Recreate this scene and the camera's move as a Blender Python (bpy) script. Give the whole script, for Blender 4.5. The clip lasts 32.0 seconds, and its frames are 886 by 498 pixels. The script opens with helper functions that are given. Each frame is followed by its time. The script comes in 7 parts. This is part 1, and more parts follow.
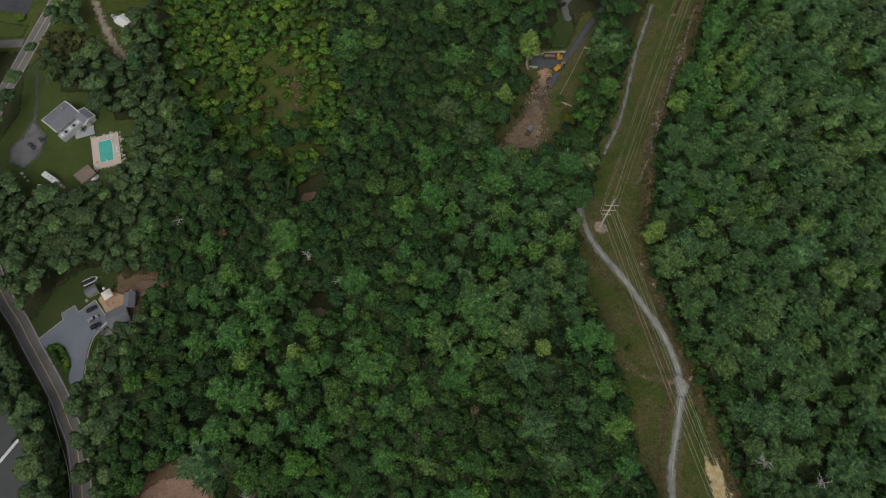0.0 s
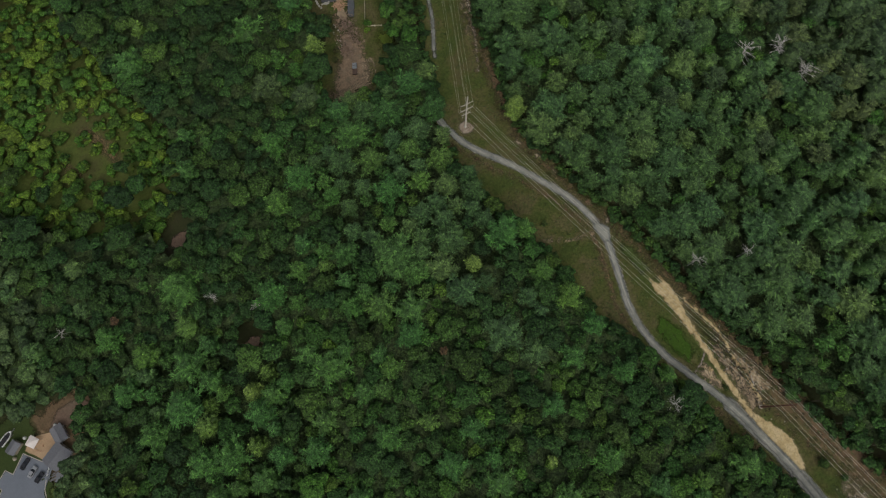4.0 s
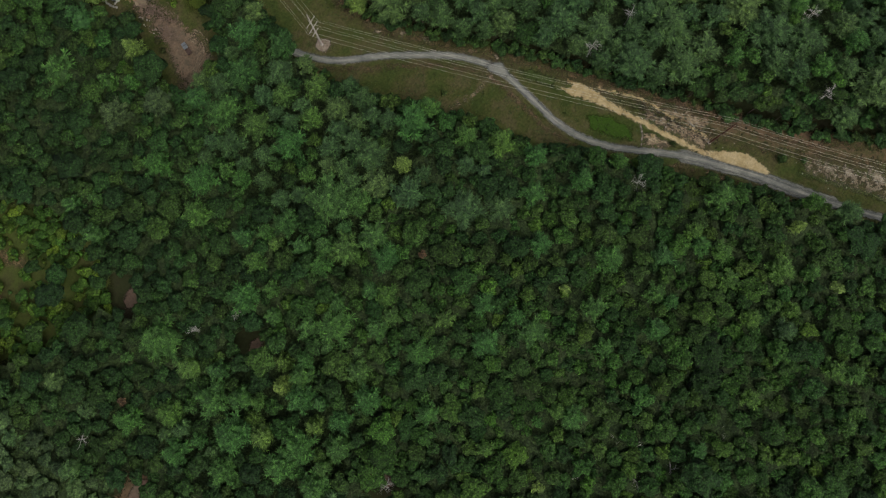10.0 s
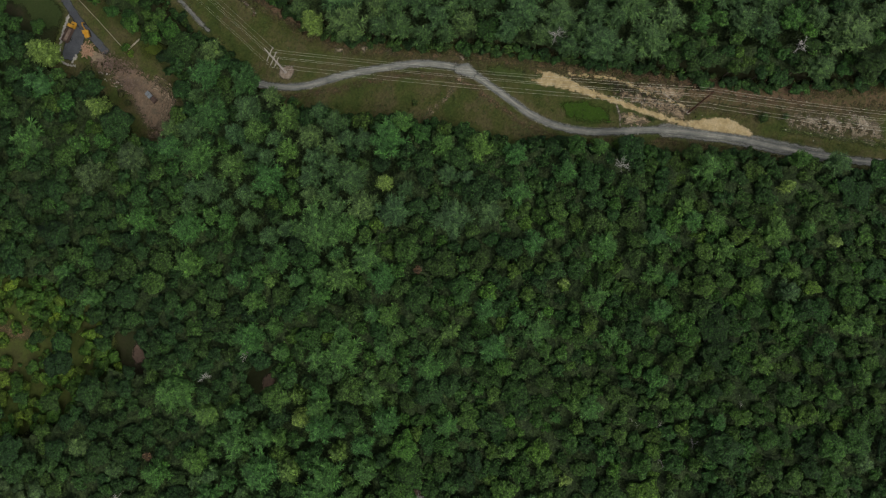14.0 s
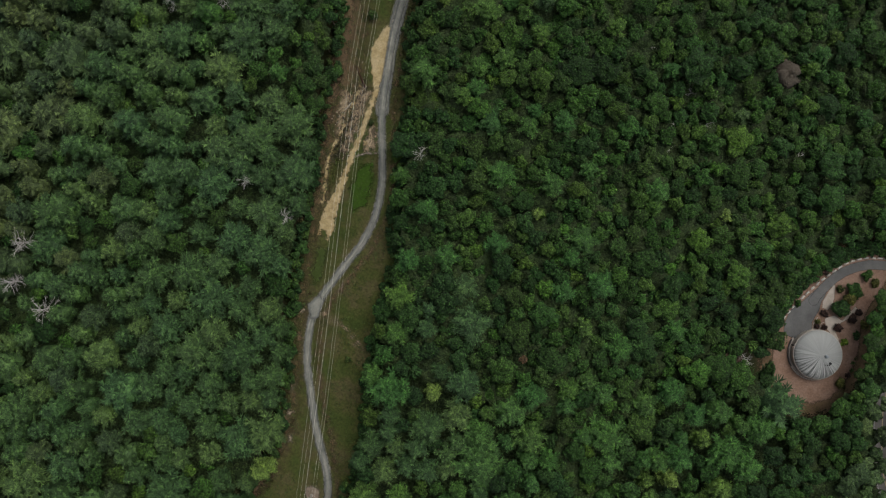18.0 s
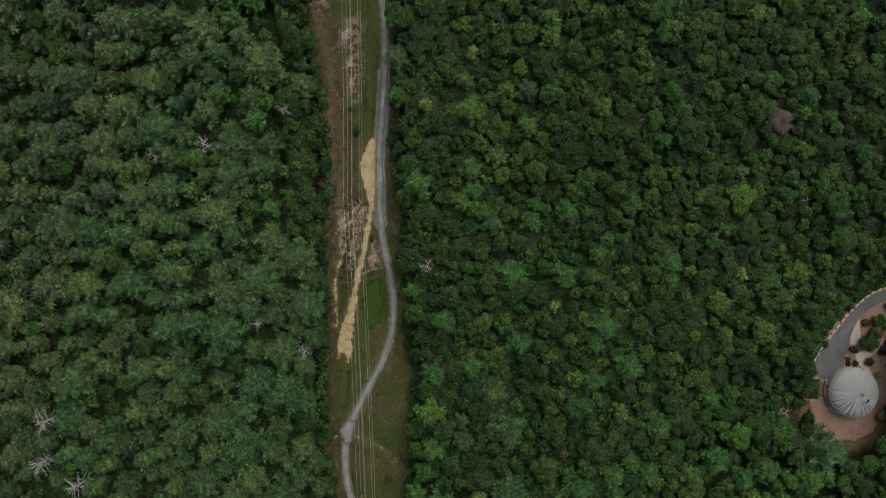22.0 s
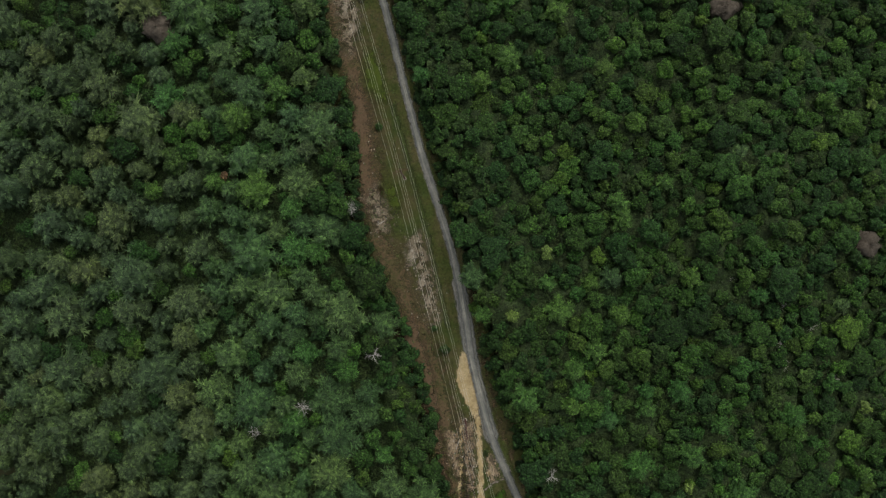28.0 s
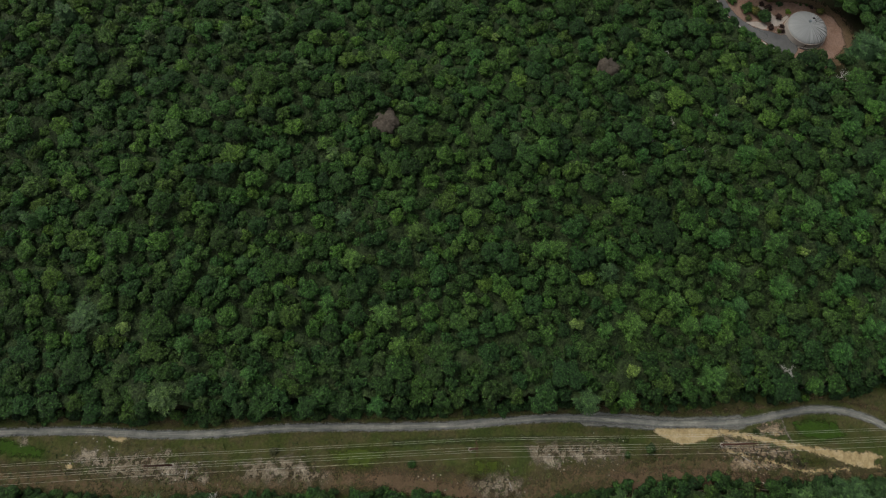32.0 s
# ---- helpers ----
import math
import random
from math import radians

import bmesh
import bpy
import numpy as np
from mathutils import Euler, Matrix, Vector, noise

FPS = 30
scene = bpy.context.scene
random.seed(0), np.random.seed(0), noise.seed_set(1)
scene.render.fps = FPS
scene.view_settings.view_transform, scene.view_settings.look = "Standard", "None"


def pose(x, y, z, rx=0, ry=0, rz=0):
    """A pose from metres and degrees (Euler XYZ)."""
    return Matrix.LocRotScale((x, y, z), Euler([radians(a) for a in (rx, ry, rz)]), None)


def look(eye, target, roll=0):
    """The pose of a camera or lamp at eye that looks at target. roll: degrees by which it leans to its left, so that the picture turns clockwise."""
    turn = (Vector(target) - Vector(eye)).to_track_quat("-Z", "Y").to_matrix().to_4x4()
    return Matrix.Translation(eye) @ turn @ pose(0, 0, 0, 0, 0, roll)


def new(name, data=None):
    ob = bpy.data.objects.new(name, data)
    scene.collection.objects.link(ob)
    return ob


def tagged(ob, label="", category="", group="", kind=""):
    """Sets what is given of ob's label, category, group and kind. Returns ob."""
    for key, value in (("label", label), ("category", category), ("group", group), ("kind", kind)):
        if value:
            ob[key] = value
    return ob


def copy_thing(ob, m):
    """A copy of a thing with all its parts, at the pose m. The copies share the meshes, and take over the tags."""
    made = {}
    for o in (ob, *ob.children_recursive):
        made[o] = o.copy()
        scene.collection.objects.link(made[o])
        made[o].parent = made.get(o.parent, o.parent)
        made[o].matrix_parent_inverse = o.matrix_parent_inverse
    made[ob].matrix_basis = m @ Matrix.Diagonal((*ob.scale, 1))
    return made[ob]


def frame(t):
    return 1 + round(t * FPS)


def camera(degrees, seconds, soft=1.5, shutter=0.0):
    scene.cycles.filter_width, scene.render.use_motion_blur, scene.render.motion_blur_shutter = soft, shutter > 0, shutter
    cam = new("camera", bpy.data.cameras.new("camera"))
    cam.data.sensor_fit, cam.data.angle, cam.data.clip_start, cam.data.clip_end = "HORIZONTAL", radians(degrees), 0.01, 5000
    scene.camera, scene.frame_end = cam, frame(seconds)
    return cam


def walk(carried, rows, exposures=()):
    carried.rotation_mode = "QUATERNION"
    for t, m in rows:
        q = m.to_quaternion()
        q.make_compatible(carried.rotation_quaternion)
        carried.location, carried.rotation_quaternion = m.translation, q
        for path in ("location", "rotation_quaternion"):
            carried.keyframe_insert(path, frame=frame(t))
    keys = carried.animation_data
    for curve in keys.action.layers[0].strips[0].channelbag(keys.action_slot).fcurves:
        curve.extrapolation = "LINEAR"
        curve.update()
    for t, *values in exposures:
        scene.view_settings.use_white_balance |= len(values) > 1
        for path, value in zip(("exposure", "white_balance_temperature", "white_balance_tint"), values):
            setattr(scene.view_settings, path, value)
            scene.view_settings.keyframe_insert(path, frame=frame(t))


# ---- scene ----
cam = camera(70.4, 32.0, 1.2)
PATH = [
    (0, (1.426, 4.062, 247.538), (1.419, 4.842, 245.697), 0.2),
    (0.5, (1.588, 7.301, 247.394), (1.665, 8.096, 245.561), 0.6),
    (1, (1.72, 10.209, 247.255), (1.857, 11.004, 245.425), 0.6),
    (1.5, (1.675, 12.58, 247.127), (1.877, 13.362, 245.297), 0.9),
    (2, (1.419, 14.236, 247.126), (1.692, 14.99, 245.294), 1.1),
    (2.5, (1.026, 15.249, 247.203), (1.342, 15.987, 245.372), 1.4),
    (3, (0.615, 15.821, 247.309), (0.932, 16.489, 245.451), 1.6),
    (3.5, (0.362, 16.213, 247.377), (0.615, 16.724, 245.46), -0.3),
    (5.5, (0.402, 17.097, 247.4), (0.686, 17.526, 245.468), -1.7),
    (6, (0.372, 17.183, 247.483), (0.652, 17.581, 245.543), -2.2),
    (6.5, (0.409, 17.149, 247.562), (0.677, 17.512, 245.614), -2.8),
    (7, (0.433, 17.02, 247.658), (0.691, 17.35, 245.703), -3.5),
    (7.5, (0.407, 16.862, 247.755), (0.652, 17.163, 245.793), -4.6),
    (8, (0.335, 16.727, 247.825), (0.564, 16.998, 245.857), -6.0),
    (8.5, (0.271, 16.555, 247.868), (0.485, 16.796, 245.894), -7.3),
    (9, (0.261, 16.383, 247.863), (0.456, 16.593, 245.884), -9.2),
    (9.5, (0.296, 16.277, 247.843), (0.472, 16.456, 245.859), -11.8),
    (10, (0.371, 16.207, 247.804), (0.524, 16.358, 245.816), -15.1),
    (10.5, (0.484, 16.112, 247.793), (0.607, 16.235, 245.801), -20.4),
    (11, (0.745, 15.943, 247.833), (0.842, 16.051, 245.838), -26.8),
    (11.5, (1.388, 15.694, 247.885), (1.483, 15.806, 245.891), -28.5),
    (12, (2.607, 15.504, 247.957), (2.697, 15.62, 245.963), -30.9),
    (12.5, (4.55, 15.555, 248.047), (4.635, 15.676, 246.052), -33.7),
    (13, (7.33, 16.067, 248.158), (7.407, 16.19, 246.163), -36.7),
    (13.5, (11.093, 17.118, 248.248), (11.164, 17.242, 246.253), -39.1),
    (15.5, (30.404, 23.213, 248.577), (30.488, 23.354, 246.584), -43.3),
    (16, (35.863, 24.068, 248.573), (35.958, 24.174, 246.578), -48.7),
    (16.5, (41.632, 24.013, 248.486), (41.728, 24.066, 246.489), -48.2),
    (17, (47.077, 22.987, 248.371), (47.148, 22.993, 246.372), -42.0),
    (17.5, (51.584, 21.078, 248.249), (51.628, 21.046, 246.25), -17.6),
    (18, (54.952, 18.324, 248.122), (54.963, 18.274, 246.122), 9.1),
    (18.5, (57.485, 14.93, 247.969), (57.484, 14.879, 245.97), 18.4),
    (19, (59.609, 11.012, 247.76), (59.609, 10.966, 245.76), 17.9),
    (19.5, (61.587, 6.634, 247.597), (61.585, 6.593, 245.598), 19.5),
    (20, (63.627, 1.783, 247.503), (63.627, 1.741, 245.504), 15.6),
    (20.5, (65.776, -3.528, 247.388), (65.777, -3.567, 245.388), 12.7),
    (21, (68.041, -9.23, 247.123), (68.041, -9.268, 245.123), 13.3),
    (21.5, (70.499, -15.247, 246.75), (70.499, -15.282, 244.75), 13.2),
    (22, (72.97, -21.444, 246.387), (72.971, -21.478, 244.388), 10.4),
    (22.5, (75.482, -27.666, 246.088), (75.486, -27.699, 244.088), 5.3),
    (23, (78.045, -33.838, 245.784), (78.053, -33.872, 243.785), -0.2),
    (23.5, (80.777, -40.058, 245.453), (80.787, -40.091, 243.453), -4.1),
    (24, (83.8, -46.431, 245.111), (83.811, -46.464, 243.111), -6.8),
    (24.5, (87.33, -52.951, 244.652), (87.346, -52.988, 242.653), -10.7),
    (25, (91.05, -59.529, 244.176), (91.068, -59.567, 242.176), -13.5),
    (25.5, (94.85, -66.1, 243.847), (94.872, -66.138, 241.847), -17.8),
    (27.5, (110.722, -92.461, 242.866), (110.741, -92.494, 240.866), -25.1),
    (28, (114.713, -99.013, 242.796), (114.725, -99.041, 240.796), -24.3),
    (28.5, (118.623, -105.654, 242.808), (118.622, -105.678, 240.808), -4.4),
    (29, (122.31, -112.465, 242.897), (122.297, -112.481, 240.898), 25.8),
    (29.5, (125.806, -119.491, 243.066), (125.755, -119.533, 241.067), 26.7),
    (30, (129.03, -126.593, 243.22), (128.926, -126.65, 241.224), 25.9),
    (30.5, (131.949, -133.675, 243.234), (131.806, -133.7, 241.239), 31.5),
    (31, (134.568, -140.489, 243.225), (134.284, -140.549, 241.246), 18.6),
    (31.5, (136.923, -146.91, 243.242), (136.46, -146.972, 241.298), 13.2),
    (32, (139.173, -153.184, 243.265), (138.527, -153.207, 241.373), 10.5),
]
walk(cam, [(t, look(eye, target, roll)) for t, eye, target, roll in PATH])

# ---- world and light ----
world = bpy.data.worlds.new("overcast_sky")
scene.world = world
world.use_nodes = True
wn = world.node_tree.nodes
sky = wn.new("ShaderNodeTexSky")
sky.sky_type, sky.sun_disc = "NISHITA", False
sky.sun_elevation, sky.sun_rotation = radians(52), radians(200)
sky.air_density, sky.dust_density = 1.0, 4.0
grey = wn.new("ShaderNodeHueSaturation")
grey.inputs["Saturation"].default_value = 0.35
world.node_tree.links.new(sky.outputs[0], grey.inputs["Color"])
world.node_tree.links.new(grey.outputs[0], wn["Background"].inputs["Color"])
wn["Background"].inputs["Strength"].default_value = 0.10
sun = new("sun", bpy.data.lights.new("sun", "SUN"))
sun.data.energy, sun.data.angle, sun.data.color = 0.85, radians(60), (1.0, 0.96, 0.9)
sun.matrix_world = pose(0, 0, 300, 38, 0, -20)
scene.view_settings.exposure = -0.17

# ---- materials ----


def shader(name):
    m = bpy.data.materials.new(name)
    m.use_nodes = True
    t = m.node_tree
    return m, t, t.nodes["Principled BSDF"]


def link(t, a, b):
    t.links.new(a, b)


def maths(t, op, a, b=0.0, clamp=False):
    n = t.nodes.new("ShaderNodeMath")
    n.operation, n.use_clamp = op, clamp
    for k, v in enumerate((a, b)):
        if isinstance(v, (int, float)):
            n.inputs[k].default_value = v
        else:
            link(t, v, n.inputs[k])
    return n.outputs[0]


def place(t):
    return t.nodes.new("ShaderNodeNewGeometry").outputs["Position"]


def grain(t, scale, detail=4.0, rough=0.6, stretch=None):
    n = t.nodes.new("ShaderNodeTexNoise")
    n.inputs["Scale"].default_value, n.inputs["Detail"].default_value, n.inputs["Roughness"].default_value = scale, detail, rough
    p = place(t)
    tilt = t.nodes.new("ShaderNodeMapping")
    tilt.inputs["Rotation"].default_value, tilt.inputs["Location"].default_value = (0.52, 0.37, 0.21), (1.7, 3.1, 7.3)
    if stretch:
        v = t.nodes.new("ShaderNodeMapping")
        v.inputs["Scale"].default_value, v.inputs["Rotation"].default_value = stretch[0], (0, 0, stretch[1])
        link(t, p, v.inputs[0])
        p = v.outputs[0]
    link(t, p, tilt.inputs[0])
    link(t, tilt.outputs[0], n.inputs["Vector"])
    return n.outputs["Fac"]


def ramp(t, fac, stops):
    n = t.nodes.new("ShaderNodeValToRGB")
    e = n.color_ramp.elements
    while len(e) < len(stops):
        e.new(0.5)
    for k, (p, c) in enumerate(stops):
        e[k].position, e[k].color = p, (*c, 1)
    link(t, fac, n.inputs[0])
    return n.outputs[0]


def blend(t, fac, a, b, how="MIX"):
    n = t.nodes.new("ShaderNodeMix")
    n.data_type, n.blend_type = "RGBA", how
    for k, v in ((0, fac), (6, a), (7, b)):
        if isinstance(v, (int, float)):
            n.inputs[k].default_value = v
        elif isinstance(v, tuple):
            n.inputs[k].default_value = (*v, 1)
        else:
            link(t, v, n.inputs[k])
    return n.outputs[2]


def relief(t, b, height, strength, distance):
    n = t.nodes.new("ShaderNodeBump")
    n.inputs["Strength"].default_value, n.inputs["Distance"].default_value = strength, distance
    link(t, height, n.inputs["Height"])
    link(t, n.outputs[0], b.inputs["Normal"])


def earth(name, stops, big=0.08, small=1.2, fine=0.5, rough=0.95, ragged=None, bump=0.15, stretch=None, wheels=0.0, streaks=0.0):
    """Ground cover: patches at a large and a small scale; ragged=(softness, raggedness in metres) frays its border."""
    m, t, b = shader(name)
    base = ramp(t, grain(t, big, 6, 0.65, stretch), stops)
    spots = grain(t, small, 5, 0.7)
    colour = blend(t, fine, base, ramp(t, spots, [(0.3, (0.45, 0.45, 0.45)), (0.5, (1, 1, 1)), (0.72, (1.5, 1.5, 1.5))]), "MULTIPLY")
    a = t.nodes.new("ShaderNodeAttribute")
    a.attribute_name = "border"
    if wheels:
        worn = maths(t, "ADD", maths(t, "DIVIDE", a.outputs["Fac"], wheels), maths(t, "MULTIPLY", maths(t, "SUBTRACT", grain(t, 0.5, 4, 0.6), 0.5), 0.5))
        colour = blend(t, 0.8, colour, ramp(t, worn, [(0.0, (0.78, 0.70, 0.60)), (0.2, (1.05, 1.0, 0.95)), (0.42, (0.74, 0.76, 0.80)), (0.62, (0.85, 0.86, 0.88)), (0.85, (1.35, 1.33, 1.28))]), "MULTIPLY")
    if streaks:
        lane, way = t.nodes.new("ShaderNodeAttribute"), t.nodes.new("ShaderNodeAttribute")
        lane.attribute_name, way.attribute_name = "across", "along"
        spot = t.nodes.new("ShaderNodeCombineXYZ")
        link(t, maths(t, "MULTIPLY", lane.outputs["Fac"], 1.5), spot.inputs[0])
        link(t, maths(t, "MULTIPLY", way.outputs["Fac"], 0.07), spot.inputs[1])
        drawn = t.nodes.new("ShaderNodeTexNoise")
        drawn.inputs["Scale"].default_value, drawn.inputs["Detail"].default_value, drawn.inputs["Roughness"].default_value = 1.0, 4.0, 0.65
        link(t, spot.outputs[0], drawn.inputs["Vector"])
        colour = blend(t, streaks, colour, ramp(t, drawn.outputs["Fac"], [(0.32, (0.55, 0.56, 0.58)), (0.47, (0.92, 0.92, 0.92)), (0.56, (1.12, 1.10, 1.05)), (0.68, (1.7, 1.64, 1.5))]), "MULTIPLY")
    link(t, colour, b.inputs["Base Color"])
    b.inputs["Roughness"].default_value = rough
    b.inputs["Specular IOR Level"].default_value = 0.2
    relief(t, b, spots, 0.6, bump)
    if ragged:
        fray = maths(t, "MULTIPLY", maths(t, "SUBTRACT", grain(t, 0.45, 6, 0.7), 0.5), 2 * ragged[1])
        cover = maths(t, "DIVIDE", maths(t, "ADD", a.outputs["Fac"], fray), ragged[0], True)
        link(t, cover, b.inputs["Alpha"])
    return m


def plain(name, colour, rough=0.6, metal=0.0, vary=0.25, scale=1.5, bump=0.0):
    m, t, b = shader(name)
    g = grain(t, scale, 5, 0.65)
    lo, hi = tuple(c * (1 - vary) for c in colour), tuple(min(1, c * (1 + vary)) for c in colour)
    link(t, ramp(t, g, [(0.3, lo), (0.7, hi)]), b.inputs["Base Color"])
    b.inputs["Roughness"].default_value, b.inputs["Metallic"].default_value = rough, metal
    if bump:
        relief(t, b, g, 0.5, bump)
    return m


def foliage(name, stops, sheen=0.6, spread=0.4, clumps=1.15, skin=0.4, mottle=0.55):
    """Leaves: a hue for each tree, lighter and darker leaf by leaf."""
    m, t, b = shader(name)
    a = t.nodes.new("ShaderNodeAttribute")
    a.attribute_name = "tone"
    own = t.nodes.new("ShaderNodeObjectInfo").outputs["Random"]
    hue = maths(t, "FRACT", maths(t, "ADD", a.outputs["Fac"], own))
    base = ramp(t, hue, stops)
    leaf = t.nodes.new("ShaderNodeNewGeometry").outputs["Random Per Island"]
    lo, hi = 1 - spread, 1 + spread
    c = blend(t, 1.0, base, ramp(t, leaf, [(0.0, (lo, lo, lo)), (0.6, (1, 1, 1)), (1.0, (hi, hi, hi * 0.85))]), "MULTIPLY")
    clump = t.nodes.new("ShaderNodeTexVoronoi")
    clump.inputs["Scale"].default_value = clumps
    shift = t.nodes.new("ShaderNodeTexNoise")
    shift.inputs["Scale"].default_value, shift.inputs["Detail"].default_value = 1.6, 3.0
    where = t.nodes.new("ShaderNodeMix")
    where.data_type, where.blend_type = "RGBA", "LINEAR_LIGHT"
    where.inputs[0].default_value = 0.35
    p = place(t)
    link(t, p, shift.inputs["Vector"])
    link(t, p, where.inputs[6])
    link(t, shift.outputs["Color"], where.inputs[7])
    link(t, where.outputs[2], clump.inputs["Vector"])
    own_clump = t.nodes.new("ShaderNodeSeparateColor")
    link(t, clump.outputs["Color"], own_clump.inputs[0])
    c = blend(t, 1.0, c, ramp(t, own_clump.outputs[0], [(0.0, (0.62, 0.64, 0.66)), (0.5, (0.95, 0.95, 0.95)), (1.0, (1.45, 1.42, 1.25))]), "MULTIPLY")
    tuft = grain(t, 1.5, 5, 0.75)
    c = blend(t, 1.0, c, ramp(t, tuft, [(0.36, (1 - mottle,) * 3), (0.5, (1.0, 1.0, 1.0)), (0.64, (1 + 1.36 * mottle, 1 + 1.36 * mottle, 1 + 1.1 * mottle))]), "MULTIPLY")
    link(t, c, b.inputs["Base Color"])
    rough_skin = maths(t, "ADD", maths(t, "MULTIPLY", clump.outputs["Distance"], -1.0), maths(t, "MULTIPLY", tuft, 1.2))
    relief(t, b, rough_skin, 1.0, skin)
    b.inputs["Roughness"].default_value, b.inputs["Specular IOR Level"].default_value = sheen, 0.2
    return m


OAK = foliage("oak_leaves", [(0.0, (0.029, 0.073, 0.018)), (0.15, (0.048, 0.111, 0.023)), (0.3, (0.034, 0.091, 0.023)), (0.45, (0.056, 0.106, 0.026)), (0.6, (0.045, 0.117, 0.022)), (0.72, (0.069, 0.127, 0.024)), (0.85, (0.036, 0.098, 0.025)), (1.0, (0.031, 0.077, 0.021))], skin=0.6, mottle=0.72)
# Oak colours raised by a quarter: light at the woods' edge put into the leaves.
EDGEOAK = foliage("edge_lit_oak_leaves", [(0.0, (0.036, 0.089, 0.023)), (0.15, (0.060, 0.135, 0.030)), (0.3, (0.042, 0.111, 0.030)), (0.45, (0.069, 0.129, 0.034)), (0.6, (0.056, 0.143, 0.029)), (0.72, (0.086, 0.155, 0.031)), (0.85, (0.045, 0.120, 0.033)), (1.0, (0.038, 0.094, 0.027))], skin=0.6, mottle=0.72)
PINE = foliage("pine_needles", [(0.0, (0.051, 0.105, 0.038)), (0.25, (0.072, 0.138, 0.046)), (0.5, (0.057, 0.123, 0.049)), (0.7, (0.098, 0.163, 0.052)), (0.85, (0.066, 0.131, 0.050)), (1.0, (0.051, 0.108, 0.040))], spread=0.5, clumps=0.8, skin=0.12, mottle=0.4)
GREYPINE = foliage("grey_green_pine_needles", [(0.0, (0.053, 0.091, 0.039)), (0.25, (0.075, 0.119, 0.048)), (0.5, (0.060, 0.107, 0.051)), (0.7, (0.102, 0.141, 0.054)), (0.85, (0.068, 0.113, 0.052)), (1.0, (0.053, 0.093, 0.041))], spread=0.5, clumps=0.8, skin=0.12, mottle=0.4)
FRESHPINE = foliage("fresh_pine_needles", [(0.0, (0.050, 0.122, 0.033)), (0.3, (0.069, 0.155, 0.038)), (0.55, (0.053, 0.134, 0.041)), (0.75, (0.104, 0.182, 0.041)), (1.0, (0.050, 0.120, 0.035))], spread=0.5, clumps=0.8, skin=0.12, mottle=0.45)
LIGHTPINE = foliage("bright_pine_needles", [(0.0, (0.066, 0.162, 0.037)), (0.4, (0.053, 0.144, 0.039)), (0.75, (0.091, 0.180, 0.037)), (1.0, (0.065, 0.155, 0.040))], spread=0.5, clumps=0.8, skin=0.12, mottle=0.45)
SHADELEAF = foliage("deep_shade_leaves", [(0.0, (0.044, 0.087, 0.027)), (0.5, (0.060, 0.099, 0.033)), (1.0, (0.078, 0.090, 0.039))], clumps=0.9)
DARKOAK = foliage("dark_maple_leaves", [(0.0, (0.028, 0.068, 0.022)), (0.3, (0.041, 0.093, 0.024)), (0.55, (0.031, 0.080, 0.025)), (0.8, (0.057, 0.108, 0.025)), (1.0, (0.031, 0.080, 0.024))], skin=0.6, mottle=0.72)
GOLD = foliage("yellowing_leaves", [(0.0, (0.179, 0.274, 0.068)), (1.0, (0.160, 0.258, 0.066))], skin=0.2, mottle=0.4)
RUST = foliage("rust_leaves", [(0.0, (0.165, 0.105, 0.060)), (1.0, (0.150, 0.098, 0.058))])
MARSH = foliage("marsh_leaves", [(0.0, (0.049, 0.125, 0.020)), (0.35, (0.071, 0.145, 0.022)), (0.65, (0.124, 0.192, 0.025)), (0.8, (0.059, 0.130, 0.022)), (1.0, (0.045, 0.108, 0.022))])
FERN = foliage("undergrowth_leaves", [(0.0, (0.047, 0.083, 0.021)), (0.4, (0.068, 0.094, 0.028)), (0.7, (0.093, 0.083, 0.040)), (1.0, (0.060, 0.099, 0.024))])
BARK = plain("bark", (0.11, 0.085, 0.065), 0.95, 0, 0.4, 3, 0.03)
DEADWOOD = plain("bleached_dead_wood", (0.50, 0.48, 0.44), 0.9, 0, 0.2, 3, 0.02)
WHITEWOOD = plain("sun_whitened_dead_wood", (0.64, 0.62, 0.57), 0.9, 0, 0.2, 3, 0.02)
GREYTWIG = plain("grey_brown_twigs", (0.108, 0.090, 0.066), 0.95, 0, 0.35, 1.0)
FLOOR = earth("forest_floor", [(0.3, (0.030, 0.044, 0.015)), (0.5, (0.046, 0.052, 0.020)), (0.62, (0.052, 0.046, 0.026)), (0.75, (0.036, 0.052, 0.018))], 0.06, 1.0)
SCRUB = earth("cleared_scrub", [(0.28, (0.044, 0.068, 0.016)), (0.40, (0.063, 0.086, 0.020)), (0.50, (0.084, 0.091, 0.027)), (0.58, (0.112, 0.100, 0.044)), (0.66, (0.070, 0.086, 0.025)), (0.80, (0.157, 0.132, 0.072))], 0.09, 1.1, 0.9, ragged=(2.5, 3.0))
GRAVEL = earth("grey_gravel", [(0.3, (0.185, 0.192, 0.174)), (0.5, (0.241, 0.246, 0.220)), (0.62, (0.297, 0.296, 0.264)), (0.75, (0.207, 0.208, 0.186))], 0.22, 2.2, 0.4, ragged=(1.0, 1.1), wheels=1.9, bump=0.03, streaks=0.85)
SAND = earth("bare_yellow_sand", [(0.3, (0.36, 0.265, 0.130)), (0.46, (0.50, 0.385, 0.195)), (0.58, (0.60, 0.485, 0.275)), (0.75, (0.44, 0.325, 0.165))], 0.35, 1.8, 0.5, ragged=(0.9, 2.2), bump=0.05)
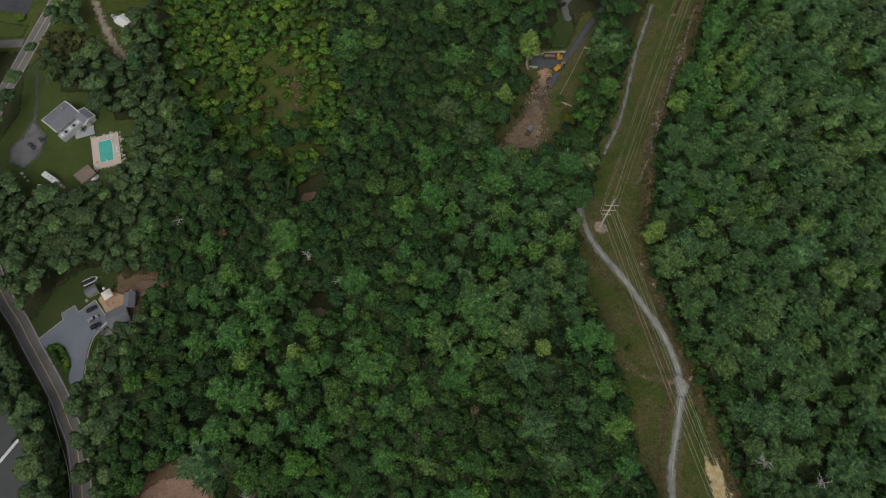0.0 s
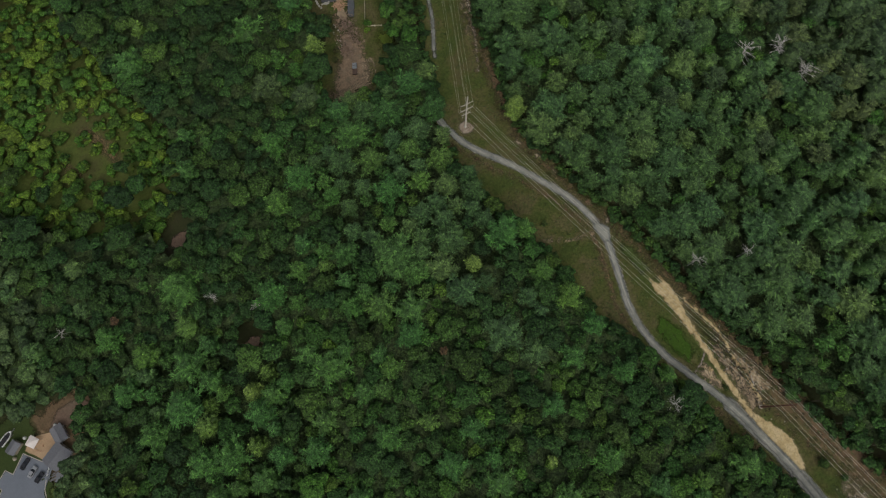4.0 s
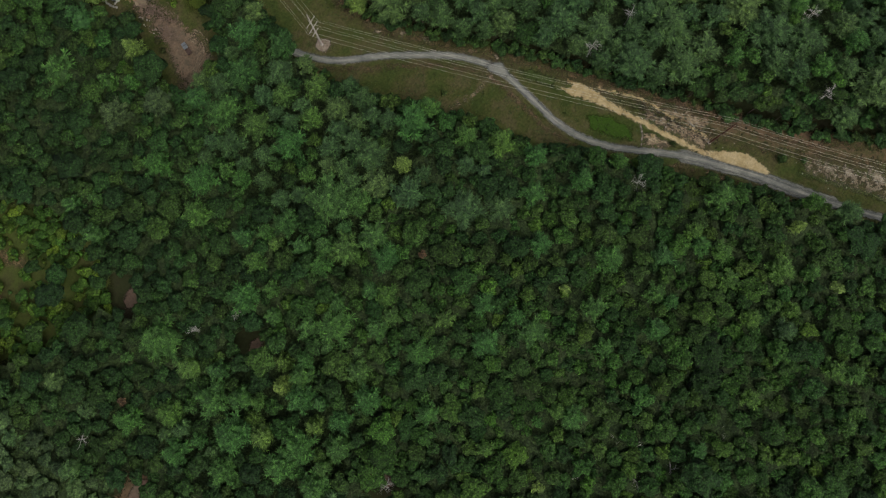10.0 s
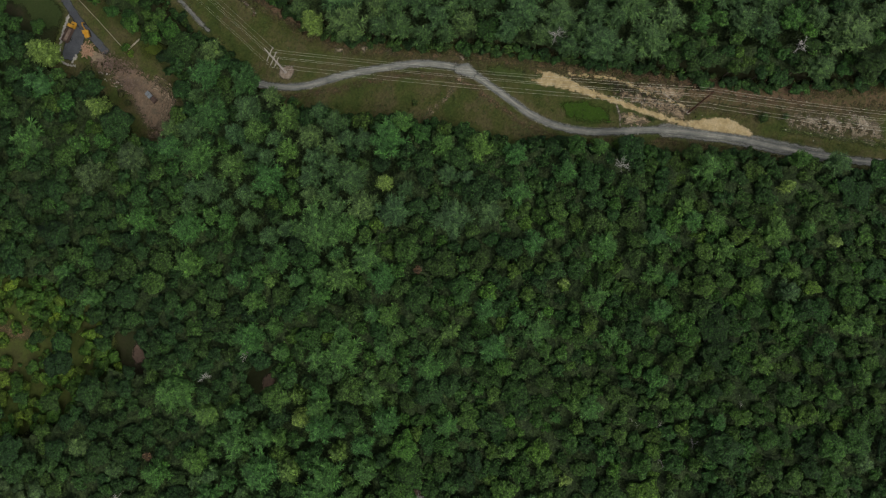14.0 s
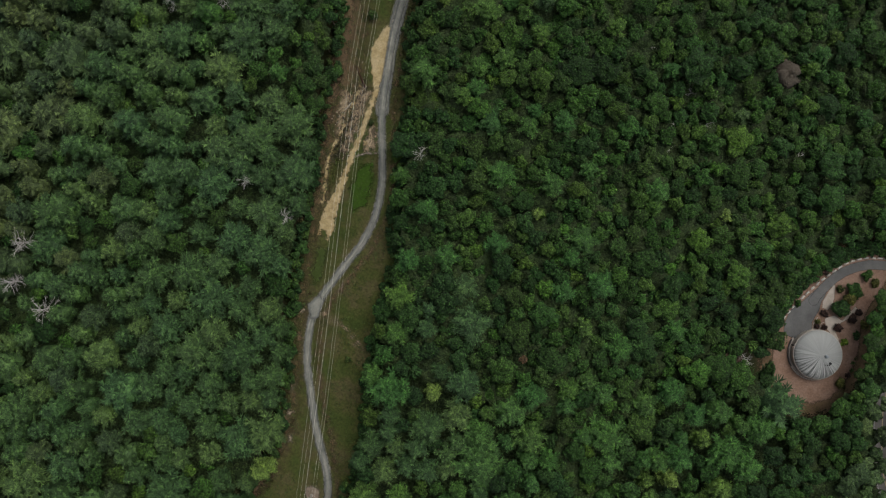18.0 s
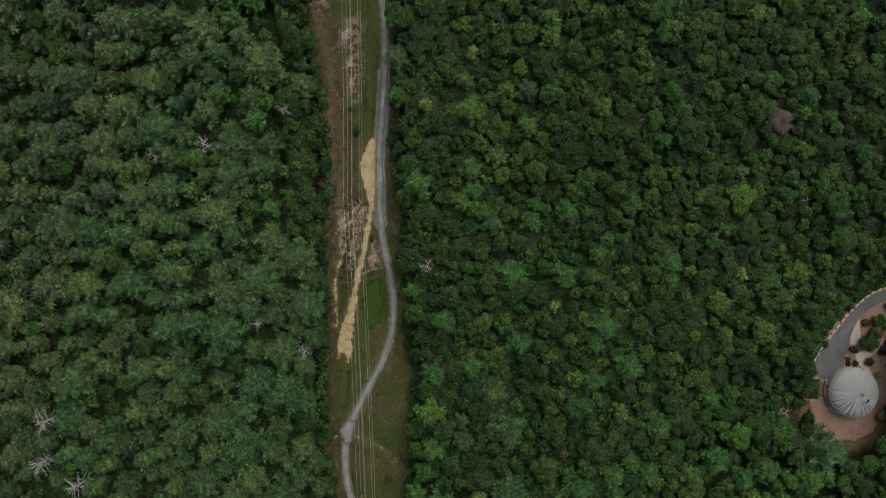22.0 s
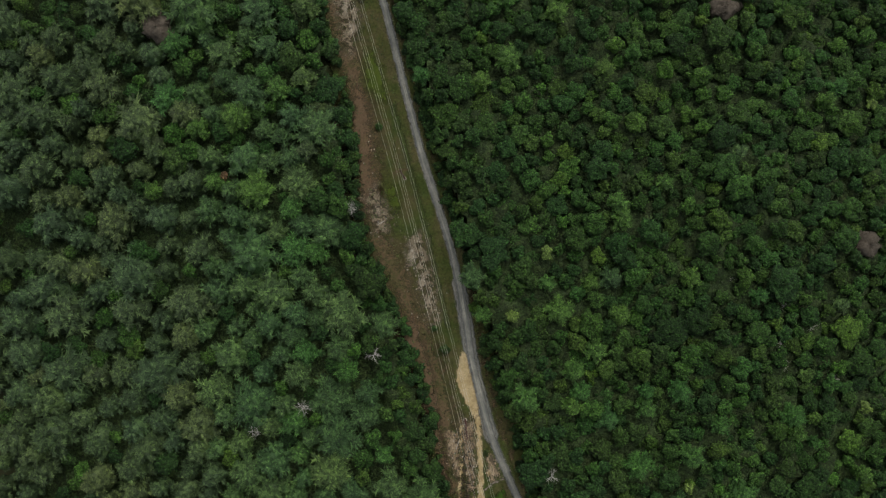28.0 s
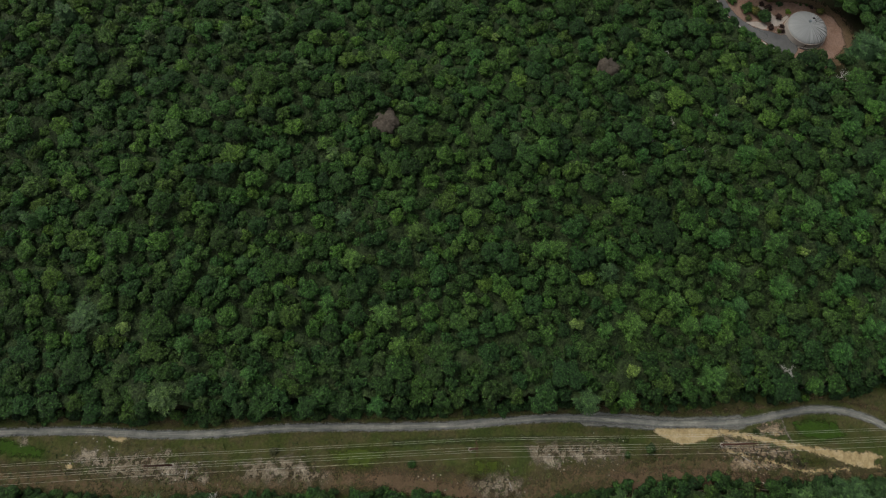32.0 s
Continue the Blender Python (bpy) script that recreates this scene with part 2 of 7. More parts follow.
RUT = earth("pale_rut_sand", [(0.3, (0.24, 0.185, 0.12)), (0.5, (0.33, 0.26, 0.17)), (0.7, (0.40, 0.32, 0.22))], 0.35, 1.8, 0.4, ragged=(0.6, 0.9), bump=0.03)
RUBBLE = earth("churned_sandy_rubble", [(0.30, (0.072, 0.064, 0.039)), (0.42, (0.176, 0.137, 0.090)), (0.48, (0.507, 0.387, 0.244)), (0.54, (0.143, 0.112, 0.076)), (0.59, (0.624, 0.495, 0.329)), (0.66, (0.117, 0.095, 0.061)), (0.78, (0.468, 0.362, 0.232))], 0.5, 2.6, 0.8, ragged=(2.5, 4.5), stretch=((1.0, 0.35, 1.0), 0.2))
SANDRUBBLE = earth("pale_sandy_rubble", [(0.30, (0.16, 0.12, 0.075)), (0.43, (0.40, 0.305, 0.185)), (0.51, (0.22, 0.165, 0.105)), (0.58, (0.53, 0.42, 0.275)), (0.66, (0.20, 0.15, 0.095)), (0.78, (0.46, 0.36, 0.23))], 0.45, 2.2, 0.8, ragged=(2.0, 4.0), stretch=((1.0, 0.4, 1.0), 0.2))
STONY = earth("pale_stony_strip", [(0.3, (0.12, 0.10, 0.075)), (0.46, (0.34, 0.30, 0.25)), (0.55, (0.16, 0.13, 0.10)), (0.65, (0.42, 0.38, 0.33)), (0.78, (0.2, 0.17, 0.13))], 0.5, 2.6, 0.8, ragged=(0.5, 0.9))
TANKSOIL = earth("reddish_tan_soil", [(0.3, (0.222, 0.138, 0.098)), (0.45, (0.285, 0.180, 0.128)), (0.58, (0.335, 0.222, 0.165)), (0.7, (0.255, 0.160, 0.112)), (0.82, (0.37, 0.265, 0.205))], 0.13, 1.3, 0.5, ragged=(1.5, 1.6), bump=0.05)
BAYGREY = earth("light_grey_asphalt", [(0.3, (0.108, 0.109, 0.106)), (0.5, (0.150, 0.150, 0.145)), (0.65, (0.185, 0.184, 0.176)), (0.8, (0.135, 0.134, 0.128))], 0.12, 2.5, 0.3, 0.9, ragged=(0.4, 0.4), bump=0.02)
MIXED = earth("brown_and_olive_litter", [(0.30, (0.059, 0.074, 0.022)), (0.40, (0.109, 0.089, 0.042)), (0.48, (0.158, 0.111, 0.064)), (0.54, (0.088, 0.087, 0.032)), (0.62, (0.152, 0.105, 0.060)), (0.72, (0.215, 0.157, 0.100)), (0.82, (0.088, 0.083, 0.032))], 0.13, 1.5, 0.8, ragged=(7.0, 9.0))
STONY2 = earth("pale_stones_and_chips", [(0.3, (0.177, 0.147, 0.100)), (0.45, (0.472, 0.407, 0.295)), (0.53, (0.201, 0.165, 0.118)), (0.60, (0.566, 0.496, 0.378)), (0.70, (0.165, 0.142, 0.094)), (0.8, (0.448, 0.389, 0.295))], 0.7, 3.0, 0.8, ragged=(2.0, 4.5))
FLECK = earth("pale_flecked_litter", [(0.30, (0.090, 0.078, 0.042)), (0.48, (0.125, 0.100, 0.060)), (0.55, (0.36, 0.305, 0.215)), (0.61, (0.13, 0.105, 0.065)), (0.68, (0.40, 0.34, 0.25)), (0.76, (0.13, 0.11, 0.07))], 0.45, 2.4, 0.8, ragged=(5.0, 8.0))
DIRT = earth("red_brown_dirt", [(0.3, (0.114, 0.080, 0.056)), (0.5, (0.190, 0.131, 0.095)), (0.62, (0.157, 0.120, 0.086)), (0.75, (0.218, 0.168, 0.120))], 0.14, 1.3, 0.6, ragged=(1.2, 1.6))
LAWN = earth("mown_grass", [(0.3, (0.053, 0.080, 0.020)), (0.6, (0.072, 0.099, 0.026)), (0.8, (0.087, 0.090, 0.033))], 0.12, 1.8, 0.5, ragged=(1.5, 1.8))
# The mown grass darkened: tree shade on two lawns put into its colour.
SHADELAWN = earth("shade_darkened_lawn", [(0.3, (0.036, 0.058, 0.016)), (0.6, (0.050, 0.072, 0.021)), (0.8, (0.058, 0.066, 0.026))], 0.12, 1.8, 0.5, ragged=(2.5, 3.0))
LUSH = earth("lush_green_grass", [(0.3, (0.036, 0.081, 0.009)), (0.6, (0.052, 0.104, 0.013)), (0.8, (0.049, 0.076, 0.015))], 0.2, 1.5, 0.6, ragged=(1.6, 2.8))
GRASS = earth("sunlit_olive_grass", [(0.3, (0.062, 0.094, 0.014)), (0.6, (0.092, 0.122, 0.020)), (0.8, (0.075, 0.090, 0.024))], 0.15, 1.4, 0.7, ragged=(3.5, 4.5))
TANLITTER = earth("tan_leaf_litter", [(0.3, (0.120, 0.092, 0.044)), (0.5, (0.185, 0.138, 0.070)), (0.7, (0.150, 0.125, 0.058))], 0.15, 1.6, 0.7, ragged=(4.0, 5.0))
SPOIL = earth("pinkish_spoil", [(0.3, (0.20, 0.155, 0.115)), (0.5, (0.30, 0.24, 0.18)), (0.7, (0.42, 0.36, 0.29))], 0.6, 2.6, 0.7, ragged=(0.9, 1.2), bump=0.06)
FEN = earth("marsh_grass", [(0.3, (0.050, 0.080, 0.016)), (0.5, (0.082, 0.105, 0.024)), (0.62, (0.075, 0.078, 0.026)), (0.78, (0.065, 0.098, 0.02))], 0.07, 0.8, 0.6, ragged=(3.0, 4.0))
LITTER = earth("brown_leaf_litter", [(0.3, (0.105, 0.080, 0.042)), (0.5, (0.173, 0.118, 0.070)), (0.62, (0.131, 0.102, 0.050)), (0.78, (0.215, 0.153, 0.098))], 0.15, 1.6, 0.7, ragged=(3.0, 5.0))
FORECOURT = earth("worn_gravelly_asphalt", [(0.3, (0.115, 0.115, 0.118)), (0.5, (0.175, 0.174, 0.172)), (0.65, (0.21, 0.205, 0.198)), (0.8, (0.15, 0.148, 0.145))], 0.2, 2.0, 0.5, 0.9, ragged=(2.6, 1.8), bump=0.03)
ASPHALT = earth("asphalt", [(0.3, (0.158, 0.150, 0.140)), (0.6, (0.202, 0.191, 0.176)), (0.8, (0.172, 0.163, 0.151))], 0.15, 3.0, 0.25, 0.85, bump=0.02)
CONCRETE_EDGE = earth("worn_concrete", [(0.3, (0.42, 0.36, 0.30)), (0.6, (0.52, 0.46, 0.39))], 0.3, 2.5, 0.25, 0.9, ragged=(0.3, 0.5), bump=0.01)
DARKLOT = earth("dark_worn_asphalt", [(0.3, (0.055, 0.058, 0.064)), (0.6, (0.078, 0.082, 0.088)), (0.8, (0.066, 0.068, 0.072))], 0.15, 3.0, 0.25, 0.85, ragged=(0.3, 0.3), bump=0.02)
OLIVE = foliage("olive_leaves", [(0.0, (0.060, 0.078, 0.026)), (0.5, (0.078, 0.086, 0.030)), (1.0, (0.066, 0.070, 0.028))])
# Haze over the western trees, put into paler and greyer leaf colours.
HAZEOAK = foliage("hazed_grey_green_leaves", [(0.0, (0.053, 0.095, 0.041)), (0.3, (0.069, 0.124, 0.046)), (0.6, (0.079, 0.121, 0.049)), (1.0, (0.060, 0.107, 0.043))])
GOLDISH = foliage("olive_gold_leaves", [(0.0, (0.12, 0.12, 0.03)), (1.0, (0.10, 0.11, 0.03))])
PLUM = foliage("plum_brown_leaves", [(0.0, (0.055, 0.030, 0.026)), (1.0, (0.045, 0.028, 0.022))])
STEEL = plain("weathering_steel", (0.115, 0.045, 0.032), 0.8, 0.2, 0.3, 0.8)
GREYPOLE = plain("pale_weathered_pole", (0.52, 0.48, 0.42), 0.85, 0, 0.2, 0.8)
WIRE = plain("dull_aluminium_wire", (0.70, 0.69, 0.58), 0.5, 0.1, 0.05)

# ---- the lie of the land ----


def smooth(u):
    u = np.clip(u, 0.0, 1.0)
    return u * u * (3 - 2 * u)


def land(x, y):
    """Height of the ground: level along the cleared line, lower towards the lake in the west."""
    return -9.0 * smooth((20.0 - np.asarray(x, float)) / 105.0) - 3.0 * smooth((np.asarray(x, float) - 160.0) / 70.0)


def height(x, y):
    return float(land(x, y))


def curve_points(pts, step=1.5):
    p = np.array(pts, float)
    p = np.vstack((2 * p[0] - p[1], p, 2 * p[-1] - p[-2]))
    out = []
    for i in range(1, len(p) - 2):
        n = max(2, int(np.hypot(*(p[i + 1] - p[i])) / step))
        u = np.linspace(0, 1, n, endpoint=False)[:, None]
        a, b, c, d = p[i - 1], p[i], p[i + 1], p[i + 2]
        out.append(0.5 * (2 * b + (c - a) * u + (2 * a - 5 * b + 4 * c - d) * u ** 2 + (3 * b - a - 3 * c + d) * u ** 3))
    out.append(p[-2][None])
    return np.vstack(out)


def off_line(pts, q):
    """Distance of the points q from a line."""
    p, best = np.array(pts, float), np.full(len(q), 1e9)
    for a, b in zip(p[:-1], p[1:]):
        ab = b - a
        u = np.clip(((q - a) @ ab) / max(ab @ ab, 1e-9), 0, 1)
        best = np.minimum(best, np.hypot(*(q - a - u[:, None] * ab).T))
    return best


def inside(pts, q):
    """Signed distance of the points q from the border of an area; positive inside it."""
    p = np.array(pts, float)
    d, odd = off_line(np.vstack((p, p[:1])), q), np.zeros(len(q), bool)
    for (ax, ay), (bx, by) in zip(p, np.roll(p, -1, 0)):
        hit = ((ay > q[:, 1]) != (by > q[:, 1])) & (q[:, 0] < (bx - ax) * (q[:, 1] - ay) / (by - ay + 1e-12) + ax)
        odd ^= hit
    return np.where(odd, d, -d)


def mesh_of(name, verts, quads, material, attrs=()):
    me = bpy.data.meshes.new(name)
    v, f = np.asarray(verts, np.float32), np.asarray(quads, np.int32)
    me.vertices.add(len(v))
    me.vertices.foreach_set("co", v.ravel())
    me.loops.add(f.size)
    me.loops.foreach_set("vertex_index", f.ravel())
    me.polygons.add(len(f))
    me.polygons.foreach_set("loop_start", np.arange(0, f.size, f.shape[1], dtype=np.int32))
    for key, values in attrs:
        me.attributes.new(key, "FLOAT", "POINT").data.foreach_set("value", np.asarray(values, np.float32))
    me.materials.append(material)
    me.update(calc_edges=True)
    return me


def course(pts, q):
    """Signed offset of the points q from a line, and how far along it they lie."""
    p, best, side, run, length = np.array(pts, float), np.full(len(q), 1e9), np.zeros(len(q)), np.zeros(len(q)), 0.0
    for a, b in zip(p[:-1], p[1:]):
        ab = b - a
        long_ = max(float(np.hypot(*ab)), 1e-6)
        u = np.clip(((q - a) @ ab) / long_ ** 2, 0, 1)
        d = np.hypot(*(q - a - u[:, None] * ab).T)
        near = d < best
        sign = np.sign((q - a) @ np.array((-ab[1], ab[0])))
        best, side, run = np.where(near, d, best), np.where(near, d * sign, side), np.where(near, length + u * long_, run)
        length += long_
    return side, run


def cover(name, dist, box, material, lift=0.06, cell=1.0, label="", category="ground", reach=2.0, line=None):
    """A ground cover draped on the land wherever dist(points) is positive."""
    xs, ys = np.arange(box[0], box[2] + cell, cell), np.arange(box[1], box[3] + cell, cell)
    gx, gy = np.meshgrid(xs, ys, indexing="ij")
    q = np.c_[gx.ravel(), gy.ravel()]
    d = dist(q)
    idx = np.arange(len(q)).reshape(gx.shape)
    f = np.stack((idx[:-1, :-1], idx[1:, :-1], idx[1:, 1:], idx[:-1, 1:]), -1).reshape(-1, 4)
    f = f[d[f].max(1) > -reach]
    used, f = np.unique(f, return_inverse=True)
    f = f.reshape(-1, 4)
    v = np.c_[q[used], land(q[used, 0], q[used, 1]) + lift]
    return tagged(new(name, mesh_of(name, v, f, material, [("border", d[used])] + (list(zip(("across", "along"), course(line, q[used]))) if line is not None else []))), label, category, kind="structure")


def box_of(pts, m=3.0):
    p = np.array(pts, float)
    return (*(p.min(0) - m), *(p.max(0) + m))


def patch(name, pts, material, lift=0.06, cell=1.0, label="", category="ground"):
    return cover(name, lambda q: inside(pts, q), box_of(pts), material, lift, cell, label, category)


def track(name, pts, half, material, lift=0.08, cell=0.8, label="", category="track"):
    p = curve_points(pts, 3.0)
    return cover(name, lambda q: half - off_line(p, q), box_of(p, half + 2), material, lift, cell, label, category, line=p)


far = np.array([-3500.0, -2000, -1200, -800])
gx = np.concatenate((far, np.arange(-520, 521, 5.0), -far[::-1]))
mx, my = np.meshgrid(gx, gx, indexing="ij")
idx = np.arange(mx.size).reshape(mx.shape)
quads = np.stack((idx[:-1, :-1], idx[1:, :-1], idx[1:, 1:], idx[:-1, 1:]), -1).reshape(-1, 4)
ground = new("ground", mesh_of("ground", np.c_[mx.ravel(), my.ravel(), land(mx.ravel(), my.ravel())], quads, FLOOR))
tagged(ground, "dark brown leaf-littered forest floor", "ground", kind="structure")

# the cleared strip under the power line
EAST = [(150, 300), (133, 243), (122, 214), (109, 190), (97, 160), (96, 145), (89, 117), (89, 100), (94, 78), (100, 60), (106, 38), (110, 20), (114, 5), (117, -12), (120, -30),
        (124, -52), (129, -65), (136, -86), (145, -104), (149, -123), (149, -145), (154, -170), (161, -198), (167, -222), (173, -250), (177, -280), (190, -340), (205, -420)]
WEST = [(180, -420), (165, -340), (155, -293), (143, -237), (133, -197), (128, -180), (123, -158), (117, -133), (113, -113), (108, -90), (103, -73), (98, -52), (91, -33), (86, -12),
        (79, 10), (73, 28), (70, 50), (67, 68), (62, 82), (58, 104), (60, 122), (68, 146), (76, 167), (85.5, 193), (93, 213), (105, 242), (125, 300)]
CLEARED = EAST + WEST
wide = np.array(CLEARED, float)
cover("clearing", lambda q: inside(CLEARED, q) + 5.0, box_of(CLEARED, 8), SCRUB, 0.04, 2.0, "cleared strip of brown scrub and olive grass under wires", "clearing")
STONE_LINE = [(128, 245), (122, 230), (116.4, 213.5), (108.6, 196.4), (103.0, 180.0), (98.3, 167.4), (93.8, 155.2), (87.2, 141.7)]
ROAD = [(60.5, 131), (60.8, 127), (61.8, 122), (66, 111), (76, 97), (86, 80), (92, 67), (94.5, 52), (91, 36), (87, 22), (86, 10), (88, -2), (92.5, -14), (99, -30), (103, -46), (106, -60), (108.0, -75), (110.3, -89),
        (113.2, -103), (118, -120), (122.8, -136), (127, -153), (131, -170), (137, -197), (145, -224), (149.5, -244), (153, -266), (158, -288), (172, -345)]
track("gravel_track", ROAD, 2.0, GRAVEL, 0.12, 0.7, "grey gravel access track with worn edges")
TRACK_END = [(106, 246), (103, 238), (95, 217), (84.5, 181), (80, 170), (75.5, 161), (73.8, 157.2)]
track("gravel_shoulder", [(99, -30), (103, -46), (106, -60), (108.0, -75), (110.3, -89)], 3.1, GRAVEL, 0.108, 0.7, "spread gravel where the track passes the sand")
track("gravel_track_end", TRACK_END, 1.3, GRAVEL, 0.10, 0.7, "narrow pale gravel track beside the trees")
patch("track_spur", [(98.5, 52), (95.5, 46), (92, 47.5), (91.5, 56), (95, 57.5)], GRAVEL, 0.13, 0.7, "gravel widening where tracks meet", "track")
track("faint_track", [(91, 53), (81, 55), (72, 60)], 1.0, RUBBLE, 0.07, 0.7, "faint wheel track through the grass")
patch("sand_apron", [(109.6, -64), (107.6, -62.5), (105.6, -54), (104.2, -48), (103.2, -41), (102.8, -35.5), (105.2, -35.5), (107.8, -40.7), (110.9, -46.8), (112.3, -51.5), (112.0, -56.5), (110.9, -60.5)], SAND, 0.112, 0.6, "bare yellow sand beside the gravel track", "sand")
track("sand_path", [(103.9, -37), (103.8, -30.2), (103.4, -23.5), (103.2, -16), (103.5, -10.6), (103.3, -4), (103.1, 2)], 1.45, SAND, 0.14, 0.6, "worn path of bare yellow sand", "path")
patch("sand_fan", [(104.8, -1), (105.2, 6), (106.2, 14), (106.0, 20), (104.2, 26), (102.6, 22.5), (99.5, 27.5), (98.8, 21), (100.6, 12), (101.3, 5), (101.4, -1)], SAND, 0.16, 0.6, "fan of bare sand at the path's end", "sand")
track("side_path", [(110.6, -36), (110.7, -28.6), (110.8, -22.6), (111, -15.7), (111.6, -10), (111.5, -4.1), (110.4, 1.5), (108.6, 7.5), (107.4, 13)], 0.85, SAND, 0.12, 0.6, "narrow second path of pale sand", "path")
patch("rubble_field", [(111, -38), (104.8, -36.5), (104.9, -28.5), (104.7, -21), (104.3, -14.3), (105.6, -6), (108.6, -9), (110, -16.8), (110.8, -25.8), (112.5, -33)], RUBBLE, 0.10, 0.7, "churned grey-tan ground with stones and roots", "rubble")
patch("rubble_field", [(117, -33), (112, -33), (110.7, -25.6), (110.4, -19.6), (110.9, -11.5), (114, -16.5), (116.4, -24.4)], SANDRUBBLE, 0.105, 0.7, "pale churned sand with stones beside the trees", "rubble")
patch("rubble_field", [(102.2, -26), (97.2, -23), (94.6, -14.2), (100.3, -10.6), (101.8, -14.9), (101.6, -19)], RUBBLE, 0.095, 0.7, "flecked stony ground between track and sand", "rubble")
patch("sand_spot", [(101.4, -16.4), (99.3, -16.0), (99.2, -14.4), (101.2, -14.0)], SAND, 0.115, 0.4, "small spot of bare orange sand", "sand")
track("faint_track", [(102, -9.4), (98.8, -11.9), (94.6, -13.5)], 0.55, STONY, 0.098, 0.5, "pale worn line above a grass patch")
patch("green_strip", [(110.4, -9), (106.2, -6), (105, -1), (105.8, 5), (108.2, 5), (109.8, -2)], GRASS, 0.07, 0.8, "green grass between two sand paths", "grass")
patch("rubble_patch", [(128, -92), (132, -108), (123, -112), (118, -92), (116, -74), (122, -70)], FLECK, 0.085, 0.8, "stony sandy patch under the wires", "rubble")
patch("rubble_patch", [(165, -272), (160, -270), (154, -240), (156, -222), (164, -224), (168, -252)], FLECK, 0.085, 0.8, "pale stony patch round the steel pole", "rubble")
track("rubble_line", STONE_LINE, 0.35, STONY, 0.10, 0.5, "line of pale stones and bare soil", "rubble")
track("bare_soil", STONE_LINE, 1.2, LITTER, 0.08, 0.8, "brown soil along a line of stones", "soil")
patch("bare_soil", [(135, -70), (128, -50), (122, -25), (118, -10), (115, -12), (117, -30), (120, -55), (128, -80)], LITTER, 0.07, 1.0, "red-brown bare soil along the trees", "soil")
patch("bare_soil", [(147, -110), (152, -150), (150, -175), (143, -160), (141, -125)], LITTER, 0.07, 1.0, "brown bare soil along the trees", "soil")
path_ = curve_points(ROAD[2:], 4.0)
dir_ = np.gradient(path_, axis=0)
dir_ = dir_ / np.linalg.norm(dir_, axis=1, keepdims=True)
verge = [tuple(q) for q in (path_ + np.c_[dir_[:, 1], -dir_[:, 0]] * 4.6)[::4]]
track("leaf_litter_verge", verge, 1.7, LITTER, 0.06, 1.0, "strip of brown leaf litter along the gravel track", "verge")
patch("leaf_litter", [(117, 2), (122, -30), (131, -60), (140, -84), (134, -86), (125, -62), (117, -30), (112, 2), (106, 32), (110, 34)], LITTER, 0.06, 1.0, "brown leaf litter along the trees", "verge")
patch("green_strip", [(113, -72), (117, -90), (121, -112), (128, -140), (133, -160), (136, -158), (131, -138), (124, -110), (120, -88), (116, -71)], LAWN, 0.06, 1.0, "strip of olive-green grass beside the track", "grass")
patch("green_strip", [(165, -307), (161, -294), (162, -278), (166, -279), (168, -295), (170, -304)], LUSH, 0.06, 1.0, "bright yellow-green grass under the wires", "grass")
patch("green_strip", [(146.5, -180), (146.5, -165), (141, -159), (134.5, -158), (137, -173), (141.4, -183)], GRASS, 0.065, 1.0, "bright yellow-green grass under the wires", "grass")
patch("green_strip", [(140.5, -130), (138.5, -117), (130.5, -116), (131.5, -129)], GRASS, 0.065, 1.0, "olive-green grass round a steel pole", "grass")
patch("tan_litter", [(149, -147), (148.5, -131), (143.5, -117), (138.5, -128), (140.5, -141), (143.5, -150)], TANLITTER, 0.062, 1.0, "tan-brown leaf litter along the trees", "verge")
patch("green_strip", [(96, 40), (98, 28), (103, 29), (102, 40), (98, 46)], LAWN, 0.06, 1.0, "olive grass below the sand", "grass")
patch("grass_patch", [(99.6, -7.5), (94.2, -10.5), (91, -1.3), (90, 7.6), (95.5, 12.5), (100.2, 3.6)], LUSH, 0.09, 0.7, "lush green grass between track and sand", "grass")
patch("bare_soil", [(93, 150), (97, 152), (94, 132), (90, 112), (86.5, 106), (86, 122), (89, 138)], LITTER, 0.09, 1.0, "pinkish brown bare soil along the trees", "soil")
patch("rubble_patch", [(149, -176), (145, -195), (152, -214), (159, -208), (155, -180)], FLECK, 0.085, 0.8, "pale flecked ground under the wires", "rubble")
patch("rubble_patch", [(136, -106), (134, -116), (141, -130), (148, -124), (144, -108)], FLECK, 0.085, 0.8, "pale flecked ground near the trees", "rubble")
cover("leaf_litter", lambda q: np.minimum(12.0 - 5.5 * smooth((q[:, 1] + 20) / 60) - off_line(EAST, q), inside(CLEARED, q) + 3.0), box_of(EAST, 12), MIXED, 0.055, 1.5, "broad soft strip of brown leaf litter", "verge")
for x, y, r in ((152.6, -256.2, 3.5), (165.7, -268.3, 1.8)):
    patch("sand_spot", [(x + r * math.cos(a) * 0.7, y + r * math.sin(a) * 1.2) for a in np.arange(8) / 8 * 6.283], SAND, 0.11, 0.5, "small spot of bare orange sand", "sand")
for x, y, r in ((160.8, -263.8, 3.4), (159.4, -234.2, 3.6), (160.3, -221.6, 2.6), (161.4, -287.9, 2.0), (154.7, -237.1, 1.6), (163, -258, 2.2), (152.5, -197, 3.2), (150, -188, 2.6), (141.5, -118, 2.6), (128.3, -99.5, 3.4), (124.5, -90, 2.8), (122.2, -81.8, 2.2), (98.8, 55, 1.2), (91.5, 84, 1.6), (88.5, 94, 1.6), (84.5, 103, 1.5)):
    patch("stony_spot", [(x + r * math.cos(a) * 0.8, y + r * math.sin(a) * 1.25) for a in np.arange(8) / 8 * 6.283], STONY2, 0.115, 0.5, "pale stony spot of bare ground", "rubble")
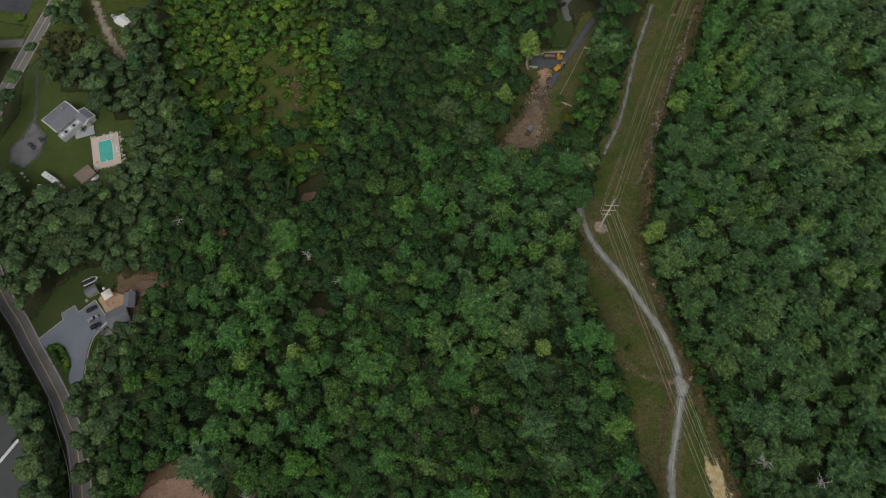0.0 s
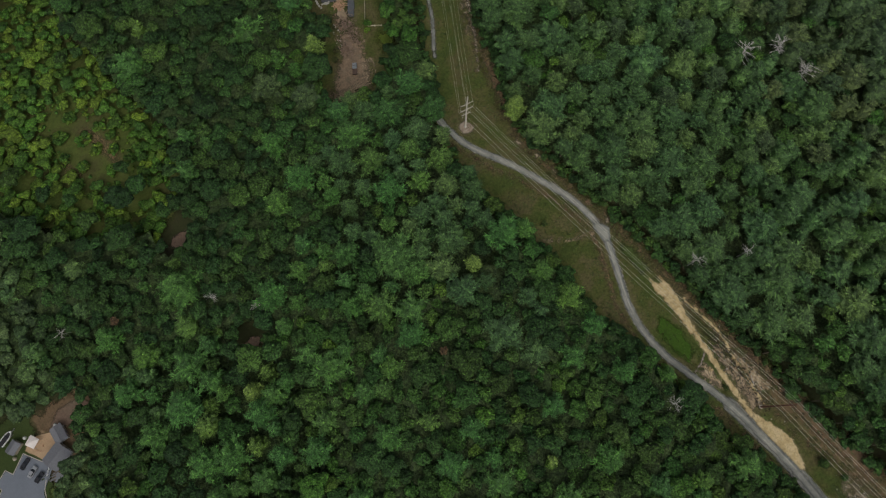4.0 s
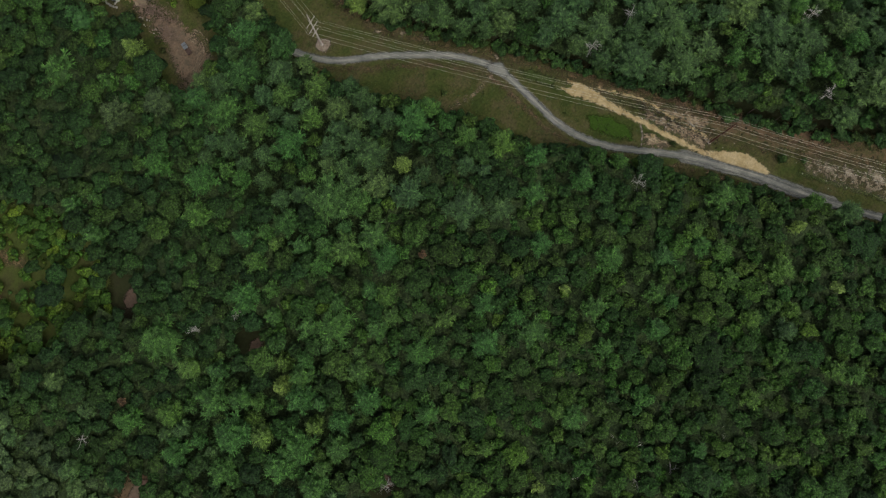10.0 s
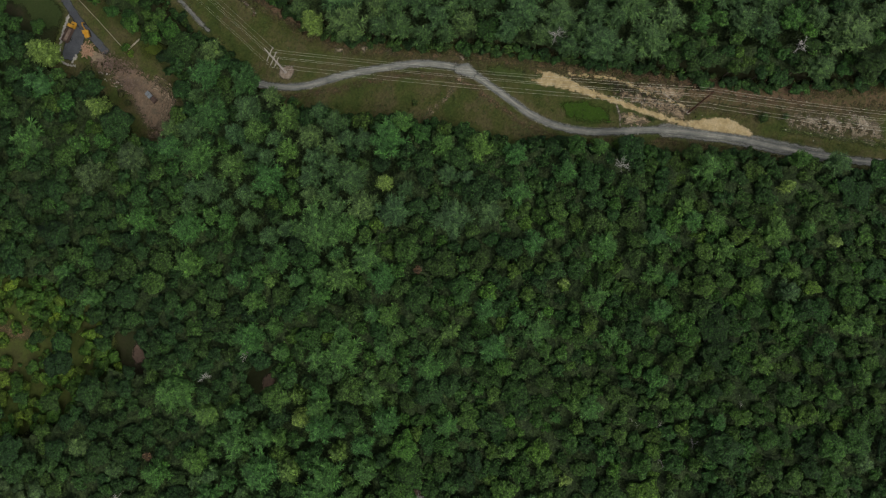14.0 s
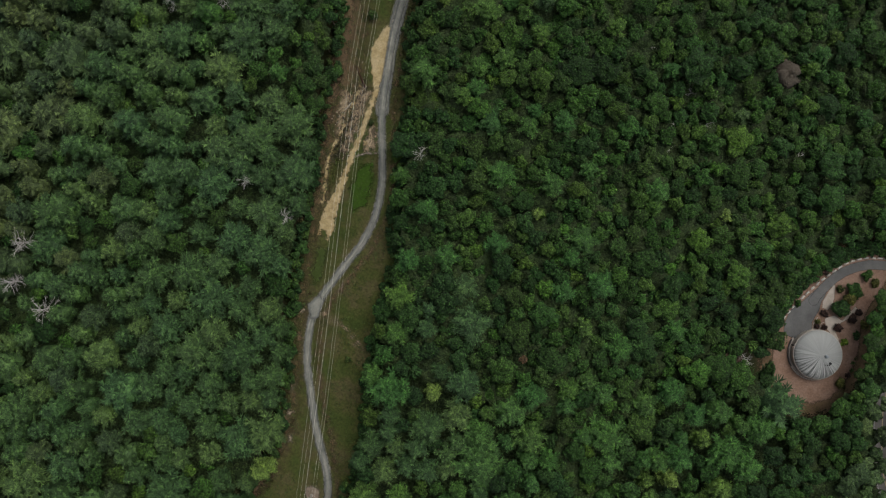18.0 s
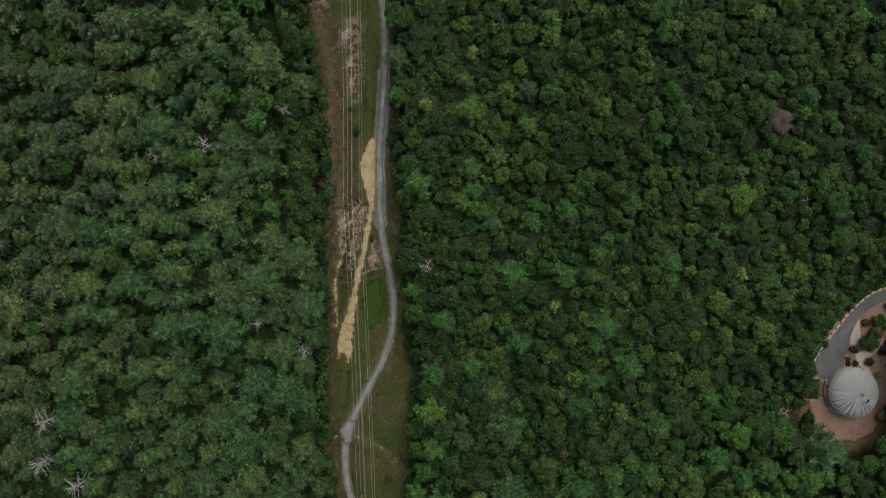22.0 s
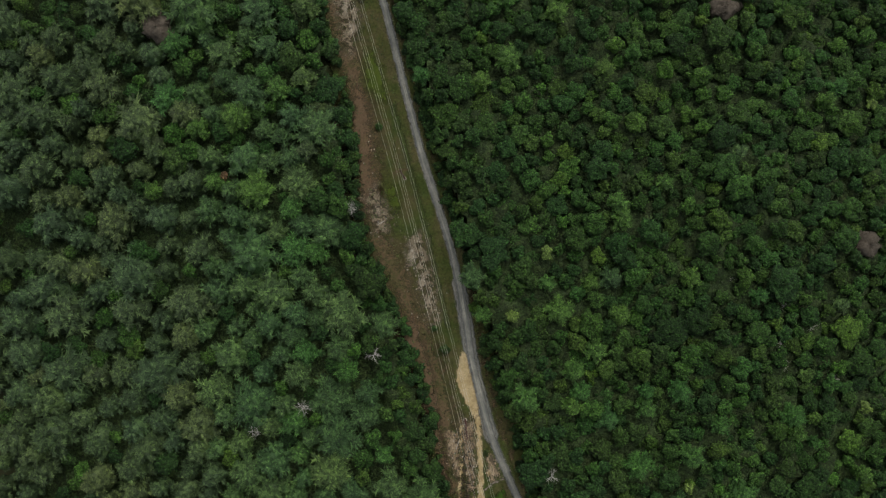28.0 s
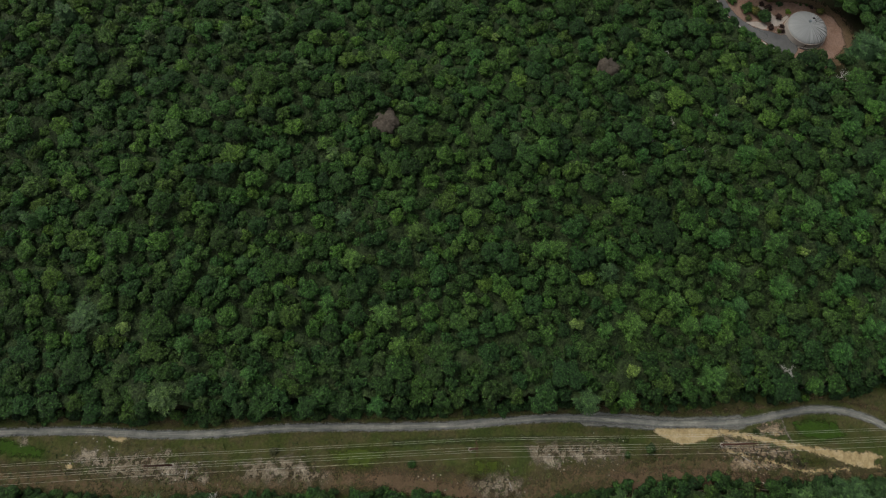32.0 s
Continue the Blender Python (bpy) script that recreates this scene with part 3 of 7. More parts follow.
patch("rubble_patch", [(116, 224), (107, 200), (98, 178), (92, 160), (96, 158), (102, 174), (111, 196), (119, 220)], FLECK, 0.085, 0.8, "pale flecked ground under the wires", "rubble")

# ---- trees ----
rng = np.random.default_rng(7)


def unit(v):
    return v / np.maximum(np.linalg.norm(v, axis=-1, keepdims=True), 1e-9)


def leaves(centre, normal, along, length, width, fold, r):
    """A folded four-cornered spray of leaves at each centre."""
    side = unit(np.cross(normal, along))
    along = unit(np.cross(side, normal))
    l, w = length[:, None] / 2, width[:, None] / 2
    a = centre - along * l
    b = centre + side * w + normal * (fold * width)[:, None] * r.uniform(-1, 1, (len(centre), 1))
    c = centre + along * l
    d = centre - side * w + normal * (fold * width)[:, None] * r.uniform(-1, 1, (len(centre), 1))
    v = np.stack((a, b, c, d), 1).reshape(-1, 3)
    return v, np.arange(len(v)).reshape(-1, 4)


def dome(r, radius, z0, top, sides=8, rings=4, wobble=0.15):
    """The dense inside of a crown."""
    v = []
    for i in range(rings + 1):
        u = i / rings * math.pi * 0.5
        for k in range(sides):
            a = k / sides * 2 * math.pi + i * 0.3
            q = radius * max(math.cos(u), 0.08) * r.uniform(1 - wobble, 1 + wobble)
            v.append((q * math.cos(a), q * math.sin(a), z0 + (top - z0) * math.sin(u)))
    f = [(i * sides + k, i * sides + (k + 1) % sides, (i + 1) * sides + (k + 1) % sides, (i + 1) * sides + k) for i in range(rings) for k in range(sides)]
    return np.array(v), np.array(f)


def join(*meshes):
    vs, fs, n = [], [], 0
    for v, f in meshes:
        vs.append(v), fs.append(f + n)
        n += len(v)
    return np.vstack(vs), np.vstack(fs)


def oak_crown(seed, count=40, radius=3.1, tall=11.5, size=0.7, n=22, sides=19, rings=7):
    """A broad lobed crown: the skin of a heap of leafy clumps, rough all over, with loose sprays of leaves."""
    r = np.random.default_rng(seed)
    k = np.arange(n) + 0.5
    up, turn = 1 - k / n * 1.02, k * 2.39996 + r.uniform(-0.8, 0.8, n)
    flat = np.sqrt(1 - up ** 2)
    lobes = 1 + 0.13 * np.sin(2 * turn + r.uniform(0, 6.28)) + 0.10 * np.sin(3 * turn + r.uniform(0, 6.28))
    c = np.c_[flat * np.cos(turn), flat * np.sin(turn), up] * (0.70 * lobes * r.uniform(0.82, 1.12, n))[:, None]
    rad = r.uniform(0.24, 0.42, n) * math.sqrt(18 / n)
    v = []
    for i in range(rings + 1):
        e = math.pi / 2 * (1 - (i + 0.25) / rings * 1.12)
        for j in range(sides):
            t = (j + 0.5 * (i % 2) + r.uniform(-0.3, 0.3)) / sides * 2 * math.pi
            el = e + r.uniform(-0.07, 0.07)
            d = np.array((math.cos(el) * math.cos(t), math.cos(el) * math.sin(t), math.sin(el)))
            on = c @ d
            gap = rad ** 2 - (c ** 2).sum(1) + on ** 2
            far_ = np.where(gap > 0, on + np.sqrt(np.maximum(gap, 0)), 0).max()
            v.append(d * max(far_, 0.52) * r.uniform(0.77, 1.15))
    f = [(i * sides + j, (i + 1) * sides + j, (i + 1) * sides + (j + 1) % sides, i * sides + (j + 1) % sides) for i in range(rings) for j in range(sides)]
    pick = r.integers(0, n, count)
    d = unit(c[pick] + r.normal(scale=0.35, size=(count, 3)))
    p = (c[pick] + d * rad[pick][:, None] * 0.98) * radius
    nrm = unit(d + np.array((0, 0, 0.5)) + r.normal(scale=0.45, size=d.shape))
    lv, lf = leaves(p, nrm, unit(r.normal(size=d.shape)), size * r.uniform(0.8, 1.6, count), size * r.uniform(0.5, 0.9, count), 0.3, r)
    v, f = join((lv, lf), (np.array(v) * radius, np.array(f)))
    return v * np.array((1, 1, 0.62)) + np.array((0, 0, tall - radius * 0.62)), f


def pine_crown(seed, radius=4.6, tall=17.0, levels=4, teeth=2, boughs=9, high_from=0.62, core=0.6):
    """Whorls of boughs round a ragged core; each bough is a narrow ridge with tufts of needles to both sides and at its tip."""
    r = np.random.default_rng(seed)
    lean, squash = r.uniform(0, 6.28), r.uniform(0.8, 1.0)
    vs = []

    def tuft(root, way, length, width, droop):
        way = unit(np.array(way))
        side = unit(np.array((-way[1], way[0], 0.0))) * width
        tip = root + way * length - np.array((0, 0, droop * length))
        vs.extend((root, tip + side, root + way * length * r.uniform(0.45, 0.7), tip - side - way * length * r.uniform(-0.1, 0.25)))

    for i in range(levels):
        u = i / (levels - 1)
        z = tall * (high_from + (0.97 - high_from) * u ** 0.85)
        reach = radius * (1 - 0.82 * u ** 1.1)
        n = max(5, round(boughs * (1 - 0.42 * u)))
        for k in range(n):
            a = k / n * 6.283 + i * 2.4 + r.uniform(-0.28, 0.28)
            long_ = reach * r.uniform(0.68, 1.1) * (squash + (1 - squash) * abs(math.cos(a - lean)))
            d, e = np.array((math.cos(a), math.sin(a), 0.0)), np.array((-math.sin(a), math.cos(a), 0.0))
            rise = r.uniform(0.05, 0.4)
            root = np.array((0, 0, z + r.uniform(-0.5, 0.5)))
            end = root + d * long_ * 0.86 + np.array((0, 0, rise * long_))
            half = (0.30 + 0.17 * long_) * r.uniform(0.8, 1.2)
            sag = np.array((0, 0, half * r.uniform(0.25, 0.6)))
            for side in (-1, 1):
                vs.extend((root + d * 0.1 * long_, root * 0.45 + end * 0.55 + e * side * half - sag, end, root * 0.5 + end * 0.5 + np.array((0, 0, 0.12))))
                for j in range(teeth):
                    q = 0.5 + 0.42 * (j + r.uniform(0.2, 0.8)) / teeth
                    b = a + side * r.uniform(0.4, 1.0)
                    tuft(root * (1 - q) + end * q, (math.cos(b), math.sin(b), r.uniform(-0.1, 0.5)), (0.62 + 0.19 * long_) * r.uniform(0.8, 1.3), 0.24 + 0.045 * long_, r.uniform(0, 0.25))
            tuft(end - d * 0.35, (d[0], d[1], r.uniform(0.0, 0.5)), (0.75 + 0.15 * long_) * r.uniform(0.8, 1.2), 0.34, 0.1)
    v = np.array(vs)
    f = np.arange(len(v)).reshape(-1, 4)
    flip = np.cross(v[f[:, 1]] - v[f[:, 0]], v[f[:, 2]] - v[f[:, 0]])[:, 2] < 0
    f[flip] = f[flip][:, ::-1]
    return join((v, f), dome(r, radius * core, tall * (high_from - 0.14), tall * 0.82, 12, 3, 0.35))


def limb(p, q, r0, r1, sides=5):
    p, q = np.array(p, float), np.array(q, float)
    d = unit(q - p)
    s = unit(np.cross(d, (0.3, 0.9, 0.1)))
    t = np.cross(d, s)
    a = np.arange(sides) / sides * 2 * np.pi
    ring = np.cos(a)[:, None] * s + np.sin(a)[:, None] * t
    f = [(k, (k + 1) % sides, sides + (k + 1) % sides, sides + k) for k in range(sides)]
    return np.vstack((p + ring * r0, q + ring * r1)), np.array(f)


def trunk_of(seed, tall, r0, pine):
    r = np.random.default_rng(seed)
    top = tall * (0.93 if pine else 0.72)
    bits = [limb((0, 0, -0.6), (0, 0, tall * 0.4), r0, r0 * 0.7, 7), limb((0, 0, tall * 0.4), (r.uniform(-.3, .3), r.uniform(-.3, .3), top), r0 * 0.7, r0 * 0.15, 6)]
    for k in range(5):
        a, z = k * 1.3 + r.uniform(0, 0.5), tall * r.uniform(0.42, 0.66)
        q = tall * 0.17
        bits.append(limb((0, 0, z), (q * math.cos(a), q * math.sin(a), z + q * (0.25 if pine else 0.8)), r0 * 0.35, r0 * 0.08, 4))
    return join(*bits)


def dead_limbs(seed, tall=10.0, reach=3.2, stout=1.0):
    """Bare forked limbs of a dead tree, one mesh for each, with a brush of fine twigs."""
    r = np.random.default_rng(seed)
    out = [limb((0, 0, 5.4), (r.uniform(-0.6, 0.6), r.uniform(-0.6, 0.6), tall), 0.15, 0.04, 5)]
    for k in range(24):
        a, z = k * 2.4 + r.uniform(-0.4, 0.4), tall * r.uniform(0.5, 0.95)
        q = reach * r.uniform(0.4, 1.2)
        e = np.array((q * math.cos(a), q * math.sin(a), z + q * r.uniform(-0.15, 0.5)))
        bits = [limb((0, 0, z), e, 0.085 * stout, 0.035 * stout, 4)]
        for j in range(8):
            s = r.uniform(0.25, 1.0)
            m = np.array((0, 0, z)) * (1 - s) + e * s
            b = a + r.uniform(-1.3, 1.3)
            bits.append(limb(m, m + np.array((math.cos(b), math.sin(b), r.uniform(-0.3, 0.6))) * r.uniform(0.4, 1.8), 0.04 * stout, 0.015 * stout, 3))
        out.append(join(*bits))
    return out


OAKS = [oak_crown(100 + k) for k in range(14)] + [oak_crown(120 + k, 60, size=0.5, n=26, sides=22, rings=9) for k in range(8)]
PINES = [pine_crown(200 + k, boughs=7 + k % 2, teeth=3, high_from=0.5) for k in range(12)]
SHRUBS = [oak_crown(300 + k, 22, 1.7, 3.6, 0.5, 9, 10, 5) for k in range(6)]


def planted(name, kinds, rows, material, label, category):
    """Many plants in one mesh; rows: kind, x, y, turn, width, height, tone."""
    rows = np.array(rows)
    vs, fs, ts, n = [], [], [], 0
    for k, (v, f) in enumerate(kinds):
        w = rows[rows[:, 0] == k]
        if not len(w):
            continue
        c, s = np.cos(w[:, 3])[:, None], np.sin(w[:, 3])[:, None]
        x = (v[None, :, 0] * c - v[None, :, 1] * s) * w[:, 4, None] + w[:, 1, None]
        y = (v[None, :, 0] * s + v[None, :, 1] * c) * w[:, 4, None] + w[:, 2, None]
        z = v[None, :, 2] * w[:, 5, None] + land(w[:, 1], w[:, 2])[:, None]
        vs.append(np.stack((x, y, z), -1).reshape(-1, 3))
        fs.append((f[None] + (np.arange(len(w)) * len(v))[:, None, None]).reshape(-1, 4) + n)
        ts.append(np.repeat(w[:, 6], len(v)))
        n += len(v) * len(w)
    ob = new(name, mesh_of(name, np.vstack(vs), np.vstack(fs), material, [("tone", np.concatenate(ts))]))
    return tagged(ob, label, category, kind="stuff")


# where trees stand: the woods, less the clearings
WOODS = [(-250, 260), (-245, 120), (-185, -5), (-150, -70), (-110, -240), (-25, -395), (60, -400), (210, -345), (310, -225), (325, -150), (290, -40), (285, 60), (325, 205), (70, 340), (-140, 345)]
MARSH_AREA = [(-158, 305), (-70, 305), (-66, 255), (-52, 209), (-42, 172), (-50, 152), (-68, 142), (-95, 152), (-121, 180), (-142, 208)]
FEN_AREA = [(-97, 214), (-92, 226), (-78, 222), (-68, 207), (-61, 197), (-63, 186), (-70, 170), (-76, 172), (-88, 180), (-97, 189), (-95, 202)]
HIGHWAY = [(-190, 300), (-205, 262), (-209, 243), (-215, 210), (-219, 185), (-217, 150), (-206, 118), (-190, 91), (-178, 77), (-171, 68), (-158, 52), (-152, 44), (-147, 36), (-143, 30), (-139, 20), (-135, 8), (-133.2, -2), (-132.3, -12), (-131.2, -25), (-131.2, -45), (-133, -70)]
TANK_YARD = [(-83, 0), (-87.5, 12.5), (-97, 18), (-107, 16), (-114, 10.5), (-117, 2), (-118.5, -6), (-117.5, -13), (-115.5, -19), (-115, -26), (-116, -32), (-119, -44), (-122, -54), (-113, -54), (-106, -52), (-99, -46.5), (-94, -40), (-88.5, -31), (-84.5, -21), (-81.5, -11)]
POOL_YARD = [(-202, 212), (-193, 190), (-178, 190), (-166, 183), (-163, 174), (-148.5, 174), (-144, 153), (-156, 139.5), (-165, 135), (-186, 137), (-200, 148), (-209, 160), (-202, 182), (-206, 206)]
DRIVE_YARD = [(-170, 76), (-164, 90), (-155, 99), (-147, 99), (-137, 94), (-131, 97), (-121, 97), (-118, 92), (-124, 86), (-127, 83), (-129, 77), (-134, 73), (-140, 67), (-140, 57), (-143, 49), (-151, 46), (-158, 54)]
NW_YARD = [(-260, 270), (-260, 221), (-217, 221), (-213, 240), (-205, 270)]
SCRUB_YARD = [(-207, 230), (-192, 229), (-178, 224), (-173, 213), (-190, 211), (-203, 217)]
SHED_YARD = [(-159, 243), (-172, 248), (-181, 244), (-176, 234), (-163, 230)]
WORK_YARD = [(76, 238), (70, 218), (64, 196), (60, 181), (56, 168), (46, 157), (31, 155), (22, 152), (24, 164), (34, 178), (40, 190), (39, 211), (52, 213), (61, 214), (67, 225), (73, 237)]
LOOP_YARD = [(262, 221), (278, 206), (279, 188), (262, 172), (240, 170), (226, 168), (212, 168), (207, 176), (209, 190), (220, 194), (230, 196), (236, 202), (240, 212), (250, 218)]
LAWN_YARD = [(49, 222), (53, 216), (62, 217), (67, 229), (66, 240), (59, 248), (54, 245), (55, 236), (50, 229)]
TOP_YARD = [(40, 253), (44, 272), (76, 272), (72, 252), (66, 242), (57, 237), (52, 246)]
LAKE = [(-260, 60), (-185, 52), (-174, 38), (-168, 35), (-163, 30), (-159, 24), (-157, 17), (-152, 8), (-150, -12), (-160, -60), (-300, -60)]
TRAIL = [(-186, 252), (-181, 243), (-176, 234), (-170, 225), (-164, 218), (-158, 212)]

BROAD_PINES = [(23, 148, 12.8), (55, 145, 14.9), (41, 138, 17.0), (23, 136, 17.0), (58, 130, 13.8), (25, 122, 14.9), (41, 119, 12.8), (50, 109, 12.8), (-2, 92, 12.8), (14, 82, 23.4), (18, 72, 12.8), (8, -10, 13.9), (57, -39, 11.7), (55, -168, 9.4), (83, -229, 8.8)]
FRESH_PINES = [(16, 174, 8.0), (-7, 148, 12.8), (-4, 130, 14.9), (-16, 124, 13.9), (4, 122, 8.0), (4, 115, 8.5), (-98, 108, 13.2), (25, 106, 14.8), (38, 104, 10.6), (-9, 97, 8.0), (-21, 95, 9.6), (-88, 95, 13.2), (18, 94, 8.0), (-35, 92, 15.1), (-99, 85, 13.2), (-27, 84, 8.0), (-75, 83, 16.4), (-91, 80, 8.0), (-10, 72, 10.7), (-83, 70, 17.6), (55, 69, 16.9), (-67, 67, 8.0), (64, 66, 10.6), (-96, 66, 13.2), (-44, 59, 8.7), (-27, 56, 16.1), (-58, 54, 13.1), (5, 51, 12.7), (-84, 48, 15.4), (61, 48, 10.6), (-74, 45, 15.3)]
FRESH_PINES += [(-7, 44, 10.6), (-57, 36, 10.9), (65, 35, 12.7), (-84, 32, 14.3), (-45, 31, 13.0), (-20, 23, 12.8), (67, 21, 10.6), (54, 15, 11.6), (8, 11, 10.6), (-38, 9, 10.8), (-4, 3, 12.8), (38, 3, 10.6), (67, 1, 10.6), (10, -2, 8.0), (81, -8, 7.4), (-38, -16, 8.0), (46, -22, 12.7), (27, -25, 10.6), (139, -27, 8.5), (-20, -28, 5.4), (-13, -32, 7.5), (16, -36, 8.5), (-12, -38, 11.8), (-40, -42, 13.0), (43, -43, 9.3), (70, -44, 8.5), (87, -47, 12.7), (31, -49, 10.6), (67, -49, 9.3), (43, -49, 7.4), (69, -57, 9.5), (152, -58, 10.4)]
FRESH_PINES += [(61, -64, 10.6), (167, -65, 11.4), (52, -77, 9.5), (102, -78, 7.9), (74, -79, 12.7), (-65, -81, 8.0), (0, -83, 8.0), (62, -89, 8.0), (78, -89, 8.0), (26, -90, 8.5), (163, -102, 10.4), (171, -103, 14.5), (-52, -106, 8.0), (50, -112, 10.4), (-54, -113, 8.7), (172, -118, 10.4), (52, -118, 9.5), (34, -125, 8.3), (185, -125, 16.6), (224, -126, 8.0), (200, -129, 10.4), (207, -149, 10.5), (192, -153, 13.6), (-28, -155, 8.0), (-33, -160, 9.5), (218, -161, 15.7), (176, -163, 11.4), (101, -164, 9.3), (123, -167, 7.9), (181, -169, 7.9), (91, -172, 12.4), (45, -173, 7.3)]
FRESH_PINES += [(215, -181, 12.6), (73, -189, 10.4), (192, -192, 5.8), (91, -194, 8.0), (90, -213, 6.6), (206, -214, 11.5), (110, -214, 8.0), (122, -214, 7.5), (209, -229, 10.5), (218, -231, 11.6), (117, -240, 8.0), (176, -258, 8.0), (193, -267, 8.0), (183, -279, 8.0), (81, -307, 7.9)]
GREY_PINES = [(2, 173, 14.9), (14, 160, 13.8), (158, 160, 10.6), (136, 142, 9.5), (169, 138, 10.6), (208, 126, 10.7), (146, 125, 11.6), (245, 111, 11.8), (172, 110, 11.6), (213, 98, 11.7), (145, 86, 10.6), (169, 84, 11.6), (238, 77, 10.7), (187, 68, 10.6), (211, 58, 11.7), (169, 50, 10.6), (186, 35, 11.7), (166, -140, 8.3), (243, -165, 15.8), (241, -183, 12.6), (260, -184, 12.6), (-8, -202, 7.9), (239, -209, 14.7), (225, -216, 12.6), (233, -238, 12.6), (217, -256, 9.5), (201, -256, 10.5), (-5, -298, 6.7)]
GOLD_TREES = [(-58, 67, 13.1), (40, 64, 10.6), (29, -15, 7.4), (91, -77, 9.3), (79, -100, 6.8), (-48, -153, 6.4), (117, -263, 6.2)]
GOLD_SPOTS = [(78, -100, 0.8), (116, -263, 0.8), (-47, -154, 0.7), (28, -13, 0.6), (-41, -40, 0.8), (88.9, 114.1, 1.4), (-58, 63, 1.3), (27.6, 181.3, 1.5), (40.3, 211.8, 1.8)]
BOULDER_LINE = [(-115.5, -51.2), (-107.4, -48.7), (-100.4, -43.9), (-96.2, -38.4), (-92.2, -32.2), (-89.4, -26.8), (-86, -19.4), (-83.2, -11.5)]
BARE_SPOTS = [(-59.8, 137, 5.0), (-70, 9, 4.0), (-52, 82, 4.0)]
RUST_SPOTS = [(13, 40, 0.35), (-94, 114, 0.6), (197, -131, 0.5)]
GREY_SPOTS = [(-44, -101), (10, -191), (222.3, -188)]
TWIG_SPOTS = [(10.6, -89.1), (-10.7, -78.9), (-20.9, -70.2), (-9.4, -63.9), (-11.0, -56.0), (-61.5, -73.6), (-30.6, -50.5)]
SNAG_SPOTS = [(186.5, 88), (202, 83), (205, 68.5), (186.5, -37), (168.5, -45), (135, 16), (115.5, 22.8), (142, -64), (149.5, -118), (77.5, -18), (220.5, -207), (165, -213), (-41.5, 92), (-56.4, 103.6), (-114, 120), (-70, 9)]


def open_ground(q):
    """How far inside a treeless place the points lie."""
    d = np.maximum(inside(CLEARED, q), inside(FEN_AREA, q) - 2.2 + 2.4 * np.sin(q[:, 0] * 0.55 + 1.3 * np.sin(q[:, 1] * 0.31)) * np.sin(q[:, 1] * 0.43 + 0.8))
    d = np.maximum(d, inside(TANK_YARD, q) + 2.2 * smooth((q[:, 0] + 102) / 12) - 6.0 * smooth((-107 - q[:, 0]) / 5))
    d = np.maximum(d, 6.2 - off_line(BOULDER_LINE, q))
    d = np.maximum(d, 5.6 - off_line(TRACK_END, q))
    for yard in (POOL_YARD, DRIVE_YARD, WORK_YARD, LOOP_YARD, TOP_YARD, LAWN_YARD, LAKE, NW_YARD, SCRUB_YARD, SHED_YARD):
        d = np.maximum(d, inside(yard, q) + (3.0 if yard is SHED_YARD else 0.0))
    for x, y, r in BARE_SPOTS:
        d = np.maximum(d, r - 0.5 - np.hypot(q[:, 0] - x, q[:, 1] - y))
    d = np.maximum(d, inside(POOL_YARD, q) + 0.6)
    d = np.maximum(d, 3.4 + 3.4 * smooth((q[:, 1] - 150) / 40) - off_line(HIGHWAY, q))
    return np.maximum(d, 2.4 + 2.0 * (q[:, 1] > 224) - off_line(TRAIL, q))


def pine_share(x, y):
    """The share of pines in the woods at a place."""
    side = np.interp(y, [-420, -345, -250, -150, -60, 0, 60, 110, 160, 240, 340], [192, 178, 165, 135, 116, 98, 82, 74, 82, 115, 140])
    if x > side:
        near = x - side
        if y > -20:
            return 0.92
        if y > -140:
            return 0.3 if near < 28 else 0.93
        return 0.25 if near < 30 else 0.75
    if 52 < x < 90 and 138 < y < 225:
        return 0.5
    if y > 135:
        return 0.16
    if x < 0 and y > 92:
        return 0.06
    if x > -10 and y > 62:
        return 0.74
    if -105 < x < -38 and 28 < y < 92:
        return 0.52
    if x > -95 and y > 5:
        return 0.16 + 0.32 * (noise.noise((x * 0.03, y * 0.03, 8.0)) > 0.05)
    return 0.02


cells, stand = {}, []


def room(x, y, gap):
    i, j = int(x // 13), int(y // 13)
    for a in range(i - 1, i + 2):
        for b in range(j - 1, j + 2):
            for px, py, g in cells.get((a, b), ()):
                if (px - x) ** 2 + (py - y) ** 2 < (0.5 * (g + gap)) ** 2:
                    return False
    return True


def plant(kind, x, y, gap, known=False):
    cells.setdefault((int(x // 13), int(y // 13)), []).append((x, y, gap))
    stand.append((kind, x, y, gap, known))


for x, y, s in GOLD_SPOTS:
    plant("gold", x, y, 6.5 * s)
for x, y, s in RUST_SPOTS:
    plant("rust", x, y, 6.0 * s)
for x, y in GREY_SPOTS:
    plant("grey", x, y, 10.0)
for x, y in SNAG_SPOTS:
    plant("snag", x, y, 4.6 if x > 180 and y > 60 else 3.0)
plant("snag", 205.5, -204, 5.6)
for x, y in TWIG_SPOTS:
    plant("snag", x, y, 2.0)
for x, y, g in ((75.2, 186.0, 8.0),):
    plant("pine", x, y, g, "bright")
for x, y, d in GOLD_TREES:
    if room(x, y, 4.0):
        plant("gold", x, y, 0.75 * d)
for own, rows in (("broad", BROAD_PINES), ("bright", FRESH_PINES), ("grey_green", GREY_PINES)):
    for x, y, d in rows:
        if room(x, y, 2.5):
            plant("pine", x, y, 0.64 * d, own)
tries = np.c_[rng.uniform(-255, 330, 230000), rng.uniform(-405, 350, 230000)]
fits = (inside(WOODS, tries) > 0) & (open_ground(tries) < -2.4)
wet = inside(MARSH_AREA, tries)
chance, widths = rng.random(len(tries)), 0.74 + 0.6 * rng.random(len(tries)) ** 1.5
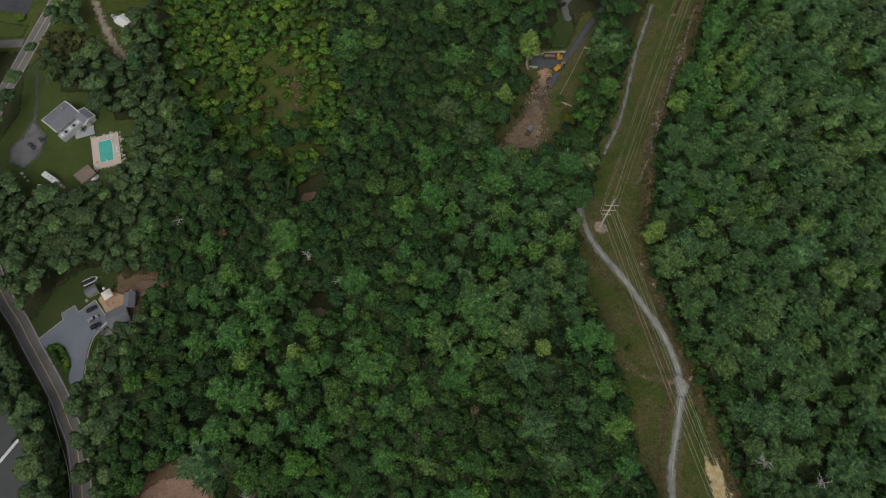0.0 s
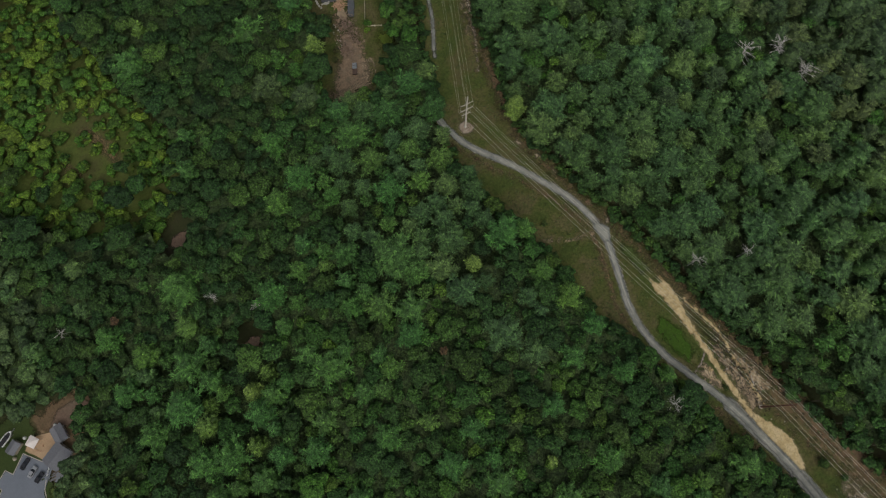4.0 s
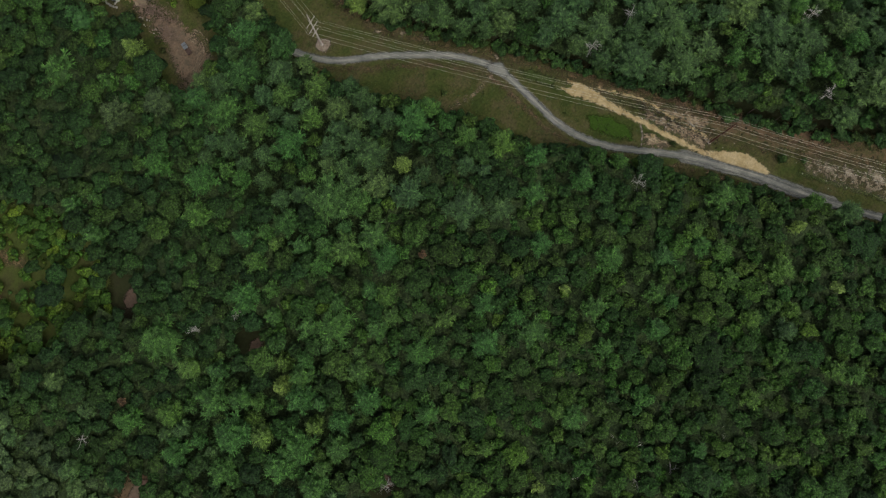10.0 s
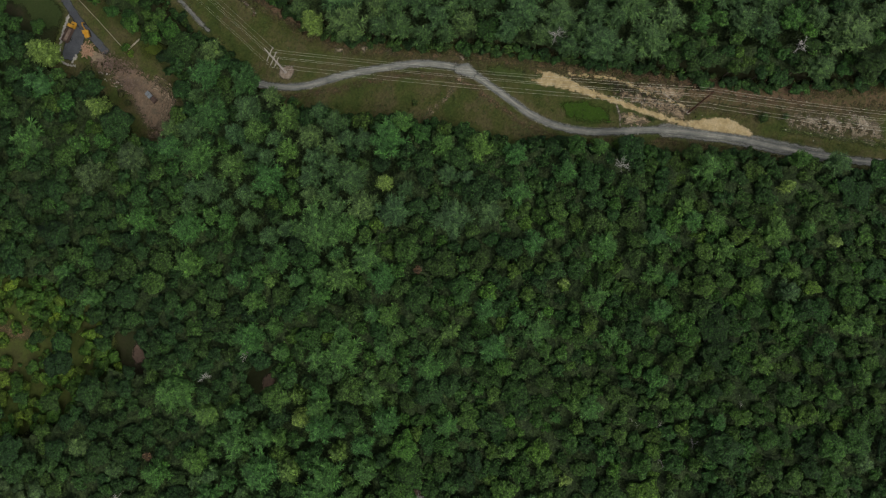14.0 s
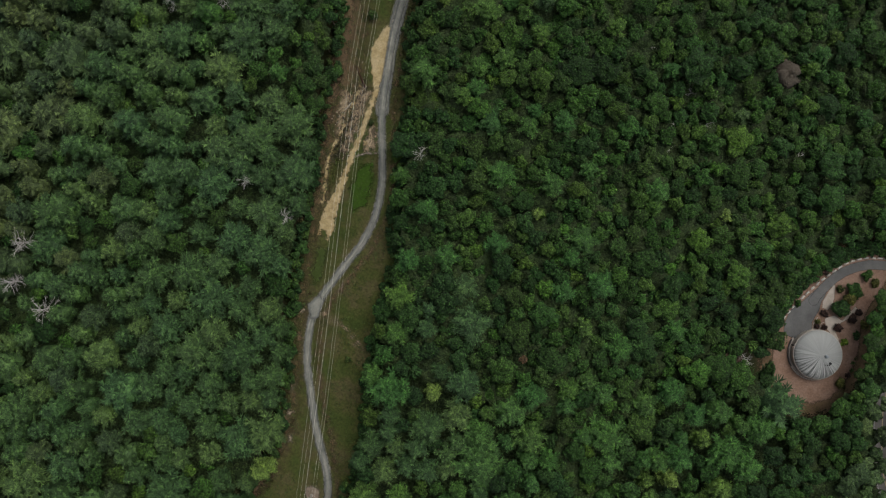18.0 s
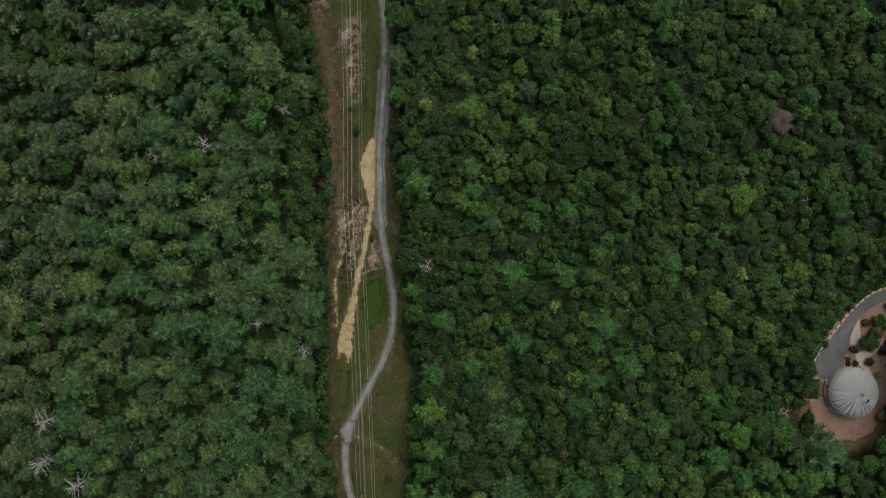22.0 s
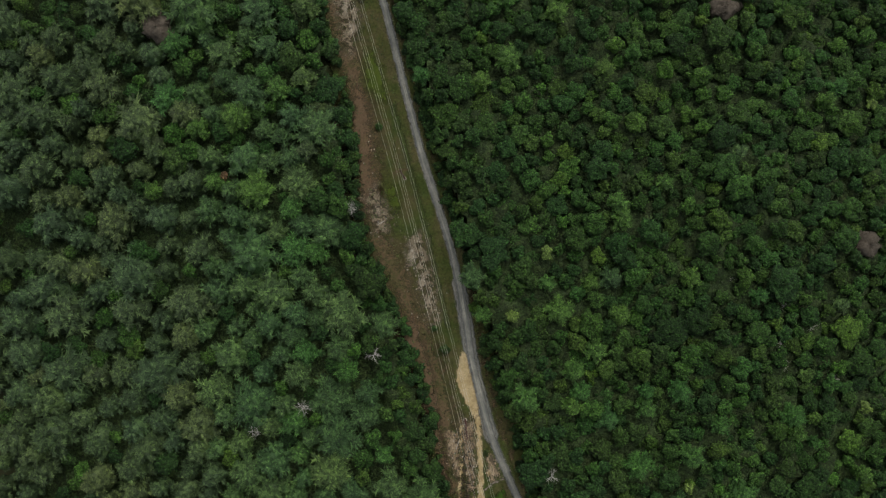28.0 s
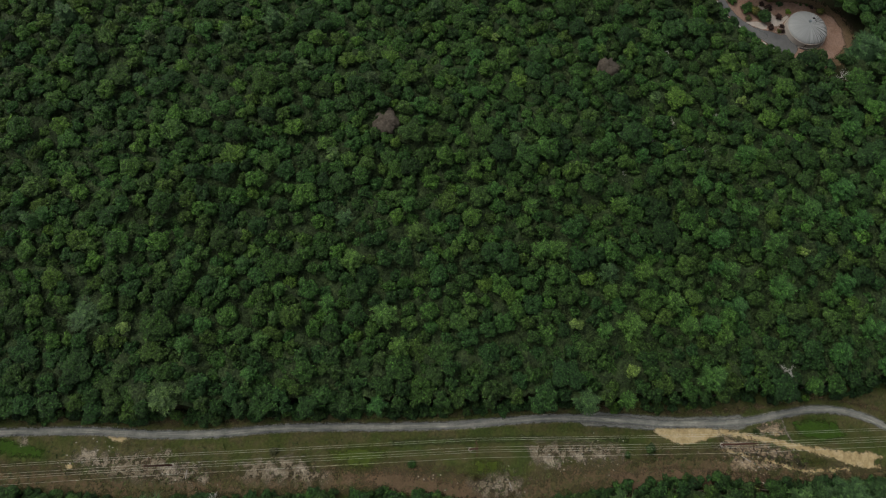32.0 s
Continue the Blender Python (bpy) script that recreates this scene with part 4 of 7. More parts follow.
widths[:900] = rng.uniform(1.3, 1.75, 900)
for k in np.nonzero(fits)[0]:
    x, y = tries[k]
    if wet[k] > 0 and chance[k] < 0.9:
        kind, gap = "shrub", 3.1 * widths[k]
    elif chance[k] < pine_share(x, y):
        kind, gap = "pine", (8.6 if x > 95 and y < -20 else 8.2 if x > 95 else 7.4) * widths[k]
    else:
        kind, gap = "oak", (5.15 if y < 10 or x > 60 else 5.4) * widths[k]
    if room(x, y, gap):
        plant(kind, x, y, gap)

near_line = off_line(curve_points(ROAD, 10), np.array([(s[1], s[2]) for s in stand]))
order = np.argsort(near_line)
single = {i for i in [i for i in order if stand[i][0] == "oak"][:290]} | {i for i in [i for i in order if stand[i][0] == "pine" and not stand[i][4]][:180]} | {i for i, s in enumerate(stand) if s[4]}
oaks, maples, hazed_oaks, pines, grey_pines, bright_pines, shrubs = [], [], [], [], [], [], []


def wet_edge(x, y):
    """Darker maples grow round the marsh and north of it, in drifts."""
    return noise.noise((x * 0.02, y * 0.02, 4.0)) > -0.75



for i, (kind, x, y, gap, known) in enumerate(stand):
    if i in single or kind not in ("oak", "pine", "shrub"):
        continue
    turn, tone = rng.uniform(0, 6.283), rng.random()
    if kind == "oak":
        w = gap / 4.3 * rng.uniform(0.92, 1.12)
        (hazed_oaks if x < -122 + 8 * noise.noise((x * 0.05, y * 0.05, 2.0)) else maples if x < 15 and y > 84 + 0.1 * x and wet_edge(x, y) or y > -10 and x < 80 and noise.noise((x * 0.035, y * 0.035, 14.0)) > 0.02 else oaks).append((rng.integers(0, 14) if w < 1.4 else rng.integers(14, 22), x, y, turn, w, (0.78 + 0.22 * w) * rng.uniform(0.82, 1.16), tone))
    elif kind == "pine":
        wide = gap / 5.7
        near_side = x - np.interp(y, [-60, 0, 60, 110, 160, 240, 340], [116, 98, 82, 74, 82, 115, 140])
        (bright_pines if y > -60 and 0 < near_side < 42 + 16 * noise.noise((x * 0.03, y * 0.03, 9.0)) or -80 < x < 78 - 0.1 * y and y > -70 or y < -20 and 90 < x < 175 + 0.2 * min(0, y + 140) else grey_pines if x > 205 + 12 * noise.noise((x * 0.03, y * 0.03, 6.0)) else pines).append((rng.integers(0, 12), x, y, turn, wide * rng.uniform(0.9, 1.15), (0.62 + 0.36 * min(wide, 1.3)) * rng.uniform(0.74, 1.12), tone))
    else:
        shrubs.append((rng.integers(0, 6), x, y, turn, gap / 2.0, rng.uniform(0.6, 1.5), tone))
# saplings and undergrowth that fill the woods below the crowns
step = 2.2
sx_, sy_ = np.meshgrid(np.arange(-260, 335, step), np.arange(-405, 350, step), indexing="ij")
jit = np.random.default_rng(21)
sq = np.c_[sx_.ravel(), sy_.ravel()]
ok = (inside(WOODS, sq) > 4) & (open_ground(sq) < -3.2) & (inside(MARSH_AREA, sq) < 1.5)
sq2 = sq + jit.uniform(-0.8, 0.8, sq.shape)
sz = land(sq2[:, 0], sq2[:, 1]) + jit.uniform(6.8, 10.0, len(sq)) * np.array([0.32 if pine_share(x, y) > 0.5 else 1.0 for x, y in sq])
sidx = np.arange(len(sq)).reshape(sx_.shape)
sf = np.stack((sidx[:-1, :-1], sidx[1:, :-1], sidx[1:, 1:], sidx[:-1, 1:]), -1).reshape(-1, 4)
sf = sf[ok[sf].all(1)]
used, sf = np.unique(sf, return_inverse=True)
thicket = new("undergrowth_thicket", mesh_of("undergrowth_thicket", np.c_[sq2[used], sz[used]], sf.reshape(-1, 4), SHADELEAF, [("tone", jit.random(len(used)) * 0.35)]))
tagged(thicket, "dark green saplings and undergrowth beneath the trees", "undergrowth", kind="stuff")
planted("oak_woods", OAKS, oaks, OAK, "dense canopy of dark olive-green oak crowns", "woodland")
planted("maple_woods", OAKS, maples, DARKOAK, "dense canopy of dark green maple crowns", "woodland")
planted("pale_oak_woods", OAKS, hazed_oaks, HAZEOAK, "canopy of greyish green oaks round houses", "woodland")
planted("pine_woods", PINES, pines, PINE, "dense stand of deep green white pines", "woodland")
planted("grey_pine_woods", PINES, grey_pines, GREYPINE, "dense stand of grey-green white pines", "woodland")
planted("bright_pine_woods", PINES, bright_pines, FRESHPINE, "scattered fresh green white pines above oaks", "woodland")
planted("marsh_shrubs", SHRUBS, shrubs, MARSH, "bright yellow-green shrubs in a marsh", "shrubs")


def part(name, mesh, material, parent, label=""):
    ob = new(name, mesh)
    ob.parent = parent
    if label:
        ob["label"] = label
    return ob


def tree(name, crown, trunk, material, bark=BARK):
    """One tree: an empty at its foot with trunk and crown."""
    foot = new(name)
    part("trunk", mesh_of("trunk", *trunk, bark), bark, foot)
    part("crown", mesh_of("crown", *crown, material), material, foot)
    return foot


NEEDLES = {"pine": PINE, "grey_green": GREYPINE, "bright": LIGHTPINE, "broad": FRESHPINE}


def tall_tree(kind, k):
    if kind == "broad":
        return tree("pine_tree", pine_crown(450 + k, 4.8, 14.5, 5, 3, 10, 0.62, 0.48), trunk_of(k, 14.0, 0.30, True), FRESHPINE)
    if kind != "oak":
        return tree("pine_tree", pine_crown(400 + k, 4.8, levels=5, teeth=3, boughs=8 + k % 3, core=0.48), trunk_of(k, 17.0, 0.28, True), NEEDLES[kind])
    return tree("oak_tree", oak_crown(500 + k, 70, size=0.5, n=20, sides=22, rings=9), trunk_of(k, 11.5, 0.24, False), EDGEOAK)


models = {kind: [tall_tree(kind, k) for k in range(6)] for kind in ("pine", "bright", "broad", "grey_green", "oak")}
fresh = {kind: list(v) for kind, v in models.items()}


def stand_tree(kind, x, y, turn, width, high, label, group):
    m = Matrix.Translation((x, y, height(x, y))) @ Matrix.Rotation(turn, 4, "Z")
    if fresh[kind]:
        ob = fresh[kind].pop()
        ob.matrix_basis = m
    else:
        ob = copy_thing(models[kind][rng.integers(0, 6)], m)
    ob.scale = (width, width, high)
    return tagged(ob, label, "tree", group)


for i in sorted(single):
    kind, x, y, gap, known = stand[i]
    if kind == "oak":
        w = gap / 4.3 * rng.uniform(0.92, 1.12)
        words = "small round-crowned oak" if w < 0.95 else "broad round-crowned oak"
        beside = "beside the gravel track" if near_line[i] < 14 else "at the edge of the woods"
        stand_tree("oak", x, y, rng.uniform(0, 6.28), w, rng.uniform(0.8, 1.12), f"{words}, mid green, {beside}", "oaks along the clearing")
    else:
        w = gap / (5.9 if known else 6.0) * (1.0 if known else rng.uniform(0.92, 1.12))
        words = {"bright": "tall white pine rising above oaks, bright green", "broad": "broad fresh green pine in a dense stand", "grey_green": "large grey-green white pine among darker trees"}.get(known, "deep green white pine at the clearing's edge")
        stand_tree(known or "pine", x, y, rng.uniform(0, 6.28), w, rng.uniform(0.9, 1.05) if known else rng.uniform(0.75, 1.0), words, "pines standing out" if known else "pines along the clearing")

k = 0
for kind, x, y, gap, known in stand:
    if kind not in ("gold", "rust", "grey", "snag"):
        continue
    k += 1
    m = Matrix.Translation((x, y, height(x, y))) @ Matrix.Rotation(k * 1.7, 4, "Z")
    if kind == "snag":
        ob = new("dead_tree")
        wood = WHITEWOOD if gap > 5 else DEADWOOD
        part("trunk", mesh_of("trunk", *limb((0, 0, -0.6), (0, 0, 5.5), 0.24, 0.2, 7), wood), None, ob)
        for bough in dead_limbs(600 + k, (18.0 if gap > 3 else 16.0) if x > 100 else (13.0 if gap > 2.5 else 11.0), 1.03 * gap if gap > 3 else 0.85 * gap, 1.8 if gap > 5 else 1.25 if gap > 4 else 1.0)[:24 if gap > 3 else 13 if gap > 2.5 else 9]:
            part("limb", mesh_of("limb", *bough, wood), None, ob)
        tagged(ob, "bleached dead tree with bare forked limbs", "dead tree", "dead trees")
    elif kind == "grey":
        ob = tree("bare_tree", oak_crown(700 + k, 520, 6.4, 13.0, 0.7, 26), trunk_of(k, 10.5, 0.25, False), GREYTWIG)
        tagged(ob, "leafless grey-brown tree among green oaks", "tree", "bare trees")
    else:
        big = gap / 6.5
        if kind == "gold" and big > 0.95:
            ob = tree("pine_tree", pine_crown(800 + k, (3.3 if big < 1.35 else 4.1) * big, 17.5, 7, 3, 11, 0.3, 0.42), trunk_of(k, 16.5, 0.28, True), GOLD)
        else:
            ob = tree("yellowing_tree" if kind == "gold" else "rust_coloured_tree", oak_crown(800 + k, 200, 3.2 * max(big, 0.5), 12.5, 0.55), trunk_of(k, 12.0, 0.22, False), GOLD if kind == "gold" else RUST)
        tagged(ob, "yellow-green tree standing out in the dark canopy" if kind == "gold" else "small tree with tan-orange withered leaves", "tree")
    ob.matrix_basis = m

# low growth on the cleared strip
e = np.c_[rng.uniform(50, 215, 60000), rng.uniform(-345, 260, 60000)]
d = inside(CLEARED, e)
e = e[(d > -3.5) & (d < 0.4) & (off_line(curve_points(ROAD, 4), e) > 3.6) & (off_line(TRACK_END, e) > 3.4)]
edge_rows, taken = [], []
for x, y in e:
    if len(edge_rows) < 650 and all((x - a) ** 2 + (y - b) ** 2 > 3.0 for a, b in taken):
        taken.append((x, y))
        edge_rows.append((rng.integers(0, 6), x, y, rng.uniform(0, 6.28), rng.uniform(0.7, 1.7), rng.uniform(0.35, 1.1), rng.random()))
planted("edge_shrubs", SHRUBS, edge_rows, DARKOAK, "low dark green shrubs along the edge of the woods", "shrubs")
q = np.c_[rng.uniform(50, 200, 26000), rng.uniform(-340, 260, 26000)]
q = q[(inside(CLEARED, q) > -4) & (off_line(curve_points(ROAD, 4), q) > 3.4) & (off_line([(112, -66), (111, -52), (104, -36), (103.3, -27), (103, 10), (101, 27)], q) > 4.0)]
keep = np.array([noise.noise((x * 0.06, y * 0.06, 3.0)) + 0.35 * noise.noise((x * 0.3, y * 0.3, 9.0)) for x, y in q]) > -0.12
q = q[keep][:9000]
r = np.random.default_rng(5)
base = np.repeat(q, 5, 0) + r.normal(scale=0.35, size=(len(q) * 5, 2))
lift = land(base[:, 0], base[:, 1]) + r.uniform(0.03, 0.25, len(base))
nrm = unit(np.array([0, 0, 1.0]) + r.normal(scale=0.6, size=(len(base), 3)))
v, f = leaves(np.c_[base, lift], nrm, unit(r.normal(size=(len(base), 3))), r.uniform(0.35, 0.9, len(base)), r.uniform(0.2, 0.4, len(base)), 0.3, r)
tone = np.repeat([0.5 + 0.5 * noise.noise((x * 0.05, y * 0.05, 20.0)) for x, y in q], 20)
tagged(new("undergrowth", mesh_of("undergrowth", v, f, FERN, [("tone", tone)])), "low ferns, grass tufts and brambles on the clearing", "undergrowth", kind="stuff")

# ---- building blocks for made things ----


def poly_mesh(name, verts, faces, material, smooth_shade=False):
    me = bpy.data.meshes.new(name)
    me.from_pydata([tuple(map(float, v)) for v in verts], [], [tuple(int(i) for i in f) for f in faces])
    me.materials.append(material)
    if smooth_shade:
        for p in me.polygons:
            p.use_smooth = True
    me.update()
    return me


def loft(rings, caps=True):
    """A skin over rings of equally many points."""
    n, v, f = len(rings[0]), np.vstack(rings), []
    for i in range(len(rings) - 1):
        f += [(i * n + k, i * n + (k + 1) % n, (i + 1) * n + (k + 1) % n, (i + 1) * n + k) for k in range(n)]
    if caps:
        f += [tuple(range(n - 1, -1, -1)), tuple(range(len(v) - n, len(v)))]
    return v, f


def slab(x0, x1, y0, y1, z0, z1, soft=0.0):
    """A box with its upper and lower edges bevelled."""
    def ring(z, s):
        return np.array([(x0 + s, y0 + s, z), (x1 - s, y0 + s, z), (x1 - s, y1 - s, z), (x0 + s, y1 - s, z)])
    if soft:
        return loft([ring(z0, soft), ring(z0 + soft, 0), ring(z1 - soft, 0), ring(z1, soft)])
    return loft([ring(z0, 0), ring(z1, 0)])


def disc_ring(r, z, n=24, cx=0.0, cy=0.0):
    a = np.arange(n) / n * 2 * np.pi
    return np.c_[cx + r * np.cos(a), cy + r * np.sin(a), np.full(n, z)]


def barrel(r0, r1, z0, z1, n=16, cx=0.0, cy=0.0):
    return loft([disc_ring(r0, z0, n, cx, cy), disc_ring(r1, z1, n, cx, cy)])


def merged(*bits):
    vs, fs, n = [], [], 0
    for v, f in bits:
        vs.append(np.asarray(v)), fs.extend(tuple(int(i) + n for i in g) for g in f)
        n += len(v)
    return np.vstack(vs), fs


def piece(name, shape, material, parent, label="", smooth_shade=False):
    return part(name, poly_mesh(name, shape[0], shape[1], material, smooth_shade), material, parent, label)


def ribbon(name, pts, half, material, lift=0.15, shift=0.0, label="", category="road", parent=None):
    """A strip of even width along a line, shifted to its left."""
    p = curve_points(pts, 2.5)
    d = unit(np.gradient(p, axis=0))
    n = np.c_[-d[:, 1], d[:, 0]]
    a, b = p + n * (shift + half), p + n * (shift - half)
    v = np.vstack((np.c_[a, land(a[:, 0], a[:, 1]) + lift], np.c_[b, land(b[:, 0], b[:, 1]) + lift]))
    m = len(p)
    f = [(i, m + i, m + i + 1, i + 1) for i in range(m - 1)]
    ob = new(name, mesh_of(name, v, f, material))
    if parent:
        ob.parent = parent
        return ob
    return tagged(ob, label, category, kind="structure")


def at(ob, x, y, turn=0.0, lift=0.0):
    ob.matrix_basis = Matrix.Translation((x, y, height(x, y) + lift)) @ Matrix.Rotation(radians(turn), 4, "Z")
    return ob


WHITE = plain("white_paint", (0.72, 0.72, 0.70), 0.5, 0, 0.08, 1.0)
LIGHTSHINGLE = plain("light_grey_shingle", (0.185, 0.195, 0.215), 0.9, 0, 0.2, 2.5, 0.03)
SHINGLE = plain("grey_shingle", (0.155, 0.16, 0.175), 0.9, 0, 0.22, 2.5, 0.03)
PALEROOF = plain("pale_grey_roofing", (0.42, 0.43, 0.44), 0.8, 0, 0.12, 1.5)
PURPLE = plain("dark_purple_shingle", (0.09, 0.075, 0.095), 0.9, 0, 0.2, 2.0, 0.03)
SIDING = plain("white_siding", (0.62, 0.62, 0.60), 0.7, 0, 0.08, 2.0)
GLASSDARK = plain("dark_window_glass", (0.02, 0.025, 0.03), 0.08, 0, 0.1)
RUBBER = plain("tyre_rubber", (0.02, 0.02, 0.02), 0.9)
CHROME = plain("bright_metal", (0.5, 0.5, 0.5), 0.35, 0.8, 0.1)
BLACKCAR = plain("black_car_paint", (0.018, 0.019, 0.022), 0.25, 0, 0.1)
SILVERCAR = plain("silver_car_paint", (0.34, 0.35, 0.36), 0.3, 0.4, 0.08)
GREYCAR = plain("dark_grey_car_paint", (0.07, 0.075, 0.085), 0.3, 0.2, 0.1)
YELLOW = plain("machine_yellow", (0.62, 0.33, 0.03), 0.5, 0, 0.15, 1.0)
RUSTBED = plain("rusty_truck_bed", (0.10, 0.065, 0.05), 0.85, 0.1, 0.35, 1.5)
BLUECAB = plain("faded_grey_blue_paint", (0.22, 0.25, 0.27), 0.5, 0, 0.15)
DARKMETAL = plain("dark_metal", (0.03, 0.03, 0.032), 0.6, 0.4, 0.2)
PAVING = earth("grey_paving", [(0.3, (0.17, 0.175, 0.185)), (0.6, (0.21, 0.215, 0.225)), (0.8, (0.185, 0.185, 0.19))], 0.12, 3.0, 0.2, 0.9, ragged=(0.3, 0.25), bump=0.02)
BLUEPAVING = earth("blue_grey_asphalt", [(0.3, (0.150, 0.170, 0.200)), (0.6, (0.185, 0.205, 0.235)), (0.8, (0.165, 0.18, 0.205))], 0.12, 3.0, 0.2, 0.9, ragged=(0.3, 0.25), bump=0.02)
CONCRETE = earth("pale_concrete", [(0.3, (0.44, 0.40, 0.35)), (0.6, (0.52, 0.47, 0.41)), (0.8, (0.47, 0.43, 0.38))], 0.3, 2.5, 0.2, 0.9, bump=0.01)
PINKDECK = plain("pinkish_pool_paving", (0.62, 0.51, 0.43), 0.85, 0, 0.12, 1.2, 0.01)
TANPATIO = earth("tan_patio", [(0.3, (0.40, 0.27, 0.16)), (0.7, (0.48, 0.34, 0.21))], 0.4, 2.0, 0.3, 0.9, ragged=(0.4, 0.4))
LINEYELLOW = plain("faded_yellow_road_paint", (0.58, 0.48, 0.27), 0.8, 0, 0.2, 2.0)
LINEWHITE = plain("faded_white_road_paint", (0.55, 0.55, 0.53), 0.8, 0, 0.2, 2.0)
STONE = plain("pale_field_stone", (0.42, 0.40, 0.36), 0.9, 0, 0.25, 1.5, 0.04)
TIMBER = plain("weathered_timber", (0.33, 0.29, 0.22), 0.9, 0, 0.25, 2.0, 0.02)
CUTWOOD = plain("fresh_cut_wood", (0.46, 0.29, 0.18), 0.9, 0, 0.3, 1.2, 0.02)
PALEWOOD = plain("sun_bleached_rails", (0.52, 0.47, 0.36), 0.9, 0, 0.2, 2.0, 0.02)
DARKROOT = plain("dark_roots", (0.045, 0.036, 0.026), 0.95, 0, 0.5, 1.5)
BRUSH = plain("brown_brush", (0.23, 0.165, 0.125), 0.95, 0, 0.5, 1.0)
m, t, b = shader("pool_water")
link(t, ramp(t, grain(t, 0.5, 2), [(0.3, (0.07, 0.44, 0.38)), (0.7, (0.10, 0.52, 0.45))]), b.inputs["Base Color"])
b.inputs["Roughness"].default_value = 0.12
relief(t, b, grain(t, 2.5, 2), 0.15, 0.05)
POOLWATER = m
m, t, b = shader("lake_water")
link(t, ramp(t, grain(t, 0.05, 3), [(0.3, (0.060, 0.066, 0.062)), (0.7, (0.078, 0.084, 0.078))]), b.inputs["Base Color"])
b.inputs["Roughness"].default_value = 0.18
relief(t, b, grain(t, 1.2, 3), 0.12, 0.06)
LAKEWATER = m
m, t, b = shader("domed_roof_metal")
co = t.nodes.new("ShaderNodeTexCoord").outputs["Object"]
sx = t.nodes.new("ShaderNodeSeparateXYZ")
link(t, co, sx.inputs[0])
angle = maths(t, "ARCTAN2", sx.outputs[1], sx.outputs[0])
streak = t.nodes.new("ShaderNodeTexNoise")
streak.noise_dimensions = "2D"
polar = t.nodes.new("ShaderNodeCombineXYZ")
link(t, maths(t, "MULTIPLY", angle, 16.0), polar.inputs[0])
link(t, maths(t, "MULTIPLY", maths(t, "ABSOLUTE", sx.outputs[2]), 0.3), polar.inputs[1])
link(t, polar.outputs[0], streak.inputs["Vector"])
streak.inputs["Scale"].default_value, streak.inputs["Detail"].default_value = 1.0, 5
dirty = ramp(t, streak.outputs["Fac"], [(0.36, (0.11, 0.115, 0.105)), (0.47, (0.27, 0.28, 0.265)), (0.54, (0.33, 0.335, 0.32)), (0.62, (0.52, 0.525, 0.50))])
clean = ramp(t, streak.outputs["Fac"], [(0.3, (0.29, 0.30, 0.285)), (0.7, (0.34, 0.35, 0.335))])
side = maths(t, "ADD", maths(t, "MULTIPLY", sx.outputs[1], 0.16), 0.12, True)
link(t, blend(t, side, clean, dirty), b.inputs["Base Color"])
b.inputs["Roughness"].default_value, b.inputs["Metallic"].default_value = 0.55, 0.1
TANKROOF = m

# ---- power line ----
POLES = [(116.5, 240, 27.0, STEEL), (68.7, 120.5, 26.0, GREYPOLE), (108.9, -36.5, 26.0, STEEL), (130.5, -130, 26.0, STEEL), (158.2, -234, 26.0, STEEL), (189, -345, 26.0, STEEL)]
LOW_ARMS = {0.95: 0.77, 0.86: 0.68, 0.77: 0.60, 0.79: 0.60}
HANG = [(3.0, 0.86), (1.2, 0.95), (0.45, 0.77), (-0.4, 0.95), (-2.7, 0.86), (-3.4, 0.79)]


def ball(r, c, n=8):
    return loft([disc_ring(r * math.sin(u), c[2] - r * math.cos(u), n, c[0], c[1]) for u in (0.35, 0.9, 1.57, 2.2, 2.8)])


def power_pole(x, y, tall, material, turn, guyed):
    ob = new("power_pole")
    piece("shaft", loft([disc_ring(0.42 - 0.24 * u, -0.8 + (tall + 0.8) * u, 12) for u in (0, 0.2, 0.5, 0.8, 1)]), material, ob)
    for level, e in ((0.45, 1.8), (0.60, 2.7), (0.77, 2.7)) if guyed else ((0.77, 2.9), (0.86, 2.5), (0.95, 1.4)):
        arm = piece("crossarm", merged(slab(-e - 0.2, e + 0.2, -0.12, 0.12, tall * level - 0.12, tall * level + 0.12, 0.03), slab(-0.5, 0.5, -0.24, 0.24, tall * level - 0.2, tall * level + 0.2, 0.03)) if guyed
                    else slab(-e - 0.1, e + 0.1, -0.06, 0.06, tall * level - 0.06, tall * level + 0.06, 0.02), material, ob)
        for s in (-1, 1):
            piece("insulator", loft([disc_ring(r, tall * level - 0.1 - z, 8, s * e) for r, z in ((0.05, 0), (0.14, 0.15), (0.07, 0.3), (0.14, 0.45), (0.07, 0.6), (0.12, 0.8))]), GLASSDARK, arm, "dark ribbed insulator")
    piece("footing", merged(barrel(0.75, 0.7, -0.6, 0.25, 16)), CONCRETE, ob, "round pale concrete footing")
    label = "pale weathered power pole with three crossarms" if guyed else "rust-brown steel power pole under sagging wires"
    return tagged(at(ob, x, y, turn), label, "power pole", "poles of the power line")


def heading(i):
    a, b = POLES[max(i - 1, 0)], POLES[min(i + 1, len(POLES) - 1)]
    return math.degrees(math.atan2(b[1] - a[1], b[0] - a[0])) + 90


